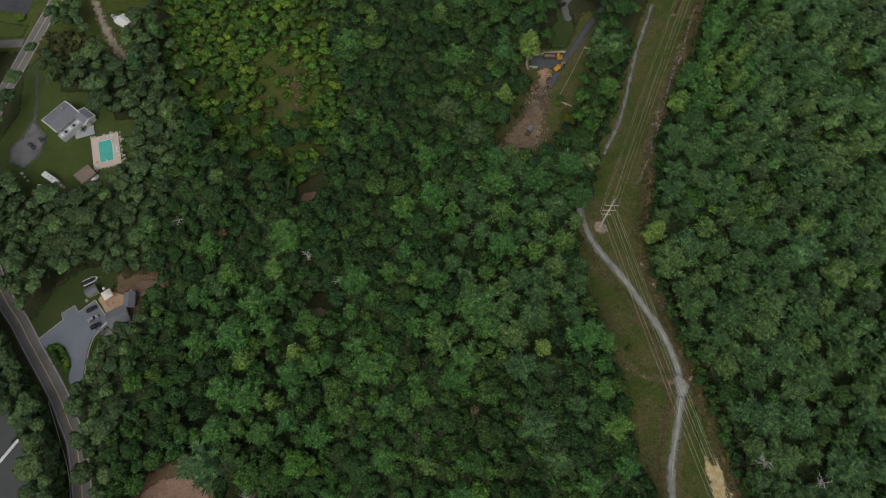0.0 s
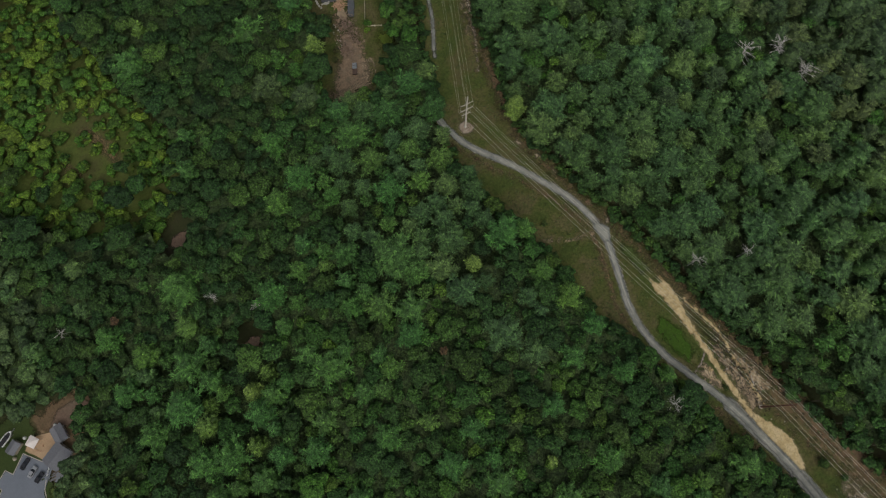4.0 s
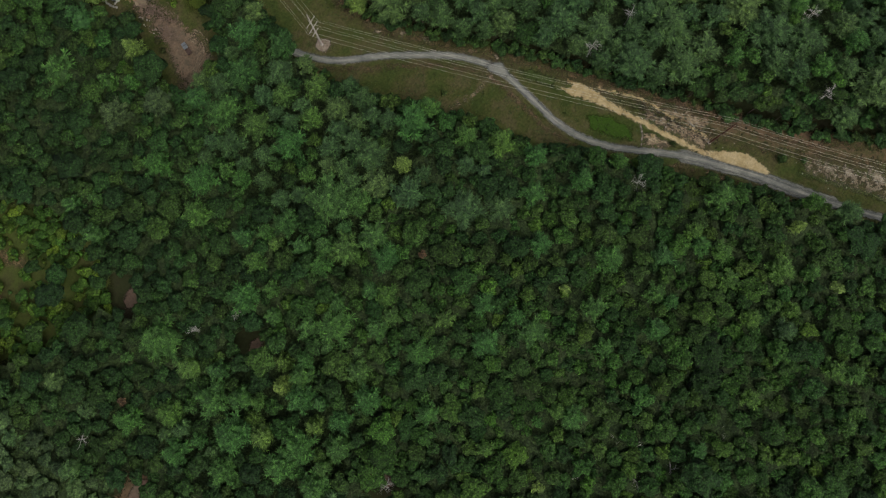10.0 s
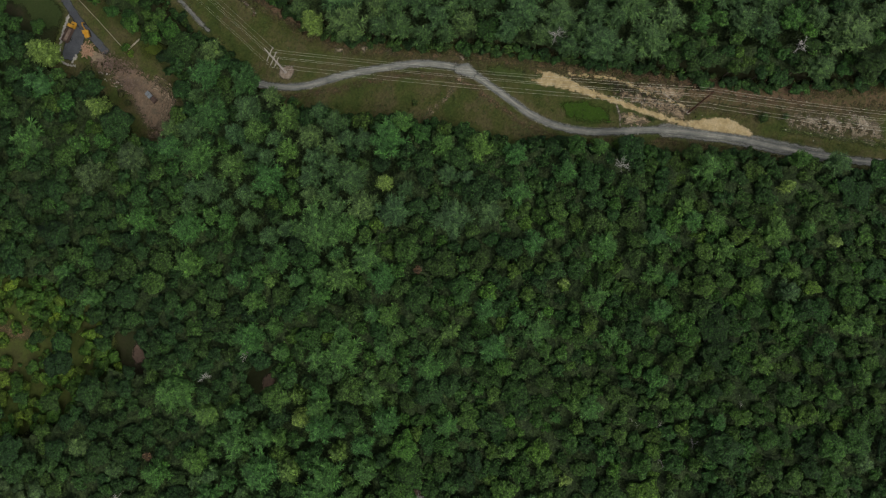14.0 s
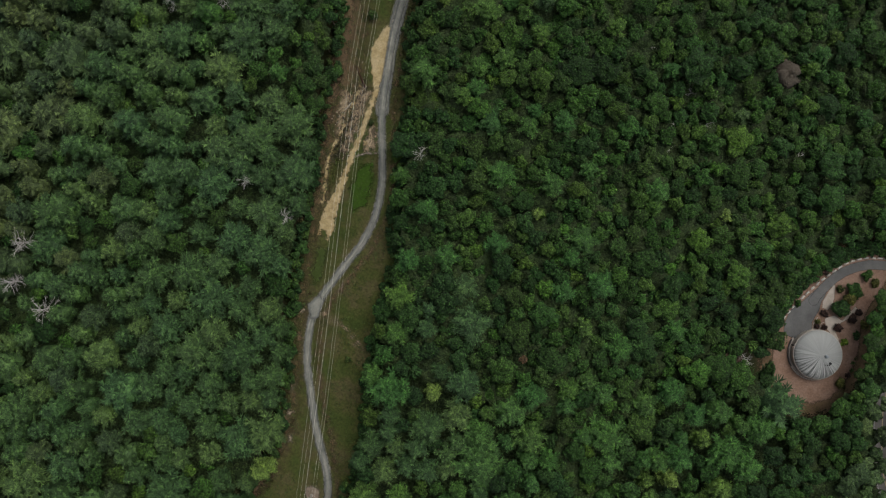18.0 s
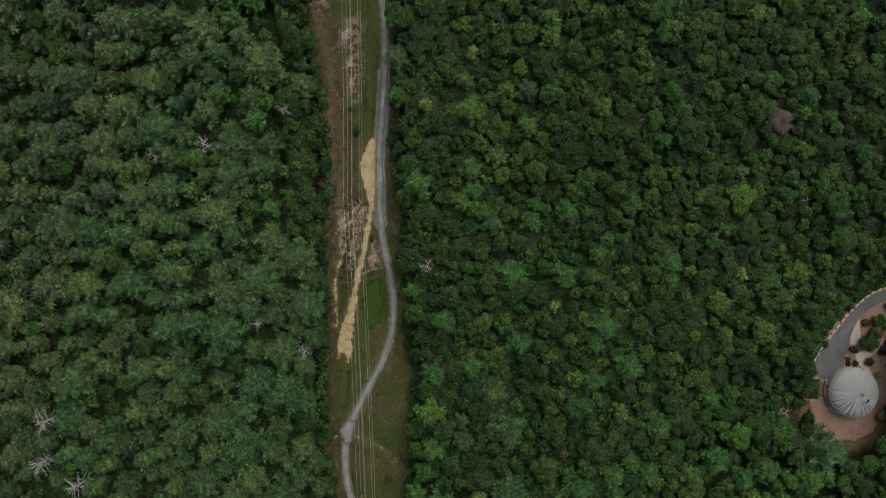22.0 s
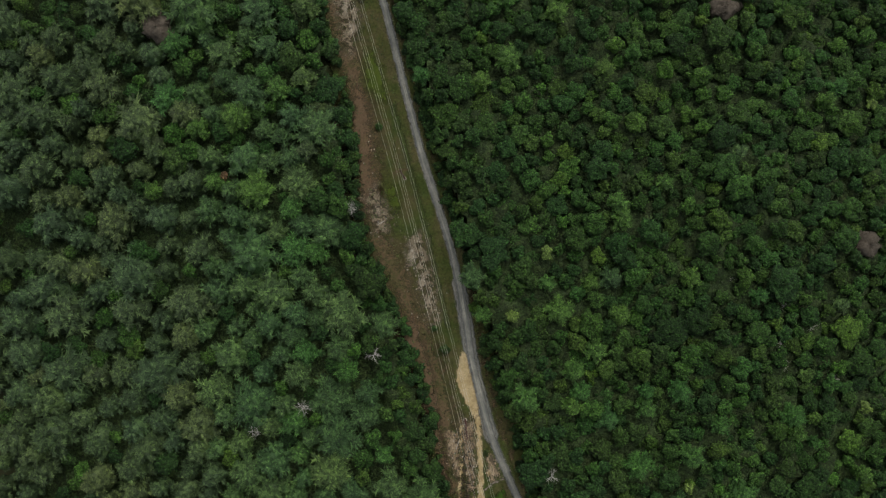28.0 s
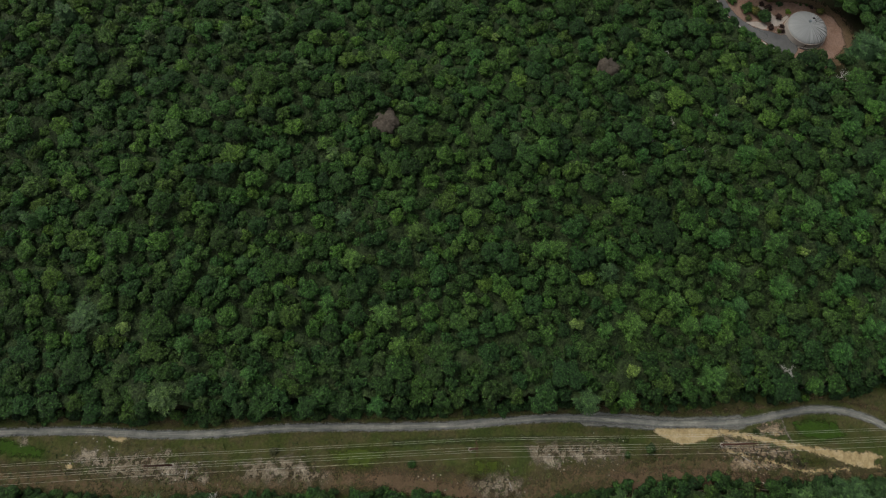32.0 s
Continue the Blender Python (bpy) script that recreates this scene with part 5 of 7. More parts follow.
for i, (x, y, tall, material) in enumerate(POLES):
    power_pole(x, y, tall, material, heading(i), i == 1)
line = tagged(new("power_line"), "six sagging aluminium wires strung between tall poles", "power line")
for i in range(len(POLES) - 1):
    a, b = POLES[i], POLES[i + 1]
    for side, level in HANG:
        ends = []
        for j, p in ((i, a), (i + 1, b)):
            h = radians(heading(j))
            ends.append(np.array((p[0] + side * math.cos(h), p[1] + side * math.sin(h), height(p[0], p[1]) + p[2] * (LOW_ARMS[level] if j == 1 else level) - 0.7)))
        u = np.linspace(0, 1, 15)[:, None]
        p = ends[0] * (1 - u) + ends[1] * u
        p[:, 2] -= 4 * 3.2 * (u * (1 - u))[:, 0]
        rings = []
        for q in p:
            rings.append(q + 0.032 * np.array([(0, 0, 1), (0.87, 0.3, -0.5), (-0.87, -0.3, -0.5)]))
        piece("wire", loft(rings), WIRE, line)

# mound of spoil round the pale pole, stones and logs on the clearing
patch("spoil_heap", [(72.5, 119), (70, 124), (65.5, 122.5), (66, 117.5), (70, 116.5)], SPOIL, 0.17, 0.6, "pale spoil round a pole's foot", "soil")


def boulder(seed, r=0.5, flat=0.7):
    q = np.random.default_rng(seed)
    v, f = ball(r, (0, 0, r * 0.45), 7)
    v = v * q.uniform(0.78, 1.2, (len(v), 1)) * np.array([1.0, q.uniform(0.7, 1.1), flat])
    return v, f


STONES = [poly_mesh("stone", *boulder(k), STONE) for k in range(6)]
rr = np.random.default_rng(11)


def stone(x, y, size, parent=None, lift=0.0):
    ob = new("stone", STONES[rr.integers(0, 6)])
    m = Matrix.LocRotScale((x, y, height(x, y) + lift), Euler((rr.uniform(-.3, .3), rr.uniform(-.3, .3), rr.uniform(0, 6.28))), Vector((size, size, size * 0.8)))
    if parent:
        ob.parent = parent
    ob.matrix_basis = m
    return ob


for name, spots, spread, count in (("stone_scatter", [(111, -30), (114, -22), (108, -14), (113, -36)], 4.0, 60), ("stone_scatter", [(125, -88), (121, -84), (126, -100), (122, -77)], 4.0, 50),
                                   ("stone_scatter", [(160, -234), (158, -222), (163, -262), (166, -268), (154, -258)], 3.0, 50), ("stone_scatter", [(138, -114), (142, -141), (140, -112)], 3.0, 24),
                                   ("stone_scatter", [tuple(c) for c in curve_points(STONE_LINE, 1.0)], 0.35, 110)):
    heap = tagged(new(name), "loose pale stones strewn on bare sandy ground", "stones", "stones on the clearing")
    for k in range(count):
        c = spots[k % len(spots)]
        stone(c[0] + rr.normal() * spread, c[1] + rr.normal() * spread, rr.uniform(0.2, 0.6) * (0.8 if spread < 1 else 1.0), heap)


def log_shape(length, r):
    return loft([np.array([(x, r * s * math.cos(a), r + r * s * math.sin(a)) for a in np.arange(7) / 7 * 6.283]) for x, s in ((-length / 2, 1.0), (0, 0.9), (length / 2, 0.75))])


LOGS = [poly_mesh("log", *log_shape(1.1 + 0.4 * k, 0.16 + 0.03 * k), CUTWOOD) for k in range(3)]
for x, y, turn, length in ((112, -27, 70, 4), (140, -113, 30, 3), (160, -228, 10, 3)):
    ob = new("log", poly_mesh("log", *log_shape(length, 0.14), DEADWOOD))
    tagged(at(ob, x, y, turn, 0.05), "bleached fallen log lying on the clearing", "log", "fallen logs")


def shrub(x, y, w, h, material, label, seed, name="shrub"):
    ob = new(name, mesh_of(name, *oak_crown(seed, 110, w, h, 0.5), material))
    return tagged(at(ob, x, y, seed * 37.0), label, "shrub")


for k, (x, y, w) in enumerate([(116, -64, 2.2), (101, -24, 1.2), (118, 18, 1.6), (97, 70, 1.5), (140, -150, 1.6), (75, 66, 1.4), (120, -72, 1.2), (146, -200, 1.5)] ):
    shrub(x, y, w, w * 1.3, FERN if k % 2 else OAK, "low dark green bush on the cleared strip", 900 + k)

# ---- lake, road and guard rail ----
cover("lake", lambda q: inside(LAKE, q), box_of(LAKE), LAKEWATER, 0.05, 2.0, "still dark grey lake water", "water")
road = ribbon("road", HIGHWAY, 3.9, ASPHALT, 0.12, 0, "two-lane asphalt road with worn markings", "road")
ribbon("centre_line", HIGHWAY, 0.16, LINEYELLOW, 0.135, 0, parent=road)
for s in (-3.35, 3.35):
    ribbon("edge_line", HIGHWAY, 0.09, LINEWHITE, 0.135, s, parent=road)
ribbon("side_road", [(-217, 225), (-228, 224), (-250, 222)], 2.6, ASPHALT, 0.11, 0, "asphalt side road joining the road", "road")
patch("shaded_grass", [(-222, 262), (-150, 264), (-150, 214), (-172, 205), (-212, 206)], FEN, 0.045, 2.0, "olive grass and undergrowth beneath roadside trees", "grass")
patch("roadside_scrub", SCRUB_YARD, SCRUB, 0.06, 1.0, "brown-olive scrub between road and trail", "grass")
patch("shed_yard", SHED_YARD, LAWN, 0.06, 1.0, "trodden grass round a white-roofed shed", "grass")
cover("roadside_scrub", lambda q: inside(NW_YARD, q) + 4.0, box_of(NW_YARD, 8), FEN, 0.05, 1.5, "olive rough grass and scrub beside the road", "grass")
patch("parking_area", [(-219, 256), (-220, 244), (-238, 247), (-250, 250), (-250, 262), (-222, 262)], DARKLOT, 0.1, 0.8, "grey asphalt parking area", "parking")
patch("lawn", [(-217, 237), (-217.5, 228), (-240, 227), (-240, 241)], LAWN, 0.08, 0.8, "mown lawn beside the road", "lawn")
rail = tagged(new("guard_rail"), "galvanised guard rail on posts beside the road", "guard rail")
gp = curve_points([(-157, 44), (-151.5, 34.4), (-147.4, 27), (-143.4, 19.7), (-139.4, 8.4), (-137, -8)], 3.0)
gz = height(-150, 20)
d = unit(np.gradient(gp, axis=0))
rings = [np.array([(p[0] + n[0] * o, p[1] + n[1] * o, gz + z) for o, z in ((-0.05, 0.45), (0.07, 0.5), (0.07, 0.72), (-0.05, 0.78))]) for p, n in zip(gp, np.c_[-d[:, 1], d[:, 0]])]
piece("rail", loft(rings), CHROME, rail)
for p in gp[::1]:
    piece("post", slab(p[0] - 0.08, p[0] + 0.08, p[1] - 0.08, p[1] + 0.08, gz - 0.3, gz + 0.75), TIMBER, rail)
dock = new("dock")
for k in range(24):
    piece("plank", slab(k * 0.5, k * 0.5 + 0.47, -0.6, 0.6, 0.45, 0.52), WHITE, dock)
for k in range(5):
    for s in (-0.5, 0.5):
        piece("pile", barrel(0.1, 0.1, -0.8, 0.44, 8, 0.4 + k * 2.7, s), TIMBER, dock)
tagged(at(dock, -163.9, 31, 239), "narrow pale plank dock over the lake", "dock")
ob = new("canoe", poly_mesh("canoe", *loft([np.array([(x, -w, 0.42), (x, -w * 0.8, 0.12), (x, 0, 0.02), (x, w * 0.8, 0.12), (x, w, 0.42), (x, w * 0.7, 0.3), (x, 0, 0.12), (x, -w * 0.7, 0.3)]) for x, w in ((-2.6, 0.03), (-1.8, 0.3), (0, 0.45), (1.8, 0.3), (2.6, 0.03))]), DARKMETAL))
tagged(at(ob, -166.2, 30.2, 239, 0.1), "dark canoe lying beside the dock", "canoe")

# ---- vehicles ----


def wheel(parent, x, y, r, w):
    a = [np.array([(x + q * math.cos(u), yy, r + q * math.sin(u)) for u in np.arange(12) / 12 * 6.283]) for q, yy in ((r * 0.8, y - w / 2), (r, y - w * 0.35), (r, y + w * 0.35), (r * 0.8, y + w / 2))]
    ob = piece("wheel", loft(a), RUBBER, parent)
    piece("rim", loft([np.array([(x + r * 0.55 * math.cos(u), y + s * (w / 2 + 0.01), r + r * 0.55 * math.sin(u)) for u in np.arange(10) / 10 * 6.283]) for s in (-1, 1)]), CHROME, ob)


def car(paint, label, x, y, turn, length=4.6, lift=0.12, suv=False):
    ob = new("car")
    h, top = (0.95, 1.7) if suv else (0.85, 1.42)
    L, W = length / 2, 0.9

    def ring(z, a, b, w):
        return np.array([(a + 0.15, -w, z), (b - 0.15, -w, z), (b, -w * 0.7, z), (b, w * 0.7, z), (b - 0.15, w, z), (a + 0.15, w, z), (a, w * 0.7, z), (a, -w * 0.7, z)])
    piece("body", loft([ring(0.25, -L + 0.1, L - 0.1, W - 0.06), ring(0.45, -L, L, W), ring(h - 0.12, -L, L - 0.02, W), ring(h, -L + 0.08, L - 0.14, W - 0.08)]), paint, ob)
    rear = -L + (0.15 if suv else 0.75)
    piece("windows", loft([ring(h, rear, L - 1.25, W - 0.1), ring(top - 0.06, rear + 0.4, L - 2.0, W - 0.24)]), GLASSDARK, ob, "dark glass all round")
    piece("roof", loft([ring(top - 0.07, rear + 0.36, L - 1.98, W - 0.2), ring(top, rear + 0.48, L - 2.1, W - 0.3)]), paint, ob)
    for s in (-1, 1):
        piece("headlight", slab(L - 0.12, L + 0.01, s * 0.62 - 0.16, s * 0.62 + 0.16, 0.55, 0.7, 0.02), WHITE, ob)
        piece("mirror", slab(L - 1.55, L - 1.4, s * 0.98 - 0.1, s * 0.98 + 0.1, h, h + 0.14, 0.02), paint, ob)
        for u in (-L + 0.85, L - 0.9):
            wheel(ob, u, s * 0.82, 0.33, 0.22)
    return tagged(at(ob, x, y, turn, lift), label, "car", "parked cars")


car(BLACKCAR, "black saloon car parked on a grey driveway", -148.5, 82.9, 34)
car(SILVERCAR, "silver saloon car parked on a grey driveway", -146.9, 78.7, 34)
car(BLACKCAR, "black hatchback parked on a grey driveway", -145.2, 75.5, 34, 4.3, suv=True)
car(GREYCAR, "dark grey car parked beside a white house", -191.8, 166.4, -38)
car(GREYCAR, "dark grey estate car parked on the forecourt", -195.6, 163.0, -38, suv=True)
car(BLACKCAR, "black car parked near a grey-roofed house", 59.8, 244.9, 43, suv=True)
car(WHITE, "white car parked at the kerb of a turning circle", 251.5, 210.3, 40)
car(GREYCAR, "two-tone dark car parked at the turning circle", 242.4, 190.6, -62, suv=True)

# ---- houses ----


def house(name, x, y, turn, L, W, wall, rise, roofing, label, lift=0.0, chimney=True, trim=None):
    """A gabled house: four walls, two roof slopes, gables, windows, a door."""
    ob = new(name)
    for k, s in enumerate((slab(-L / 2, L / 2, -W / 2, -W / 2 + 0.2, -0.4, wall), slab(-L / 2, L / 2, W / 2 - 0.2, W / 2, -0.4, wall),
                           slab(-L / 2, -L / 2 + 0.2, -W / 2 + 0.2, W / 2 - 0.2, -0.4, wall), slab(L / 2 - 0.2, L / 2, -W / 2 + 0.2, W / 2 - 0.2, -0.4, wall))):
        piece("wall", s, SIDING, ob)
    for s in (-1, 1):
        e = s * L / 2
        piece("gable", loft([np.array([(e - s * q, -W / 2, wall), (e - s * q, W / 2, wall), (e - s * q, 0, wall + rise)]) for q in (0.0, 0.2)]), SIDING, ob)
        o = 0.45
        drop = rise * o / (W / 2)
        piece("roof", loft([np.array([(-L / 2 - o, 0, wall + rise + 0.02), (L / 2 + o, 0, wall + rise + 0.02), (L / 2 + o, s * (W / 2 + o), wall - drop + 0.02), (-L / 2 - o, s * (W / 2 + o), wall - drop + 0.02)]) + np.array((0, 0, h)) for h in (0.0, 0.16)]), roofing, ob)
        for e in (-L / 2 - o, L / 2 + o):
            piece("verge_board", loft([np.array([(e - 0.28, 0, wall + rise + 0.17), (e + 0.22, 0, wall + rise + 0.17), (e + 0.22, s * (W / 2 + o), wall - drop + 0.17), (e - 0.28, s * (W / 2 + o), wall - drop + 0.17)]) + np.array((0, 0, h)) for h in (0.0, 0.06)]), trim or WHITE, ob)
        piece("gutter", slab(-L / 2 - o, L / 2 + o, s * (W / 2 + o) - 0.14, s * (W / 2 + o) + 0.32, wall - drop - 0.1, wall - drop + 0.08), trim or WHITE, ob)
        for k in range(3):
            u = -L / 2 + L * (k + 0.5) / 3
            win = piece("window", slab(u - 0.65, u + 0.65, s * W / 2 - 0.06, s * W / 2 + 0.06, 1.0, 2.3), WHITE, ob)
            piece("pane", slab(u - 0.55, u + 0.55, s * (W / 2 + 0.03) - 0.04, s * (W / 2 + 0.03) + 0.04, 1.1, 2.2), GLASSDARK, win)
    piece("ridge_cap", slab(-L / 2 - 0.45, L / 2 + 0.45, -0.15, 0.15, wall + rise + 0.14, wall + rise + 0.24), roofing, ob)
    piece("door", slab(L / 2 - 0.02, L / 2 + 0.05, -0.5, 0.5, 0.1, 2.15), TIMBER, ob)
    if chimney:
        piece("chimney", merged(slab(L * 0.2, L * 0.2 + 0.8, 0.7, 1.4, wall, wall + rise + 0.9), slab(L * 0.2 - 0.08, L * 0.2 + 0.88, 0.62, 1.48, wall + rise + 0.9, wall + rise + 1.05)), STONE, ob)
    return tagged(at(ob, x, y, turn, lift), label, "house")


house("house", -183.4, 177.6, 53, 13.0, 10.0, 4.2, 1.6, LIGHTSHINGLE, "white house with a low grey roof beside a pool")
house("house_wing", -172.8, 178.5, -37, 7.0, 5.5, 3.2, 1.0, LIGHTSHINGLE, "white single-storey wing with a grey roof", chimney=False)
ob = new("sunroom")
piece("flat_roof", slab(-6.2, 6.2, -1.6, 1.6, 3.1, 3.3, 0.04), PALEROOF, ob)
for k in range(5):
    piece("skylight", slab(-5.2 + k * 2.3, -4.0 + k * 2.3, -0.8, 0.8, 3.3, 3.42, 0.03), GLASSDARK if k % 2 else WHITE, ob)
for s in (slab(-6, 6, -1.5, -1.35, -0.3, 3.1), slab(-6, -5.85, -1.35, 1.5, -0.3, 3.1), slab(5.85, 6, -1.35, 1.5, -0.3, 3.1)):
    piece("wall", s, SIDING, ob)
tagged(at(ob, -177.9, 171.4, 53), "flat pale-roofed sunroom along a white house", "sunroom")
deck = new("timber_deck")
for k in range(18):
    piece("board", slab(-4.5 + k * 0.5, -4.05 + k * 0.5, -2.6, 2.6, 0.5, 0.6), PALEROOF, deck)
for sx_ in (-4.2, 4.2):
    for sy_ in (-2.4, 0, 2.4):
        piece("post", slab(sx_ - 0.1, sx_ + 0.1, sy_ - 0.1, sy_ + 0.1, -0.2, 1.5), TIMBER, deck)
tagged(at(deck, -172.2, 171.3, 20), "weathered grey timber deck behind the house", "deck")


def table_set(x, y, turn, lift):
    ob = new("garden_table")
    piece("tabletop", barrel(0.75, 0.75, 0.7, 0.76, 16), DARKMETAL, ob)
    piece("stem", barrel(0.06, 0.2, 0.0, 0.7, 8), DARKMETAL, ob)
    tagged(at(ob, x, y, turn, lift), "round dark garden table", "table")
    for k in range(4):
        c = new("garden_chair")
        piece("seat", slab(-0.25, 0.25, -0.25, 0.25, 0.42, 0.47, 0.01), DARKMETAL, c)
        piece("backrest", slab(-0.27, -0.22, -0.25, 0.25, 0.47, 0.95, 0.01), DARKMETAL, c)
        for u in (-0.22, 0.22):
            for w in (-0.22, 0.22):
                piece("leg", slab(u - 0.02, u + 0.02, w - 0.02, w + 0.02, 0, 0.42), DARKMETAL, c)
        a = radians(turn + k * 90 + 30)
        tagged(at(c, x + 1.1 * math.cos(a), y + 1.1 * math.sin(a), math.degrees(a) + 180, lift), "dark metal garden chair at a round table", "chair", "garden chairs")


table_set(-173.0, 172.4, 10, 0.6)
cover("lawn", lambda q: inside(POOL_YARD, q) + 6.0, box_of(POOL_YARD, 10), LAWN, 0.05, 1.0, "rough lawn round a white house", "lawn")
cover("yard_litter", lambda q: inside(DRIVE_YARD, q) + 5.0, box_of(DRIVE_YARD, 8), LITTER, 0.04, 1.0, "reddish leaf litter round a house", "soil")
cover("lawn", lambda q: np.minimum(inside(DRIVE_YARD, q) + 5.0, -140.0 - q[:, 0]), box_of(DRIVE_YARD, 7), SHADELAWN, 0.05, 1.0, "shaded grass round a driveway", "lawn")
patch("forecourt", [(-214.5, 224), (-211, 224), (-209.5, 215), (-203.2, 204), (-197.8, 186), (-196.5, 177), (-189.5, 169.5), (-190, 158), (-196, 150), (-205, 154), (-207, 162), (-203, 169), (-200.3, 177), (-200.8, 187), (-206.5, 205)], FORECOURT, 0.1, 0.7, "worn grey asphalt drive and forecourt", "driveway")

PX, PY, PT = -160.0, 161.3, -72
pool = new("swimming_pool")
cs = [(-9.1, -6.2, -6.4, 6.4), (6.2, 9.1, -6.4, 6.4), (-6.2, 6.2, 3.3, 6.4), (-6.2, 6.2, -6.4, -3.3)]
for x0, x1, y0, y1 in cs:
    piece("paving", slab(x0, x1, y0, y1, -0.3, 0.2, 0.02), PINKDECK, pool, "pinkish concrete paving")
for x0, x1, y0, y1 in ((-6.2, 6.2, -3.3, -3.0), (-6.2, 6.2, 3.0, 3.3), (-6.2, -5.9, -3.0, 3.0), (5.9, 6.2, -3.0, 3.0)):
    piece("coping", slab(x0, x1, y0, y1, -0.3, 0.26, 0.03), WHITE, pool, "pale coping round the water")
piece("water", slab(-5.9, 5.9, -3.0, 3.0, -0.4, 0.08), POOLWATER, pool, "turquoise pool water")
steps = [np.array([(-5.0 + 1.2 * math.cos(u) * q, 3.9 + 0.0 + 1.2 * math.sin(u) * q, z) for u in np.linspace(-2.6, 0.6, 9)] ) for q, z in ((1.0, 1.5), (0.75, 1.5), (0.75, 1.3), (1.0, 1.3))]
piece("slide", loft([np.array([s[k] - np.array((0, 0, k * 0.13)) for s in steps]) for k in range(9)]), WHITE, pool, "curved white slide")
piece("diving_board", slab(5.2, 7.4, -0.25, 0.25, 0.5, 0.58, 0.02), WHITE, pool)
tagged(at(pool, PX, PY, PT), "rectangular turquoise swimming pool in pinkish paving", "pool")
rp = Matrix.Rotation(radians(PT), 2)
for k, (u, w) in enumerate(((-7.4, 1.5), (-7.4, 3.5), (7.3, -4.6), (0.5, 5.2), (2.5, 5.4), (4.4, 5.3), (-7.3, -2.5))):
    v = rp @ Vector((u, w))
    c = new("sun_lounger")
    piece("frame", slab(-0.95, 0.6, -0.33, 0.33, 0.28, 0.36, 0.02), WHITE, c)
    piece("backrest", loft([np.array([(0.55, -0.33, 0.3), (1.05, -0.33, 0.75), (1.05, 0.33, 0.75), (0.55, 0.33, 0.3)]) + np.array((0, 0, h)) for h in (0, 0.07)]), WHITE, c)
    for q in (-0.85, 0.5):
        for s in (-0.28, 0.28):
            piece("leg", slab(q - 0.03, q + 0.03, s - 0.03, s + 0.03, 0, 0.28), WHITE, c)
    tagged(at(c, PX + v.x, PY + v.y, PT + 60 * k, 0.2), "white plastic sun lounger on pool paving", "sun lounger", "loungers by the pool")
v = rp @ Vector((7.0, 5.0))
ob = new("pool_float", poly_mesh("pool_float", *loft([disc_ring(0.5 + 0.2 * math.cos(u), 0.2 + 0.2 * math.sin(u), 12) for u in np.linspace(0, 5.7, 8)], False), YELLOW))
tagged(at(ob, PX + v.x * 0.98 - 9.6, PY + v.y - 1.2, 0, 0.0), "bright yellow float lying by the pool", "float")
for k in range(10):
    v = rp @ Vector((rr.uniform(-5, 8), 7.9 + rr.uniform(-0.3, 0.5)))
    shrub(PX + v.x, PY + v.y, rr.uniform(0.6, 1.0), rr.uniform(0.8, 1.4), DEADWOOD if k % 3 == 0 else OAK, "clipped garden shrub beside pool paving", 940 + k, "garden_shrub")


border = tagged(new("rock_border"), "loose border of pale rocks round pool paving", "rocks")
for k in range(46):
    u = k / 46
    side = ((-9.6, -7.2 + 14.4 * rr.random()), (9.6, -7.2 + 14.4 * rr.random()), (-9.4 + 18.8 * rr.random(), 7.1), (-9.4 + 18.8 * rr.random(), 7.3))[k % 4]
    v = rp @ Vector(side)
    stone(PX + v.x, PY + v.y, rr.uniform(0.5, 1.3), border)


def shed(x, y, turn, L, W, wall, roofing, label):
    ob = new("shed")
    for s in (slab(-L / 2, L / 2, -W / 2, -W / 2 + 0.1, -0.2, wall), slab(-L / 2, L / 2, W / 2 - 0.1, W / 2, -0.2, wall), slab(-L / 2, -L / 2 + 0.1, -W / 2 + 0.1, W / 2 - 0.1, -0.2, wall), slab(L / 2 - 0.1, L / 2, -W / 2 + 0.1, W / 2 - 0.1, -0.2, wall)):
        piece("wall", s, TIMBER, ob)
    for s in (-1, 1):
        piece("roof", loft([np.array([(-L / 2 - 0.25, 0, wall + 0.9), (L / 2 + 0.25, 0, wall + 0.9), (L / 2 + 0.25, s * (W / 2 + 0.25), wall - 0.08), (-L / 2 - 0.25, s * (W / 2 + 0.25), wall - 0.08)]) + np.array((0, 0, h)) for h in (0, 0.1)]), roofing, ob)
        piece("gable", loft([np.array([(s * (L / 2 - q), -W / 2, wall), (s * (L / 2 - q), W / 2, wall), (s * (L / 2 - q), 0, wall + 0.88)]) for q in (0.0, 0.1)]), TIMBER, ob)
    piece("door", slab(-0.6, 0.6, W / 2, W / 2 + 0.05, 0.05, 1.95), WHITE, ob)
    return tagged(at(ob, x, y, turn), label, "shed")


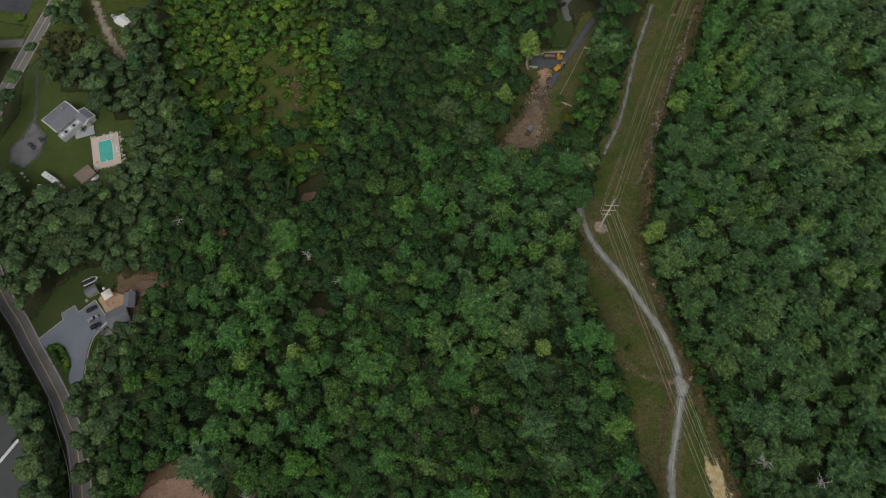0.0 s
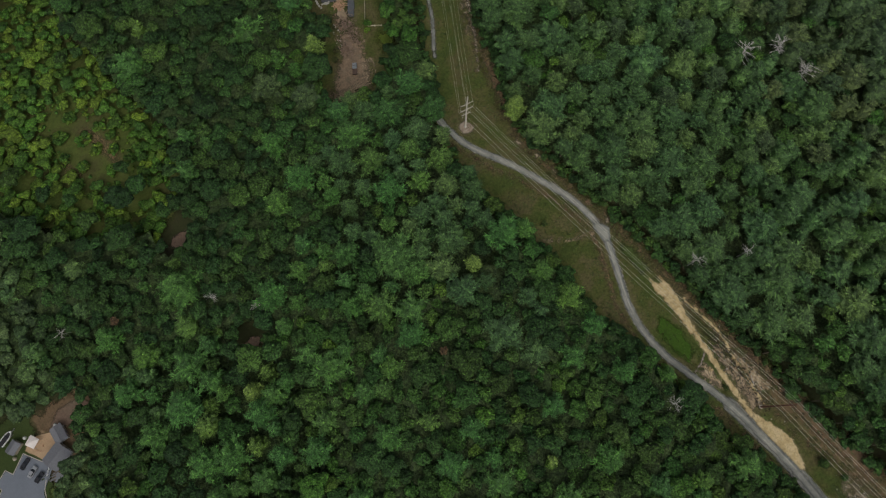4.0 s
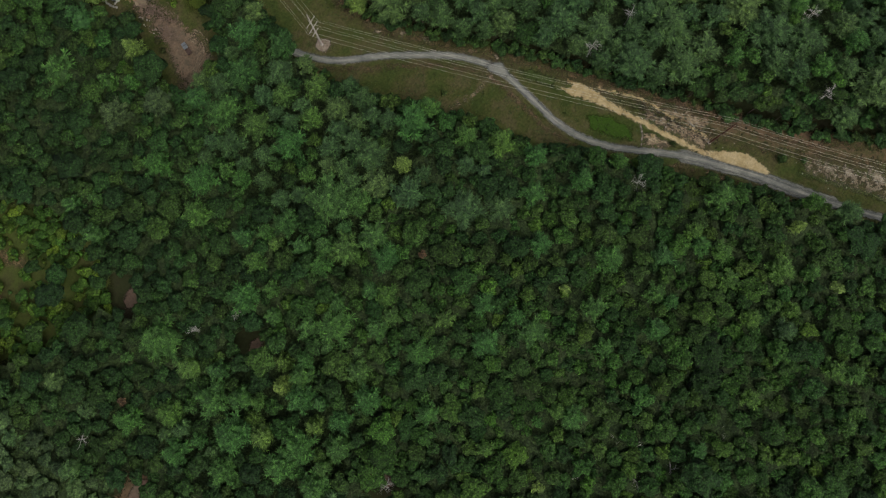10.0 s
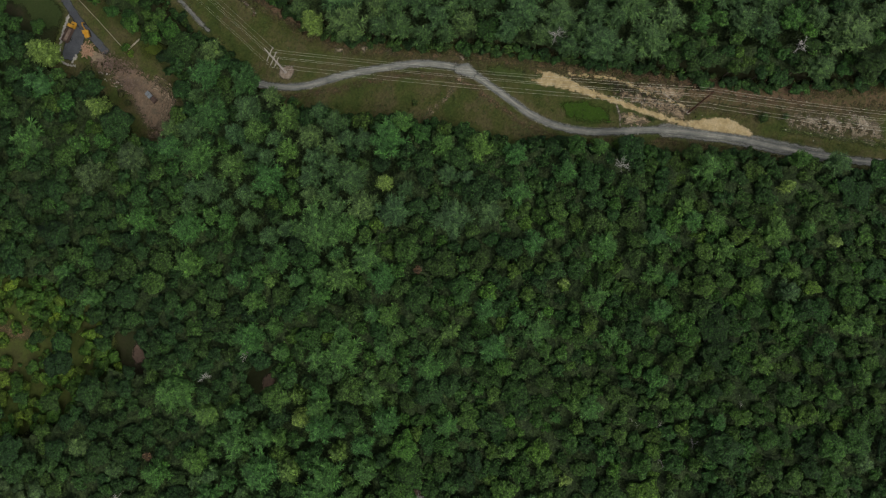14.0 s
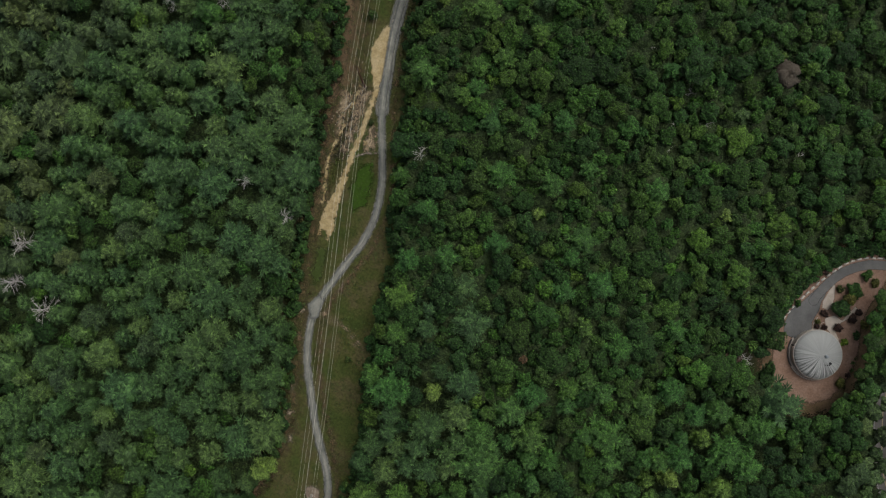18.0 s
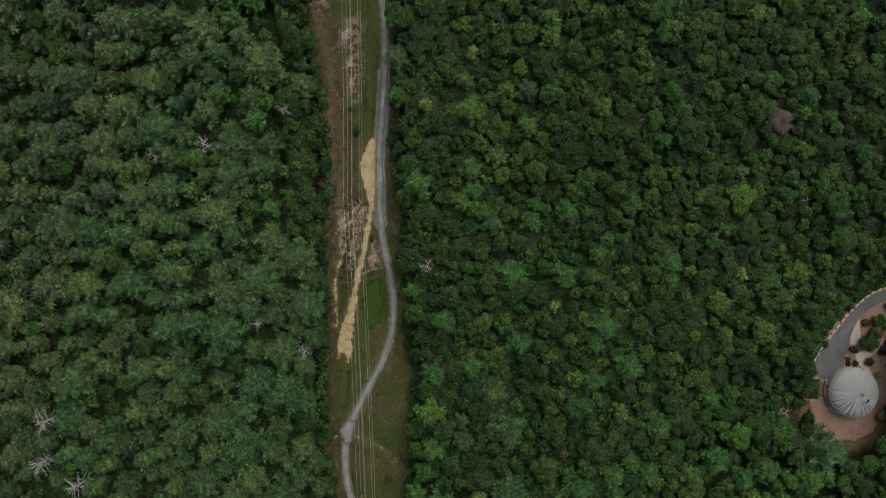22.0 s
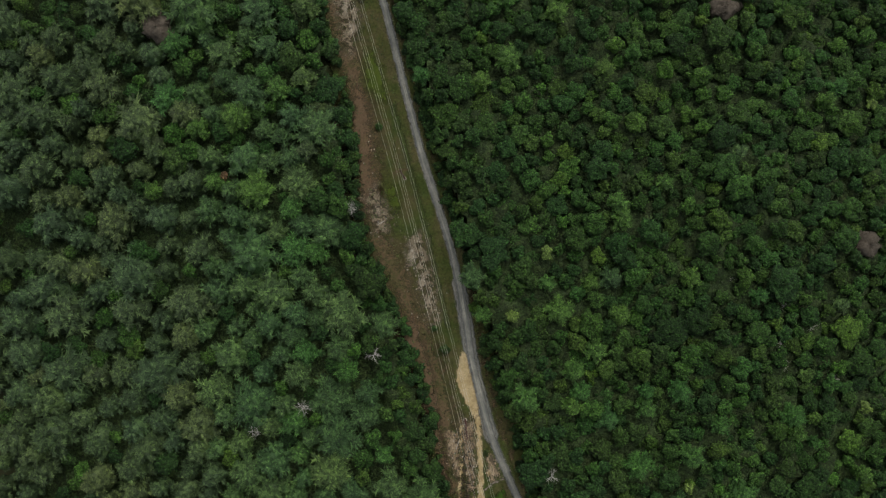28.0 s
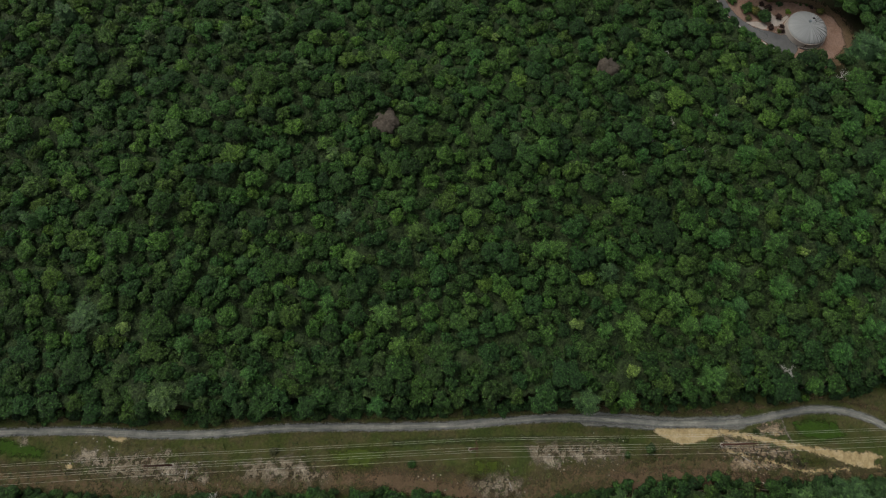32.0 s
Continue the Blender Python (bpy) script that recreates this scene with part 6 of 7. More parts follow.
BROWNROOF = plain("brown_shingle", (0.25, 0.19, 0.15), 0.9, 0, 0.2, 2.0, 0.03)
shed(-165.7, 147.3, 48, 7.4, 6.4, 2.3, BROWNROOF, "garden shed with a tan-brown shingle roof")
shed(-149.7, 90.6, 35, 4.6, 3.6, 2.2, SHINGLE, "small shed with a dark grey roof by cars")
shed(-166.6, 238.3, -35, 7.4, 6.2, 2.4, WHITE, "small outbuilding with a white metal roof")
shed(43.0, 229.5, 20, 5.0, 4.0, 2.4, SHINGLE, "grey shed half hidden under trees")
for k, (u, w) in enumerate(((-162.4, 145.6), (-161.2, 147.0), (-163.4, 143.8))):
    ob = new("tarpaulin", poly_mesh("tarpaulin", *loft([np.array([(math.cos(a) * q * (1.3 + 0.3 * math.sin(3 * a)), math.sin(a) * q, z) for a in np.arange(10) / 10 * 6.283]) for q, z in ((1.1, 0.0), (1.0, 0.5), (0.6, 0.9), (0.2, 1.0))]), PALEROOF if k else WHITE))
    tagged(at(ob, u, w, k * 50), "pale sheet thrown over a heap beside a shed", "tarpaulin")

ob = new("camper_trailer")
piece("body", loft([np.array([(-3.6, s * 1.15, z) for s, z in ((-1, 0.6), (-1, 2.7), (-0.8, 2.9), (0.8, 2.9), (1, 2.7), (1, 0.6))]), np.array([(2.6, s * 1.15, z) for s, z in ((-1, 0.6), (-1, 2.7), (-0.8, 2.9), (0.8, 2.9), (1, 2.7), (1, 0.6))]), np.array([(3.3, s * 1.1, z) for s, z in ((-1, 0.6), (-1, 2.0), (-0.8, 2.2), (0.8, 2.2), (1, 2.0), (1, 0.6))])]), WHITE, ob)
piece("roof_vent", slab(-1.0, -0.4, -0.3, 0.3, 2.88, 3.05, 0.03), PALEROOF, ob)
piece("air_conditioner", slab(0.6, 1.5, -0.4, 0.4, 2.88, 3.15, 0.05), PALEROOF, ob)
piece("hitch", slab(3.2, 4.6, -0.08, 0.08, 0.5, 0.62), DARKMETAL, ob)
for s in (-1, 1):
    piece("window", slab(-1.5, 0.5, s * 1.15 - 0.03, s * 1.15 + 0.03, 1.5, 2.2), GLASSDARK, ob)
    wheel(ob, -0.3, s * 1.1, 0.36, 0.22)
tagged(at(ob, -180.8, 144.9, -32), "long white camper trailer parked on a lawn", "trailer").scale = (1.25, 1.15, 1.1)
for k, (x, y, r) in enumerate(((-186.5, 141.9, 0.9), (-176.4, 142.2, 0.8), (-174.8, 141.4, 0.7), (-196.5, 148.4, 0.7), (-194.6, 146.6, 0.6), (-192.6, 144.6, 0.6), (-133.6, 91.2, 0.7), (-131.9, 90.8, 0.5), (-151.6, 86.8, 0.8), (-145.7, 92.4, 0.7), (-134.2, 72.6, 0.6))):
    ob = new("covered_heap", poly_mesh("covered_heap", *loft([disc_ring(r * q, z * r, 12) for q, z in ((1, 0), (0.95, 0.6), (0.7, 1.0), (0.3, 1.15))]), (WHITE, PALEROOF, TIMBER)[k % 3]))
    tagged(at(ob, x, y, k * 40), "pale covered garden heap on grass", "heap")


def boat(x, y, turn, length, label, cover_material, lift=0.5):
    ob = new("boat")
    sec = ((-0.5, 0.9), (-0.2, 1.0), (0.15, 0.95), (0.38, 0.6), (0.5, 0.05))
    piece("hull", loft([np.array([(length * u, -w, 0.9), (length * u, -w * 0.8, 0.2), (length * u, 0, 0), (length * u, w * 0.8, 0.2), (length * u, w, 0.9)]) for u, w in sec]), WHITE, ob)
    piece("cockpit", loft([np.array([(length * u, -w * 0.72, z), (length * u, w * 0.72, z), (length * u, w * 0.6, z + 0.05), (length * u, -w * 0.6, z + 0.05)]) for (u, w), z in zip(sec[:4], (0.9, 0.9, 0.92, 0.92))]), cover_material, ob, "dark open cockpit")
    piece("windscreen", slab(length * 0.1, length * 0.14, -0.7, 0.7, 0.9, 1.35), GLASSDARK, ob)
    piece("outboard_motor", slab(-length / 2 - 0.5, -length / 2 - 0.05, -0.25, 0.25, 0.4, 1.5, 0.06), DARKMETAL, ob)
    frame_ = piece("trailer_frame", merged(slab(-length / 2, length * 0.4, -0.8, -0.7, -0.12, 0.0), slab(-length / 2, length * 0.4, 0.7, 0.8, -0.12, 0.0), slab(length * 0.4, length * 0.7, -0.06, 0.06, -0.12, 0.0), slab(-1.0, -0.8, -0.8, 0.8, -0.12, 0.0)), CHROME, ob)
    for s in (-1, 1):
        a = [np.array([(-0.9 + q * math.cos(u), s * 1.05 + yy, -0.17 + q * math.sin(u)) for u in np.arange(12) / 12 * 6.283]) for q, yy in ((0.26, -0.1), (0.32, -0.06), (0.32, 0.06), (0.26, 0.1))]
        piece("wheel", loft(a), RUBBER, frame_)
    return tagged(at(ob, x, y, turn, lift), label, "boat")


boat(-151.7, 95.5, 30, 6.4, "white motorboat with dark cockpit on a trailer", DARKMETAL).scale = (1.0, 1.35, 1.0)
boat(-172.9, 241.8, 140, 5.0, "small white boat on a trailer by a shed", PALEROOF)
boat(-171.0, 238.6, 140, 4.6, "small white boat beside another boat", PALEROOF)

# ---- second house ----
patch("driveway", [(-168, 69.6), (-159.7, 78.2), (-161.2, 80.9), (-156.3, 84.5), (-154.1, 81.6), (-148.2, 87.1), (-142.2, 80.1), (-139.8, 76.4), (-143.3, 72.3), (-145.7, 70), (-146.1, 65.8), (-146.1, 60.6), (-145.5, 54), (-149, 48), (-151.5, 53), (-152.2, 58.5), (-154, 63), (-156.5, 66.5), (-160, 67.8), (-164, 65.5)], BLUEPAVING, 0.09, 0.6, "blue-grey asphalt driveway with pale edging", "driveway")
edging = tagged(new("driveway_edging"), "pale stone edging along the driveway", "edging")
ep = [(-168, 69.6), (-159.7, 78.2), (-161.2, 80.9), (-156.3, 84.5), (-154.1, 81.6), (-148.2, 87.1), (-142.2, 80.1)]
ep2 = [(-143.6, 73.5), (-145.3, 70.2), (-145.8, 65.8), (-145.8, 60.6), (-145.2, 55)]
for a, b in list(zip(ep[:-1], ep[1:])) + list(zip(ep2[:-1], ep2[1:])):
    n = max(1, round(math.dist(a, b) / 1.4))
    for k in range(n):
        q = (np.array(a) * (n - k - 0.5) + np.array(b) * (k + 0.5)) / n
        ob = piece("edging_stone", slab(-0.68, 0.68, -0.13, 0.13, -0.1, 0.22, 0.02), CONCRETE, edging)
        ob.matrix_basis = Matrix.Translation((*q, height(*q))) @ Matrix.Rotation(math.atan2(b[1] - a[1], b[0] - a[0]), 4, "Z")
patch("lawn", [(-144.5, 70.1), (-141.8, 70.6), (-139.5, 67.8), (-140.0, 60.6), (-144.6, 54), (-145, 62)], LAWN, 0.08, 0.7, "green lawn strip below the parked cars", "lawn")
patch("patio", [(-147.6, 87.6), (-144.9, 84.5), (-142.4, 81.0), (-137, 83.2), (-134.6, 84), (-135.0, 89.4), (-141.5, 91.2), (-145.3, 90.2)], TANPATIO, 0.1, 0.6, "tan paved patio behind a house", "patio")
house("house", -135.4, 79.0, 28, 7.4, 6.6, 3.0, 1.1, SHINGLE, "slate-grey roofed house half under the trees by a patio", chimney=False, trim=SHINGLE)
house("house_wing", -132.2, 86.6, 97, 5.6, 3.6, 2.8, 0.8, SHINGLE, "slate-grey roofed wing beside a tan patio", chimney=False, trim=SHINGLE)
patch("paved_walk", [(-144, 73), (-140.0, 75.4), (-136.5, 72.2), (-139.5, 69.8)], PAVING, 0.09, 0.6, "grey paved walk between house and cars", "path")
rail = tagged(new("porch_railing"), "white painted porch railing at the head of a driveway", "railing")
for k in range(7):
    o = piece("post", slab(-0.06, 0.06, -0.06, 0.06, -0.2, 1.0, 0.01), WHITE, rail)
    o.matrix_basis = Matrix.Translation((-142.6 + 0.36 * k, 74.6 + 0.5 * k, height(-141.5, 76)))
for z in (0.35, 0.95):
    o = piece("rail", slab(0, 3.7, -0.09, 0.09, z, z + 0.1, 0.02), WHITE, rail)
    o.matrix_basis = Matrix.Translation((-142.6, 74.6, height(-141.5, 76))) @ Matrix.Rotation(math.atan2(0.5, 0.36), 4, "Z")
ob = new("canopy_tent")
piece("canopy", loft([np.array([(-2, -2, 2.3), (2, -2, 2.3), (2, 2, 2.3), (-2, 2, 2.3)]), np.array([(-2, -2, 2.45), (2, -2, 2.45), (2, 2, 2.45), (-2, 2, 2.45)]), np.array([(-.1, -.1, 3.2), (.1, -.1, 3.2), (.1, .1, 3.2), (-.1, .1, 3.2)])]), plain("white_canvas", (0.74, 0.68, 0.63), 0.9, 0, 0.05), ob)
for u in (-1.9, 1.9):
    for w in (-1.9, 1.9):
        piece("leg", slab(u - 0.04, u + 0.04, w - 0.04, w + 0.04, 0, 2.35), CHROME, ob)
tagged(at(ob, -142.4, 88.9, 38, 0.1), "white canvas canopy tent on a tan patio", "tent")
for k, (x, y) in enumerate(((-141.5, 84.5), (-142.8, 85.4), (-140.2, 86.0))):
    ob = new("patio_chair")
    piece("seat", slab(-0.3, 0.3, -0.3, 0.3, 0.38, 0.46, 0.02), CUTWOOD, ob)
    piece("backrest", slab(-0.33, -0.25, -0.3, 0.3, 0.46, 1.0, 0.02), CUTWOOD, ob)
    for u in (-0.25, 0.25):
        for w in (-0.25, 0.25):
            piece("leg", slab(u - 0.03, u + 0.03, w - 0.03, w + 0.03, 0, 0.38), CUTWOOD, ob)
    tagged(at(ob, x, y, k * 70, 0.12), "orange-brown wooden patio chair", "chair", "patio chairs")
patch("bare_yard", [(-137, 91), (-131, 97), (-121, 97), (-117, 92), (-123, 88), (-130, 88)], DIRT, 0.07, 0.8, "bare reddish soil under trees", "soil")
for k, (x, y) in enumerate(((-161.6, 66.0), (-160, 66.6), (-158.4, 66.3), (-156.8, 65.0), (-155.4, 63.2), (-154.2, 61.2), (-153.3, 59.2), (-152.8, 57.2))):
    shrub(x, y, 1.5, 1.5, MARSH, "light green bush in a curved hedge by the driveway", 1100 + k, "hedge_bush")
for k, (x, y) in enumerate(((-159.5, 63.0), (-157, 60))):
    shrub(x, y, 2.2, 2.2, OAK, "dark green bush behind a curved hedge", 1110 + k)
shrub(-222, 241, 2.6, 1.8, MARSH, "rounded light green bush on a lawn", 962)
post = new("utility_pole")
piece("shaft", barrel(0.17, 0.12, -0.5, 9.5, 10), TIMBER, post)
piece("crossarm", slab(-1.1, 1.1, -0.07, 0.07, 8.8, 8.95), TIMBER, post)
piece("lamp_arm", slab(-0.05, 2.0, -0.05, 0.05, 8.2, 8.3), CHROME, post)
tagged(at(post, -181.6, 71.8, 45), "plain wooden roadside utility pole", "utility pole")

shore = np.c_[rr.uniform(-172, -132, 1500), rr.uniform(-30, 62, 1500)]
bank = np.minimum(off_line(HIGHWAY, shore) - 5.6, -inside(LAKE, shore) - 0.6)
shore = shore[(bank > 0) & (inside(DRIVE_YARD, shore) < -3) & (shore[:, 0] < np.interp(shore[:, 1], [-30, 8, 30, 44, 52, 62], [-133, -137, -145, -154, -160, -166]))]
rows = [(rr.integers(0, 6), x, y, rr.uniform(0, 6.28), rr.uniform(0.8, 1.7), rr.uniform(0.5, 1.1), rr.random()) for x, y in shore[:150]]
verge_line = curve_points(HIGHWAY[8:18], 0.8)
away = np.gradient(verge_line, axis=0)
away = np.c_[away[:, 1], -away[:, 0]] / np.linalg.norm(away, axis=1, keepdims=True)
side_rows = []
for p, a in zip(verge_line, away):
    q = p + a * rr.uniform(6.2, 10.5)
    if inside(LAKE, q[None])[0] < -0.8:
        side_rows.append((rr.integers(0, 6), q[0], q[1], rr.uniform(0, 6.28), rr.uniform(0.9, 1.7), rr.uniform(0.6, 1.5), rr.random()))
planted("roadside_shrubs", SHRUBS, side_rows, HAZEOAK, "grey-green bushes beside the two-lane road", "shrubs")
planted("shore_shrubs", SHRUBS, rows, OAK, "dense dark green shrubs between road and lake", "shrubs")

DARKASPHALT = earth("dark_blue_asphalt", [(0.3, (0.070, 0.076, 0.084)), (0.6, (0.10, 0.108, 0.118)), (0.8, (0.085, 0.088, 0.09))], 0.3, 2.4, 0.4, 0.9, ragged=(0.6, 0.9), bump=0.02)
YARDSOIL = earth("grey_brown_churned_soil", [(0.3, (0.109, 0.086, 0.057)), (0.45, (0.186, 0.140, 0.094)), (0.55, (0.243, 0.171, 0.112)), (0.65, (0.141, 0.117, 0.078)), (0.78, (0.320, 0.248, 0.165))], 0.22, 1.3, 0.8, ragged=(3.5, 7.0))
# ---- marsh and small bare places ----
patch("marsh", MARSH_AREA, FEN, 0.05, 2.0, "wet ground with yellow-green marsh plants", "marsh")
for k, (x, y, r) in enumerate(BARE_SPOTS):
    patch("bare_patch", [(x + r * math.cos(a) * 1.3, y + r * math.sin(a) * 0.8) for a in np.arange(8) / 8 * 6.283], DIRT, 0.07, 0.8, "reddish bare soil under the trees", "soil")
track("dirt_trail", TRAIL, 2.9, STONY2, 0.08, 0.7, "pale dirt trail through the trees", "trail")

scrub_rows = []
nq = np.c_[rr.uniform(-210, -170, 2600), rr.uniform(208, 234, 2600)]
nd = inside(SCRUB_YARD, nq)
clear = np.minimum(off_line(HIGHWAY, nq) - 6.0, off_line(TRAIL, nq) - 2.6)
clear = np.minimum(clear, np.hypot(nq[:, 0] + 166.5, nq[:, 1] - 238.5) - 7.0)
nq = nq[(nd > -2) & (clear > 0) & (nq[:, 0] > -208)]
for x, y in nq[:150]:
    scrub_rows.append((rr.integers(0, 6), x, y, rr.uniform(0, 6.28), rr.uniform(0.5, 1.3), rr.uniform(0.25, 0.8), rr.random()))
planted("roadside_shrubs", SHRUBS, scrub_rows, OLIVE, "low olive scrub between road and trail", "shrubs")

fen_rows = []
CLUMPS = [(-80, 201, 3.2), (-77, 194, 2.6), (-72, 203, 2.2), (-85, 189, 2.4), (-70, 190, 2.0), (-89, 207, 3.0), (-82, 214, 2.6), (-74, 181, 2.6), (-68, 198, 2.2), (-91, 196, 2.0)]
fq = np.c_[rr.uniform(-104, -58, 2600), rr.uniform(160, 228, 2600)]
fd = inside(FEN_AREA, fq)
for (x, y), q in zip(fq, fd):
    near = max(r - math.hypot(x - a, y - b) for a, b, r in CLUMPS)
    if -1 < q and (near > 0 or rr.random() < 0.30 - 0.045 * q):
        size = rr.uniform(0.45, 0.95) if near > 0 else rr.uniform(0.2, 0.75)
        fen_rows.append((rr.integers(0, 6), x, y, rr.uniform(0, 6.28), size, size * rr.uniform(0.5, 0.9), rr.random()))
patch("brown_sedge", [(-84, 208), (-77, 209), (-71, 200), (-67, 190), (-70, 179), (-74, 176), (-75, 186), (-79, 197)], TANLITTER, 0.08, 2.5, "brown dying sedge across the wet clearing", "grass")
patch("brown_sedge", [(-97, 196), (-92, 199), (-88, 192), (-84, 183), (-89, 183)], TANLITTER, 0.08, 2.0, "brown dying sedge across the wet clearing", "grass")
planted("fen_shrubs", SHRUBS, fen_rows, MARSH, "scattered yellow-green shrubs in wet grass", "shrubs")

# ---- yard with machines ----
cover("yard_grass", lambda q: inside(WORK_YARD, q) + 6.0, box_of(WORK_YARD, 9), SCRUB, 0.06, 1.0, "rough grass round a work yard", "grass")
patch("work_yard_soil", [(50, 198), (46, 190), (50, 180), (48, 168), (43, 157), (31, 156), (22, 153), (26, 167), (36, 178), (41, 190), (42, 200)], YARDSOIL, 0.09, 0.8, "churned grey-brown soil of a work yard", "soil")
patch("sandy_spot", [(47, 201), (50, 200), (49.5, 194), (46, 193), (45, 198)], RUT, 0.115, 0.6, "sandy ground below a log pile", "soil")
RINGS = [[(39.5 + r0 * math.cos(a), 168.5 + 1.1 * r0 * math.sin(a)) for a in np.linspace(0.55 - 0.03 * r0, -1.45, 8)] + [(33 - 0.3 * r0, 164.5 - 0.75 * r0), (25.5, 161.8 - 0.62 * r0)] for r0 in (4.2, 5.3, 6.5, 7.8, 9.0)]
cover("wheel_ruts", lambda q: 0.42 - np.min([off_line(p, q) for p in RINGS], axis=0), (22, 152, 52, 182), RUT, 0.125, 0.4, "pale circling wheel ruts in the soil", "ruts", 0.8)
track("yard_drive", [(80, 243), (74, 234), (70, 228), (65.5, 220), (59, 210.5), (54.5, 202), (51, 195)], 1.9, DARKASPHALT, 0.12, 0.6, "dark grey asphalt drive into the yard", "driveway")
patch("yard_pad", [(41, 211.5), (42, 206.5), (49, 204), (57, 206), (60, 213), (50, 213)], DARKASPHALT, 0.11, 0.6, "dark grey asphalt pad in the yard", "driveway")


def dump_truck(x, y, turn):
    ob = new("dump_truck")
    piece("chassis", slab(-4.3, 4.0, -0.5, 0.5, 0.7, 1.0, 0.03), DARKMETAL, ob)
    cab = piece("cab", loft([np.array([(2.0, -1.15, z), (a, -1.15, z), (a, 1.15, z), (2.0, 1.15, z)]) for z, a in ((0.9, 3.6), (1.9, 3.6), (2.75, 3.2), (2.85, 3.0))]), YELLOW, ob)
    piece("windscreen", slab(3.3, 3.58, -0.95, 0.95, 1.95, 2.6), GLASSDARK, cab)
    piece("bonnet", slab(3.5, 4.7, -0.95, 0.95, 0.8, 1.75, 0.1), YELLOW, ob)
    bed = piece("bed", merged(slab(-4.4, 1.7, -1.2, 1.2, 1.1, 1.25), slab(-4.4, 1.7, -1.25, -1.12, 1.1, 2.4), slab(-4.4, 1.7, 1.12, 1.25, 1.1, 2.4), slab(1.6, 1.75, -1.12, 1.12, 1.1, 2.7)), RUSTBED, ob)
    piece("load", loft([np.array([(-4.2, -1.1, 1.3), (1.5, -1.1, 1.3), (1.5, 1.1, 1.3), (-4.2, 1.1, 1.3)]), np.array([(-3.4, -0.7, 1.9), (0.9, -0.7, 1.9), (0.9, 0.7, 1.9), (-3.4, 0.7, 1.9)])]), BRUSH, bed, "brown load of brush")
    piece("tailgate", slab(-4.5, -4.4, -1.12, 1.12, 1.2, 2.3), RUSTBED, ob)
    for s in (-1, 1):
        for u in (3.3, -1.9, -3.2):
            wheel(ob, u, s * 1.05, 0.5, 0.35)
        piece("headlight", slab(4.66, 4.73, s * 0.7 - 0.12, s * 0.7 + 0.12, 1.1, 1.3), WHITE, ob)
        piece("fender", slab(2.8, 3.9, s * 1.1 - 0.2, s * 1.1 + 0.2, 1.02, 1.12, 0.03), YELLOW, ob)
    return tagged(at(ob, x, y, turn, 0.12), "yellow-cabbed dump truck with a rusty bed", "dump truck")


def excavator(x, y, turn):
    ob = new("excavator")
    for s in (-1, 1):
        prof = [(-1.4, 0.1), (-1.6, 0.4), (-1.4, 0.75), (1.4, 0.75), (1.6, 0.4), (1.4, 0.1)]
        piece("track", loft([np.array([(u, s * 0.9 + w, z) for u, z in prof]) for w in (-0.25, 0.25)]), DARKMETAL, ob)
    piece("undercarriage", slab(-0.9, 0.9, -0.7, 0.7, 0.4, 0.8, 0.05), DARKMETAL, ob)
    body = piece("body", loft([np.array([(-1.6, -1.0, z), (1.1, -1.0, z), (1.1, 1.0, z), (-1.6, 1.0, z)]) * np.array((q, q, 1)) for z, q in ((0.85, 0.98), (0.95, 1.0), (1.7, 1.0), (1.8, 0.94))]), YELLOW, ob)
    cab = piece("cab", loft([np.array([(-0.3, 0.1, z), (1.15 - i, 0.1, z), (1.15 - i, 0.98, z), (-0.3, 0.98, z)]) for z, i in ((1.7, 0.0), (2.5, 0.12), (2.6, 0.2))]), YELLOW, ob)
    piece("windscreen", slab(0.98, 1.1, 0.2, 0.9, 1.85, 2.45), GLASSDARK, cab)
    piece("counterweight", slab(-1.9, -1.55, -0.95, 0.95, 0.9, 1.6, 0.1), YELLOW, ob)
    pts = [(0.9, 1.5), (2.4, 3.2), (3.9, 2.9)]
    for a, b, nm in zip(pts[:-1], pts[1:], ("boom", "boom")):
        d = unit(np.array([b[0] - a[0], b[1] - a[1]]))
        n = np.array((-d[1], d[0])) * 0.2
        piece(nm, loft([np.array([(a[0] + n[0], -0.35 + w, a[1] + n[1]), (b[0] + n[0], -0.35 + w, b[1] + n[1]), (b[0] - n[0], -0.35 + w, b[1] - n[1]), (a[0] - n[0], -0.35 + w, a[1] - n[1])]) for w in (0.0, 0.32)]), YELLOW, ob)
    piece("arm", loft([np.array([(3.7, -0.32 + w, 3.1), (4.1, -0.32 + w, 3.0), (4.75, -0.32 + w, 1.1), (4.5, -0.32 + w, 1.0)]) for w in (0.0, 0.26)]), YELLOW, ob)
    piece("bucket", loft([np.array([(4.3, -0.6 + w, 1.1), (4.9, -0.6 + w, 1.0), (4.95, -0.6 + w, 0.4), (4.4, -0.6 + w, 0.15), (4.1, -0.6 + w, 0.5)]) for w in (0.0, 0.85)]), DARKMETAL, ob)
    return tagged(at(ob, x, y, turn, 0.12), "small yellow excavator with its boom stretched out", "excavator")


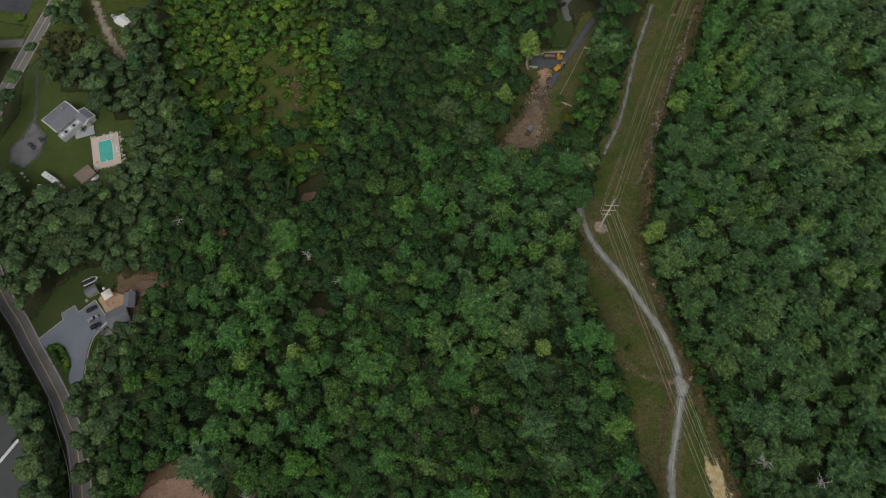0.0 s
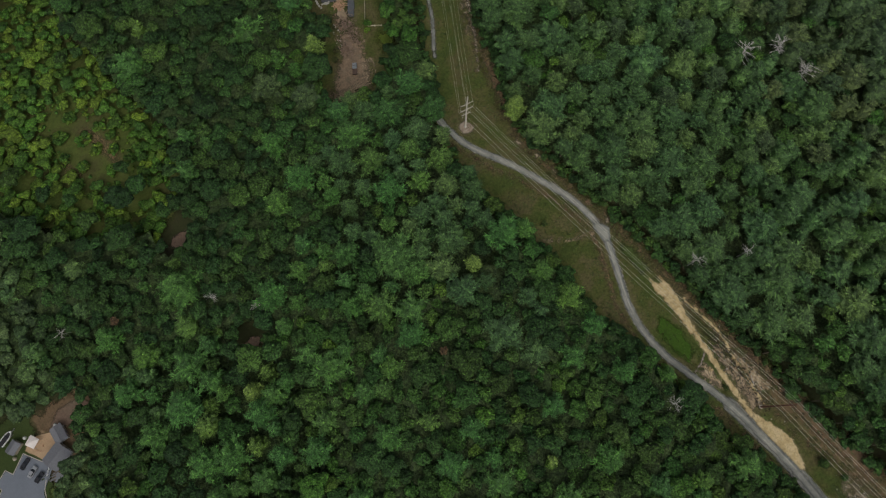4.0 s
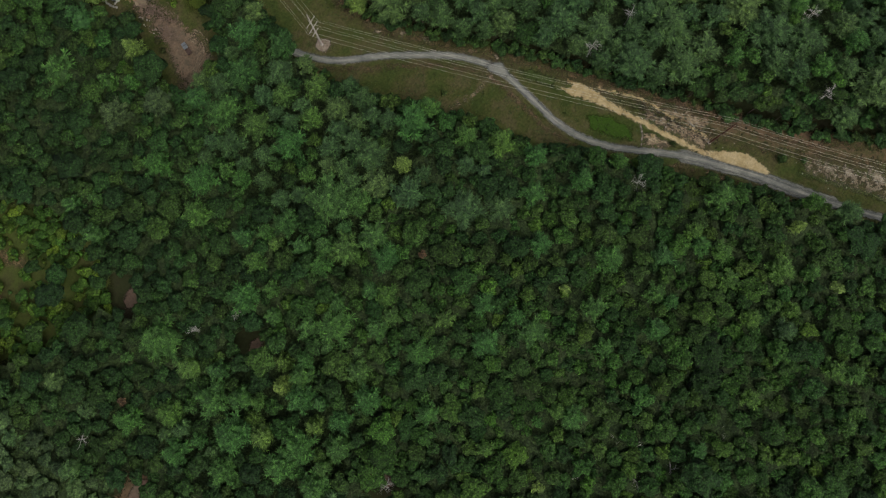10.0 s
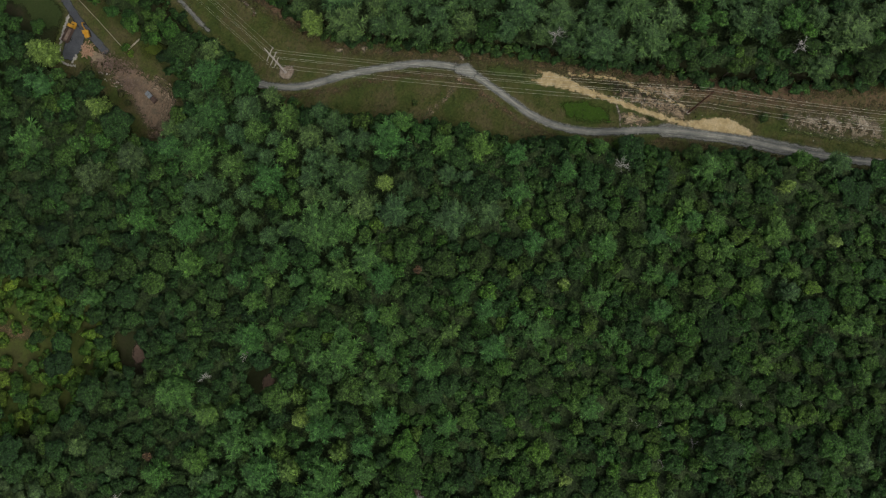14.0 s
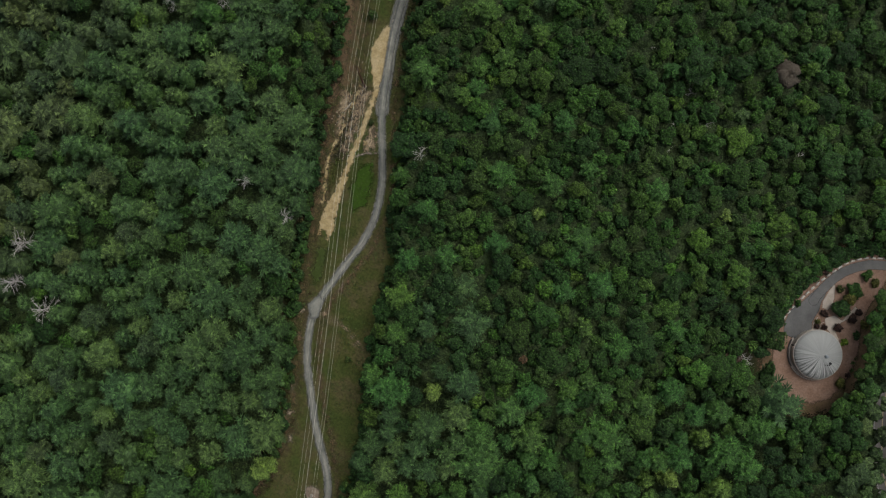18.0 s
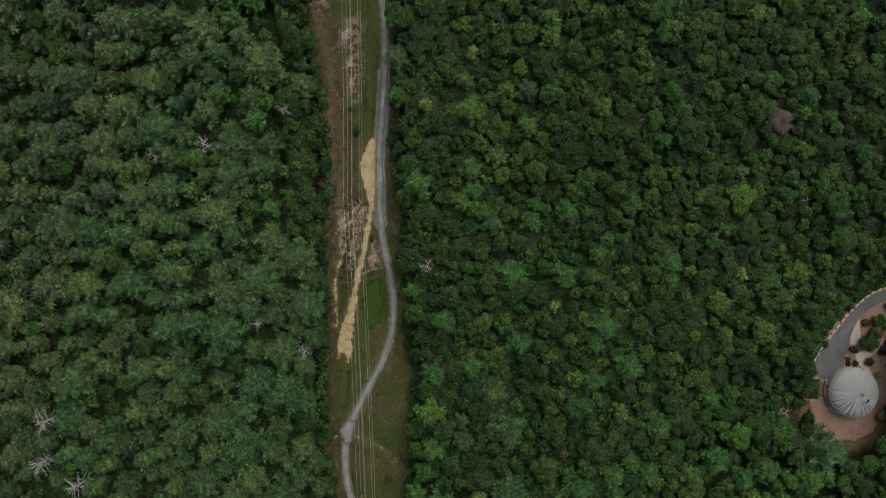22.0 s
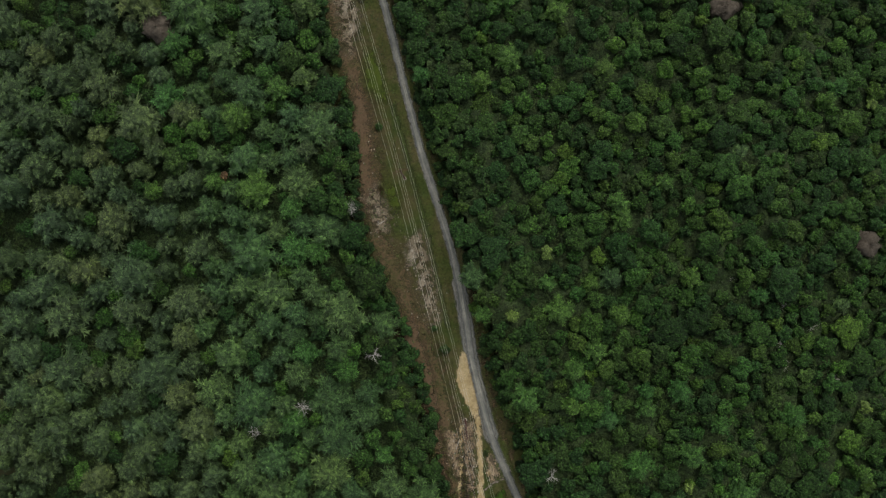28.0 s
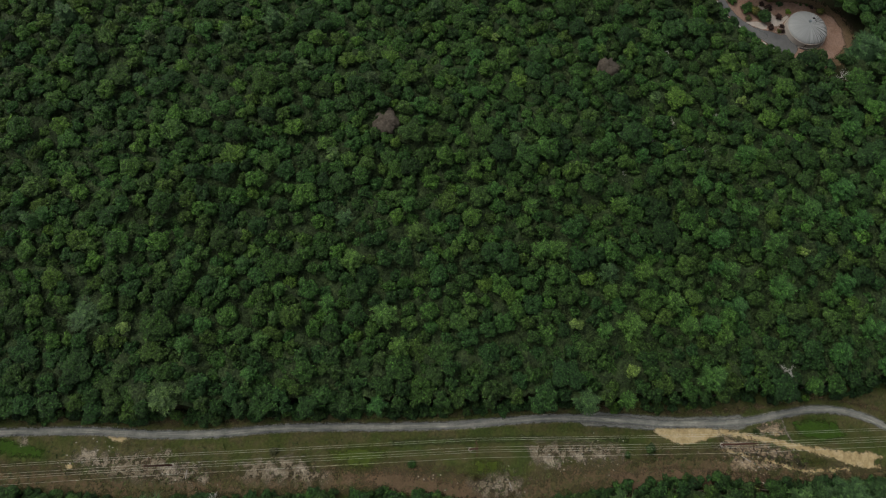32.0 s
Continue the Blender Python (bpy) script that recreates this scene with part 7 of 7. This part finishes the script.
def pickup(x, y, turn):
    ob = new("pickup_truck")
    piece("body", slab(-2.9, 2.9, -0.98, 0.98, 0.45, 0.95, 0.06), DARKMETAL, ob)
    piece("bonnet", slab(1.5, 2.88, -0.95, 0.95, 0.9, 1.15, 0.08), BLUECAB, ob)
    cab = piece("cab", loft([np.array([(a, -0.92, z), (b_, -0.92, z), (b_, 0.92, z), (a, 0.92, z)]) for z, a, b_ in ((0.95, -0.3, 1.55), (1.2, -0.3, 1.55), (1.75, -0.15, 0.95), (1.85, 0.0, 0.8))]), BLUECAB, ob)
    piece("windscreen", loft([np.array([(1.5, -0.8, 1.22), (0.98, -0.72, 1.74), (0.98, 0.72, 1.74), (1.5, 0.8, 1.22)]) + np.array((h, 0, h)) for h in (0.02, 0.05)]), GLASSDARK, cab)
    piece("bed", merged(slab(-2.9, -0.35, -1.0, -0.88, 0.9, 1.4), slab(-2.9, -0.35, 0.88, 1.0, 0.9, 1.4), slab(-0.45, -0.35, -0.88, 0.88, 0.9, 1.4), slab(-2.9, -0.45, -0.88, 0.88, 0.95, 1.0)), RUSTBED, ob)
    piece("tailgate", slab(-2.98, -2.9, -0.88, 0.88, 0.9, 1.4), RUSTBED, ob)
    for s in (-1, 1):
        for u in (-1.8, 1.9):
            wheel(ob, u, s * 0.9, 0.4, 0.26)
        piece("headlight", slab(2.84, 2.92, s * 0.7 - 0.14, s * 0.7 + 0.14, 0.85, 1.0), WHITE, ob)
    return tagged(at(ob, x, y, turn, 0.1), "old pickup with pale blue cab and rusty bed", "pickup truck")


dump_truck(52.9, 211.2, -4)
excavator(55.0, 204.4, 38)
pickup(39.7, 168.7, 66)
heap = tagged(new("log_pile"), "heap of fresh-cut orange-brown logs and chips", "log pile")
for k in range(70):
    ob = new("log", LOGS[k % 3])
    ob.parent = heap
    u, w = rr.normal() * 1.4, rr.normal() * 1.2
    h = max(0.0, 1.5 - 0.55 * math.hypot(u, w)) * rr.random()
    ob.matrix_basis = Matrix.LocRotScale((48.5 + u, 202.4 + w, height(48, 202) + h + 0.05), Euler((0, rr.uniform(-0.3, 0.3), rr.uniform(0, 3.14))), Vector((1, 1, 1)))
brush = np.c_[rr.normal(47, 2.0, 500), rr.normal(188, 4.5, 500)]
brush = np.vstack((brush, np.c_[rr.normal(25, 2.5, 250), rr.normal(157, 3.0, 250)], np.c_[rr.normal(41, 1.5, 160), rr.normal(180, 2.5, 160)]))
v, f = leaves(np.c_[brush, land(brush[:, 0], brush[:, 1]) + rr.uniform(0.15, 1.0, len(brush))], unit(rr.normal(size=(len(brush), 3)) + np.array((0, 0, 1.0))), unit(rr.normal(size=(len(brush), 3))), rr.uniform(0.9, 2.8, len(brush)), rr.uniform(0.12, 0.42, len(brush)), 0.5, rr)
roots = np.c_[rr.normal(108.5, 2.2, 280), rr.uniform(-40, -2, 280)]
roots = roots[inside([(119, -28), (116, -44), (109, -42), (104.6, -26), (104.4, -2), (107.6, 6), (112, -2), (115.5, -16)], roots) > -0.5]
rv, rf = leaves(np.c_[roots, land(roots[:, 0], roots[:, 1]) + rr.uniform(0.12, 0.4, len(roots))], unit(rr.normal(size=(len(roots), 3)) + np.array((0, 0, 1.6))), unit(rr.normal(size=(len(roots), 3))), rr.uniform(0.7, 2.0, len(roots)), rr.uniform(0.2, 0.6, len(roots)), 0.5, rr)
tagged(new("root_debris", mesh_of("root_debris", rv, rf, DARKROOT)), "dark roots and torn brush strewn over churned sand", "debris", kind="stuff")
tagged(new("brush_pile", mesh_of("brush_pile", v, f, BRUSH)), "tangled brown brush piled on the soil", "brush", kind="stuff")


def stone_wall(pts, label, size=0.9):
    ob = tagged(new("stone_wall"), label, "stone wall", "dry stone walls")
    for a, b in zip(pts[:-1], pts[1:]):
        n = max(1, int(math.dist(a, b) / 0.62))
        for k in range(n):
            u = (k + 0.5) / n
            for row in range(2):
                stone(a[0] * (1 - u) + b[0] * u + rr.normal() * 0.13, a[1] * (1 - u) + b[1] * u + rr.normal() * 0.13, size * rr.uniform(0.7, 1.2), ob, row * 0.42)
    return ob


stone_wall([(59.75, 215.4), (52, 214.8), (44, 213.2), (40.6, 211.4)], "pale dry stone wall beside the asphalt pad")
stone_wall([(40.6, 211.4), (40.2, 206.5), (40.8, 204.5)], "pale dry stone wall closing the pad")
stone_wall([(41.5, 206.0), (45.2, 205.4)], "short run of pale dry stone wall")
stone_wall([(41, 258), (36, 254)], "pale stone wall at a lawn's edge")


def fence(pts, label):
    ob = tagged(new("rail_fence"), label, "fence", "rail fences")
    for a, b in zip(pts[:-1], pts[1:]):
        n = max(1, round(math.dist(a, b) / 2.6))
        turn = math.atan2(b[1] - a[1], b[0] - a[0])
        for k in range(n + 1):
            u = k / n
            x, y = a[0] * (1 - u) + b[0] * u, a[1] * (1 - u) + b[1] * u
            o = piece("post", slab(-0.09, 0.09, -0.09, 0.09, -0.3, 1.3, 0.02), PALEWOOD, ob)
            o.matrix_basis = Matrix.Translation((x, y, height(x, y))) @ Matrix.Rotation(turn, 4, "Z")
            if k < n:
                gap = math.dist(a, b) / n
                for z in (0.45, 0.8, 1.12):
                    o = piece("rail", slab(0, gap, -0.06, 0.06, z - 0.06, z + 0.06, 0.02), PALEWOOD, ob)
                    o.matrix_basis = Matrix.Translation((x, y, height(x, y))) @ Matrix.Rotation(turn, 4, "Z")
    return ob


fence([(74.2, 215.7), (69.1, 217.8), (62, 202.6), (54.7, 188)], "pale split-rail fence along rough grass")
fence([(54.9, 185.4), (60.5, 182.7)], "short pale split-rail fence")
rocks = tagged(new("rock_heap"), "tumbled pale rocks beside brown brush", "rocks")
for k in range(16):
    u = rr.random()
    stone(42.5 - 3.0 * u + rr.normal() * 0.9, 195.5 - 13.5 * u ** 1.4 + rr.normal() * 0.7, rr.uniform(0.35, 0.9), rocks)
patch("yard_turf", [(56.3, 183), (63.5, 179), (62.5, 169.4), (56.2, 166), (52.8, 170.1), (53.5, 178.6)], GRASS, 0.07, 1.0, "olive-green grass inside a rail fence", "grass")
patch("bare_patch", [(66.6, 175), (68.5, 168.4), (61, 164), (60, 169)], LITTER, 0.075, 0.8, "brown bare soil at the edge of trees", "soil")
for k, (x, y, w, h) in enumerate(((52, 166.3, 2.0, 1.8), (48.3, 160.3, 1.8, 1.6), (53.4, 162.5, 2.2, 2.2), (56.5, 164, 2.0, 2.0), (59.5, 162.8, 2.2, 2.6), (40.0, 191.0, 1.5, 2.4), (41.2, 197.5, 1.8, 2.8), (36.6, 180.4, 1.7, 2.4), (34.0, 176.8, 1.6, 2.2))):
    shrub(x, y, w, h, DARKOAK if k < 5 else OLIVE, "dark green bush at the edge of a work yard" if k < 5 else "olive bush beside churned soil", 1080 + k, "bush")
for k, (x, y, w, h) in enumerate(((65.0, 181.0, 2.4, 4.2), (55.0, 185.6, 1.9, 3.6), (53.4, 183.2, 1.5, 2.4))):
    shrub(x, y, w, h, MARSH, "light green young tree by a rail fence", 970 + k, "young_tree")

GREYSHINGLE = plain("worn_grey_shingles", (0.165, 0.155, 0.145), 0.9, 0, 0.25, 1.2, 0.02)
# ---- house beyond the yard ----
patch("lawn", LAWN_YARD, SHADELAWN, 0.065, 1.0, "shaded rough lawn above the work yard", "lawn")
patch("lawn", [(22, 262), (38, 252), (46, 262), (44, 275), (20, 275)], LAWN, 0.06, 1.0, "shaded lawn behind a house", "lawn")
house("house", 51.6, 252.4, 30, 10.4, 9.2, 3.6, 1.8, GREYSHINGLE, "house with a grey-brown roof among trees")
track("drive", [(74, 262), (66, 252), (61.3, 247), (61.3, 241), (62.2, 236.5)], 2.0, BAYGREY, 0.09, 0.7, "grey drive beside a house", "driveway")

# ---- turning circle ----
def oval(q, a, b):
    """Distance inside an oval that lies askew round the circle's middle."""
    u, w = (q[:, 0] - 256) * 0.91 - (q[:, 1] - 195.5) * 0.41, (q[:, 0] - 256) * 0.41 + (q[:, 1] - 195.5) * 0.91
    return a * (1 - np.sqrt((u / a) ** 2 + (w / b) ** 2))


PALEPAVING = earth("pale_grey_asphalt", [(0.3, (0.235, 0.235, 0.225)), (0.6, (0.285, 0.282, 0.268)), (0.8, (0.255, 0.252, 0.24))], 0.12, 3.0, 0.3, 0.9, ragged=(0.3, 0.3), bump=0.02)
cover("turning_circle", lambda q: np.minimum(oval(q, 15.2, 18.8), -oval(q, 8.0, 10.2)), (236, 172, 280, 220), PALEPAVING, 0.09, 0.7, "pale grey asphalt turning circle", "road")
track("street", [(268, 198), (290, 206), (320, 214)], 4.0, PALEPAVING, 0.08, 0.8, "pale grey residential street", "road")
cover("lawn", lambda q: oval(q, 8.2, 10.4), (240, 180, 275, 212), LAWN, 0.07, 0.8, "round grass island in a turning circle", "lawn")
for k, (x, y, w, h) in enumerate(((259, 197, 4.0, 5.0), (261, 192, 3.6, 4.5), (256, 193, 3.0, 3.6), (228, 192, 1.6, 2.0), (231, 195, 1.5, 1.8), (229.5, 188.5, 1.6, 1.8))):
    shrub(x, y, w, h, OAK, "dense dark green bushes on a grass island" if k < 3 else "clipped round garden bush", 980 + k, "bush")
patch("lawn", [(222, 186), (236, 194), (241, 182), (234, 172), (222, 178)], LAWN, 0.06, 0.8, "front lawn beside a turning circle", "lawn")
house("house", 217.5, 184.5, -35, 11.0, 8.0, 3.4, 1.8, PURPLE, "house with a dark purple roof among trees", chimney=False)
track("drive", [(241, 183), (234, 177), (229, 172)], 2.6, PAVING, 0.1, 0.7, "grey drive leading off the turning circle", "driveway")
stone_wall([(238, 199), (239.5, 203), (243, 206)], "row of pale garden stones at a kerb", 0.8)
stone_wall([(244, 181), (250, 177), (256, 175)], "row of pale garden stones along a kerb", 0.6)

# ---- tank ----
PALESTONE = plain("pale_cut_stone", (0.62, 0.60, 0.55), 0.9, 0, 0.15, 1.5, 0.03)
# The shadowed gap beside the tank, put into the colour of some wall blocks.
SHADOWWALL = plain("shadow_toned_concrete", (0.10, 0.095, 0.09), 0.9, 0, 0.2, 1.5)
TX, TY = -100.2, -3.9
cover("yard_litter", lambda q: inside(TANK_YARD, q) + 6.0, box_of(TANK_YARD, 9), LITTER, 0.04, 1.0, "brown leaf litter under trees round a tank", "soil")
patch("tank_yard", TANK_YARD, TANKSOIL, 0.06, 0.8, "red-brown bare earth round a water tank", "soil")
ring = disc_ring(10.5, 0, 40, TX, TY)[:, :2]
patch("tank_apron", [tuple(p) for p in ring], CONCRETE_EDGE, 0.10, 0.7, "grey gravel ring round the tank", "apron")
track("tank_drive", [(-128, -50), (-122, -50), (-117, -48.7), (-109, -46.4), (-102.3, -41.8), (-97.8, -36.7), (-94.3, -29.5), (-92.5, -24)], 2.1, BAYGREY, 0.12, 0.6, "curving dark grey asphalt drive", "driveway")
patch("turning_bay", [(-85.6, -18.9), (-88.2, -22), (-91.0, -27.5), (-93.6, -32.5), (-96.5, -35.5), (-96.8, -30.5), (-96, -24.3), (-96.3, -20.8), (-95.3, -15.8), (-96.2, -12.5), (-92.7, -8.6), (-91, -6.5), (-88, -6.5), (-85.5, -7.6), (-84.5, -11.7), (-84.8, -16)], BAYGREY, 0.11, 0.6, "grey asphalt bay beside the tank", "driveway")
patch("concrete_pad", [(-98.4, -34.5), (-96.9, -30.1), (-96.1, -24.8), (-96.7, -22.5), (-99.5, -22.4), (-100.6, -24.9), (-100.3, -28.2)], CONCRETE_EDGE, 0.125, 0.5, "pale concrete pad beside the drive", "path")
patch("tank_path", [(-99.2, -19.1), (-102.6, -21.8), (-106.3, -20.8), (-108.4, -25.9), (-109.2, -28.3), (-110.9, -27.7), (-108.9, -22.6), (-106.1, -19.4), (-105.5, -15.6), (-108.7, -12.5), (-107.0, -11.6), (-103.4, -14.2), (-101.0, -15.4)], CONCRETE_EDGE, 0.13, 0.5, "pale concrete path to the tank", "path")
tank = new("water_tank")
wall_ = piece("wall", loft([disc_ring(9.75, -0.5, 48), disc_ring(9.75, 2.6, 48), disc_ring(10.0, 2.65, 48), disc_ring(10.0, 3.0, 48), disc_ring(9.65, 3.05, 48)]), CONCRETE, tank, "pale concrete wall")
n = 48
rings = [disc_ring(9.8 * math.cos(u), 3.0 + 2.3 * math.sin(u) / math.sin(1.2), n) for u in np.linspace(0.05, 1.2, 7)] + [disc_ring(0.6, 5.45, n)]
for g in rings[:-1]:
    g[::2, 2] += 0.008
piece("domed_roof", loft(rings), TANKROOF, tank, "streaked pale grey metal dome")
vent = piece("vent", merged(barrel(0.45, 0.45, 5.2, 6.0, 14), loft([disc_ring(r, z, 14) for r, z in ((0.75, 5.95), (0.7, 6.15), (0.2, 6.35))])), BLUECAB, tank, "small pale blue vent")
vent.matrix_basis = Matrix.Translation((-1.9, -0.2, 0))
piece("hatch", slab(-5.0, -4.1, 1.3, 2.2, 4.85, 5.5, 0.05), DARKMETAL, tank, "dark roof hatch")
for k in range(3):
    piece("roof_box", slab(-3.1 - k * 0.8, -2.7 - k * 0.8, 2.9 - k * 0.3, 3.3 - k * 0.3, 4.9, 5.4, 0.03), DARKMETAL, tank)
for k in range(5):
    piece("rung", slab(9.72, 9.97, -0.25, 0.25, 0.4 + k * 0.5, 0.46 + k * 0.5), DARKMETAL, tank)
tagged(at(tank, TX, TY), "round concrete water tank with pale domed roof", "tank")
ring_wall = tagged(new("retaining_wall"), "low curved concrete retaining wall round the tank, part coloured as shadow", "wall")
for k in range(40):
    a = radians(-14 + k * 5.5)
    o = piece("block", slab(-0.55, 0.55, -0.18, 0.18, -0.2, 0.55, 0.03), SHADOWWALL if abs(math.degrees(a) - 18) < 30 else CONCRETE, ring_wall)
    o.matrix_basis = Matrix.Translation((TX + 10.7 * math.cos(a), TY + 10.7 * math.sin(a), height(TX, TY))) @ Matrix.Rotation(a + 1.571, 4, "Z")
for line in ([(-96.2, -13.4), (-95.8, -15.2), (-96.5, -18.4)], [(-98.3, -13.6), (-99.0, -14.6), (-98.7, -16.2), (-99.7, -17.4)]):
    kerb = tagged(new("planter_kerb"), "low curved pale kerb round a planting bed", "kerb")
    bend = curve_points(line, 0.55)
    for p, q in zip(bend[:-1], bend[1:]):
        o = piece("block", slab(-0.27, 0.27, -0.12, 0.12, -0.1, 0.35, 0.03), CONCRETE, kerb)
        o.matrix_basis = Matrix.Translation(((p[0] + q[0]) / 2, (p[1] + q[1]) / 2, height(p[0], p[1]))) @ Matrix.Rotation(math.atan2(q[1] - p[1], q[0] - p[0]), 4, "Z")
row = tagged(new("boulder_row"), "row of pale boulders edging the curved drive", "boulders")
edge = curve_points(BOULDER_LINE, 0.9)
for k in range(1, len(edge) - 1, 3):
    p, d = edge[k], edge[k + 1] - edge[k - 1]
    o = piece("stone", loft([np.array([(x * q, y * q + 0.06 * math.sin(5 * x + k), z) for x, y in ((-0.85, -0.3), (0.0, -0.36), (0.9, -0.26), (0.95, 0.22), (0.1, 0.34), (-0.9, 0.28))]) for q, z in ((0.95, -0.2), (1.0, 0.25), (0.92, 0.5), (0.7, 0.58))]), PALESTONE, row)
    o.matrix_basis = Matrix.LocRotScale((p[0], p[1], height(p[0], p[1])), Euler((0, 0, math.atan2(d[1], d[0]) + rr.normal() * 0.08)), Vector((rr.uniform(0.8, 1.25), rr.uniform(0.85, 1.15), 1)))
bank = []
for p in edge[::2]:
    for k in range(3):
        q = p + unit(p - np.array((TX, TY - 22))) * (3.2 + 2.0 * k + rr.uniform(-0.5, 0.5))
        bank.append((rr.integers(0, 6), q[0], q[1], rr.uniform(0, 6.28), rr.uniform(0.8, 1.5), rr.uniform(0.22, 0.4) + 0.22 * k, rr.random()))
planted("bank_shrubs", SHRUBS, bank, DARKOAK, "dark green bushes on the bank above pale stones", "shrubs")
BEDS = ((-103.2, -24.8, 3.2, DARKOAK), (-105.4, -29.3, 2.6, GOLDISH), (-106.1, -33.9, 2.8, OAK), (-100.7, -32.4, 1.4, OLIVE), (-97.7, -20.8, 1.1, PLUM), (-99.2, -20.4, 0.8, PLUM), (-96.9, -16.6, 1.0, GOLDISH), (-97.3, -14.6, 0.9, PLUM),
        (-100.1, -15.4, 1.1, PLUM), (-105.3, -17.2, 1.5, PLUM), (-109.5, -22.9, 1.6, PLUM), (-111.2, -26.3, 1.2, PLUM), (-115.1, -22.4, 1.8, GOLDISH), (-113.5, -17.6, 1.2, DARKOAK), (-114.0, -16.0, 0.8, DARKOAK), (-109.8, -12.7, 1.3, MARSH),
        (-115.9, -0.8, 0.9, PLUM), (-116.3, -6.1, 0.6, OAK), (-117.0, -3.1, 0.7, OAK), (-116.9, -8.2, 0.5, OLIVE), (-113.8, 3.3, 1.9, GOLDISH), (-109.0, -41.7, 2.0, OAK), (-113, -40, 1.6, GOLDISH), (-86.8, -20.6, 1.2, OAK), (-92.4, -36.5, 1.0, PLUM), (-90.2, -33.6, 1.0, PLUM))
for k, (x, y, w, mat_) in enumerate(BEDS):
    shrub(x, y, w * 1.25, w * 1.25, mat_, "rounded ornamental shrub in bare earth by the tank", 1000 + k, "ornamental_shrub")
sign = new("sign_post")
piece("post", barrel(0.05, 0.05, -0.3, 2.2, 8), CHROME, sign)
piece("panel", slab(-0.4, 0.4, -0.04, 0.04, 1.5, 2.2, 0.01), WHITE, sign)
tagged(at(sign, -85.2, -6.2, 30), "small white sign panel on a post", "sign")

for k, (x, y, w, h) in enumerate(((108.5, -80, 2.4, 5.0), (105.5, -76.5, 1.8, 3.6), (86.2, -14.5, 2.0, 4.2), (84.5, -6, 1.7, 3.5), (27, -14, 2.2, 11.0))):
    shrub(x - 4.0 if k < 2 else x, y, w, h, MARSH, "bright light green young tree at the woods' edge", 1040 + k, "young_tree")
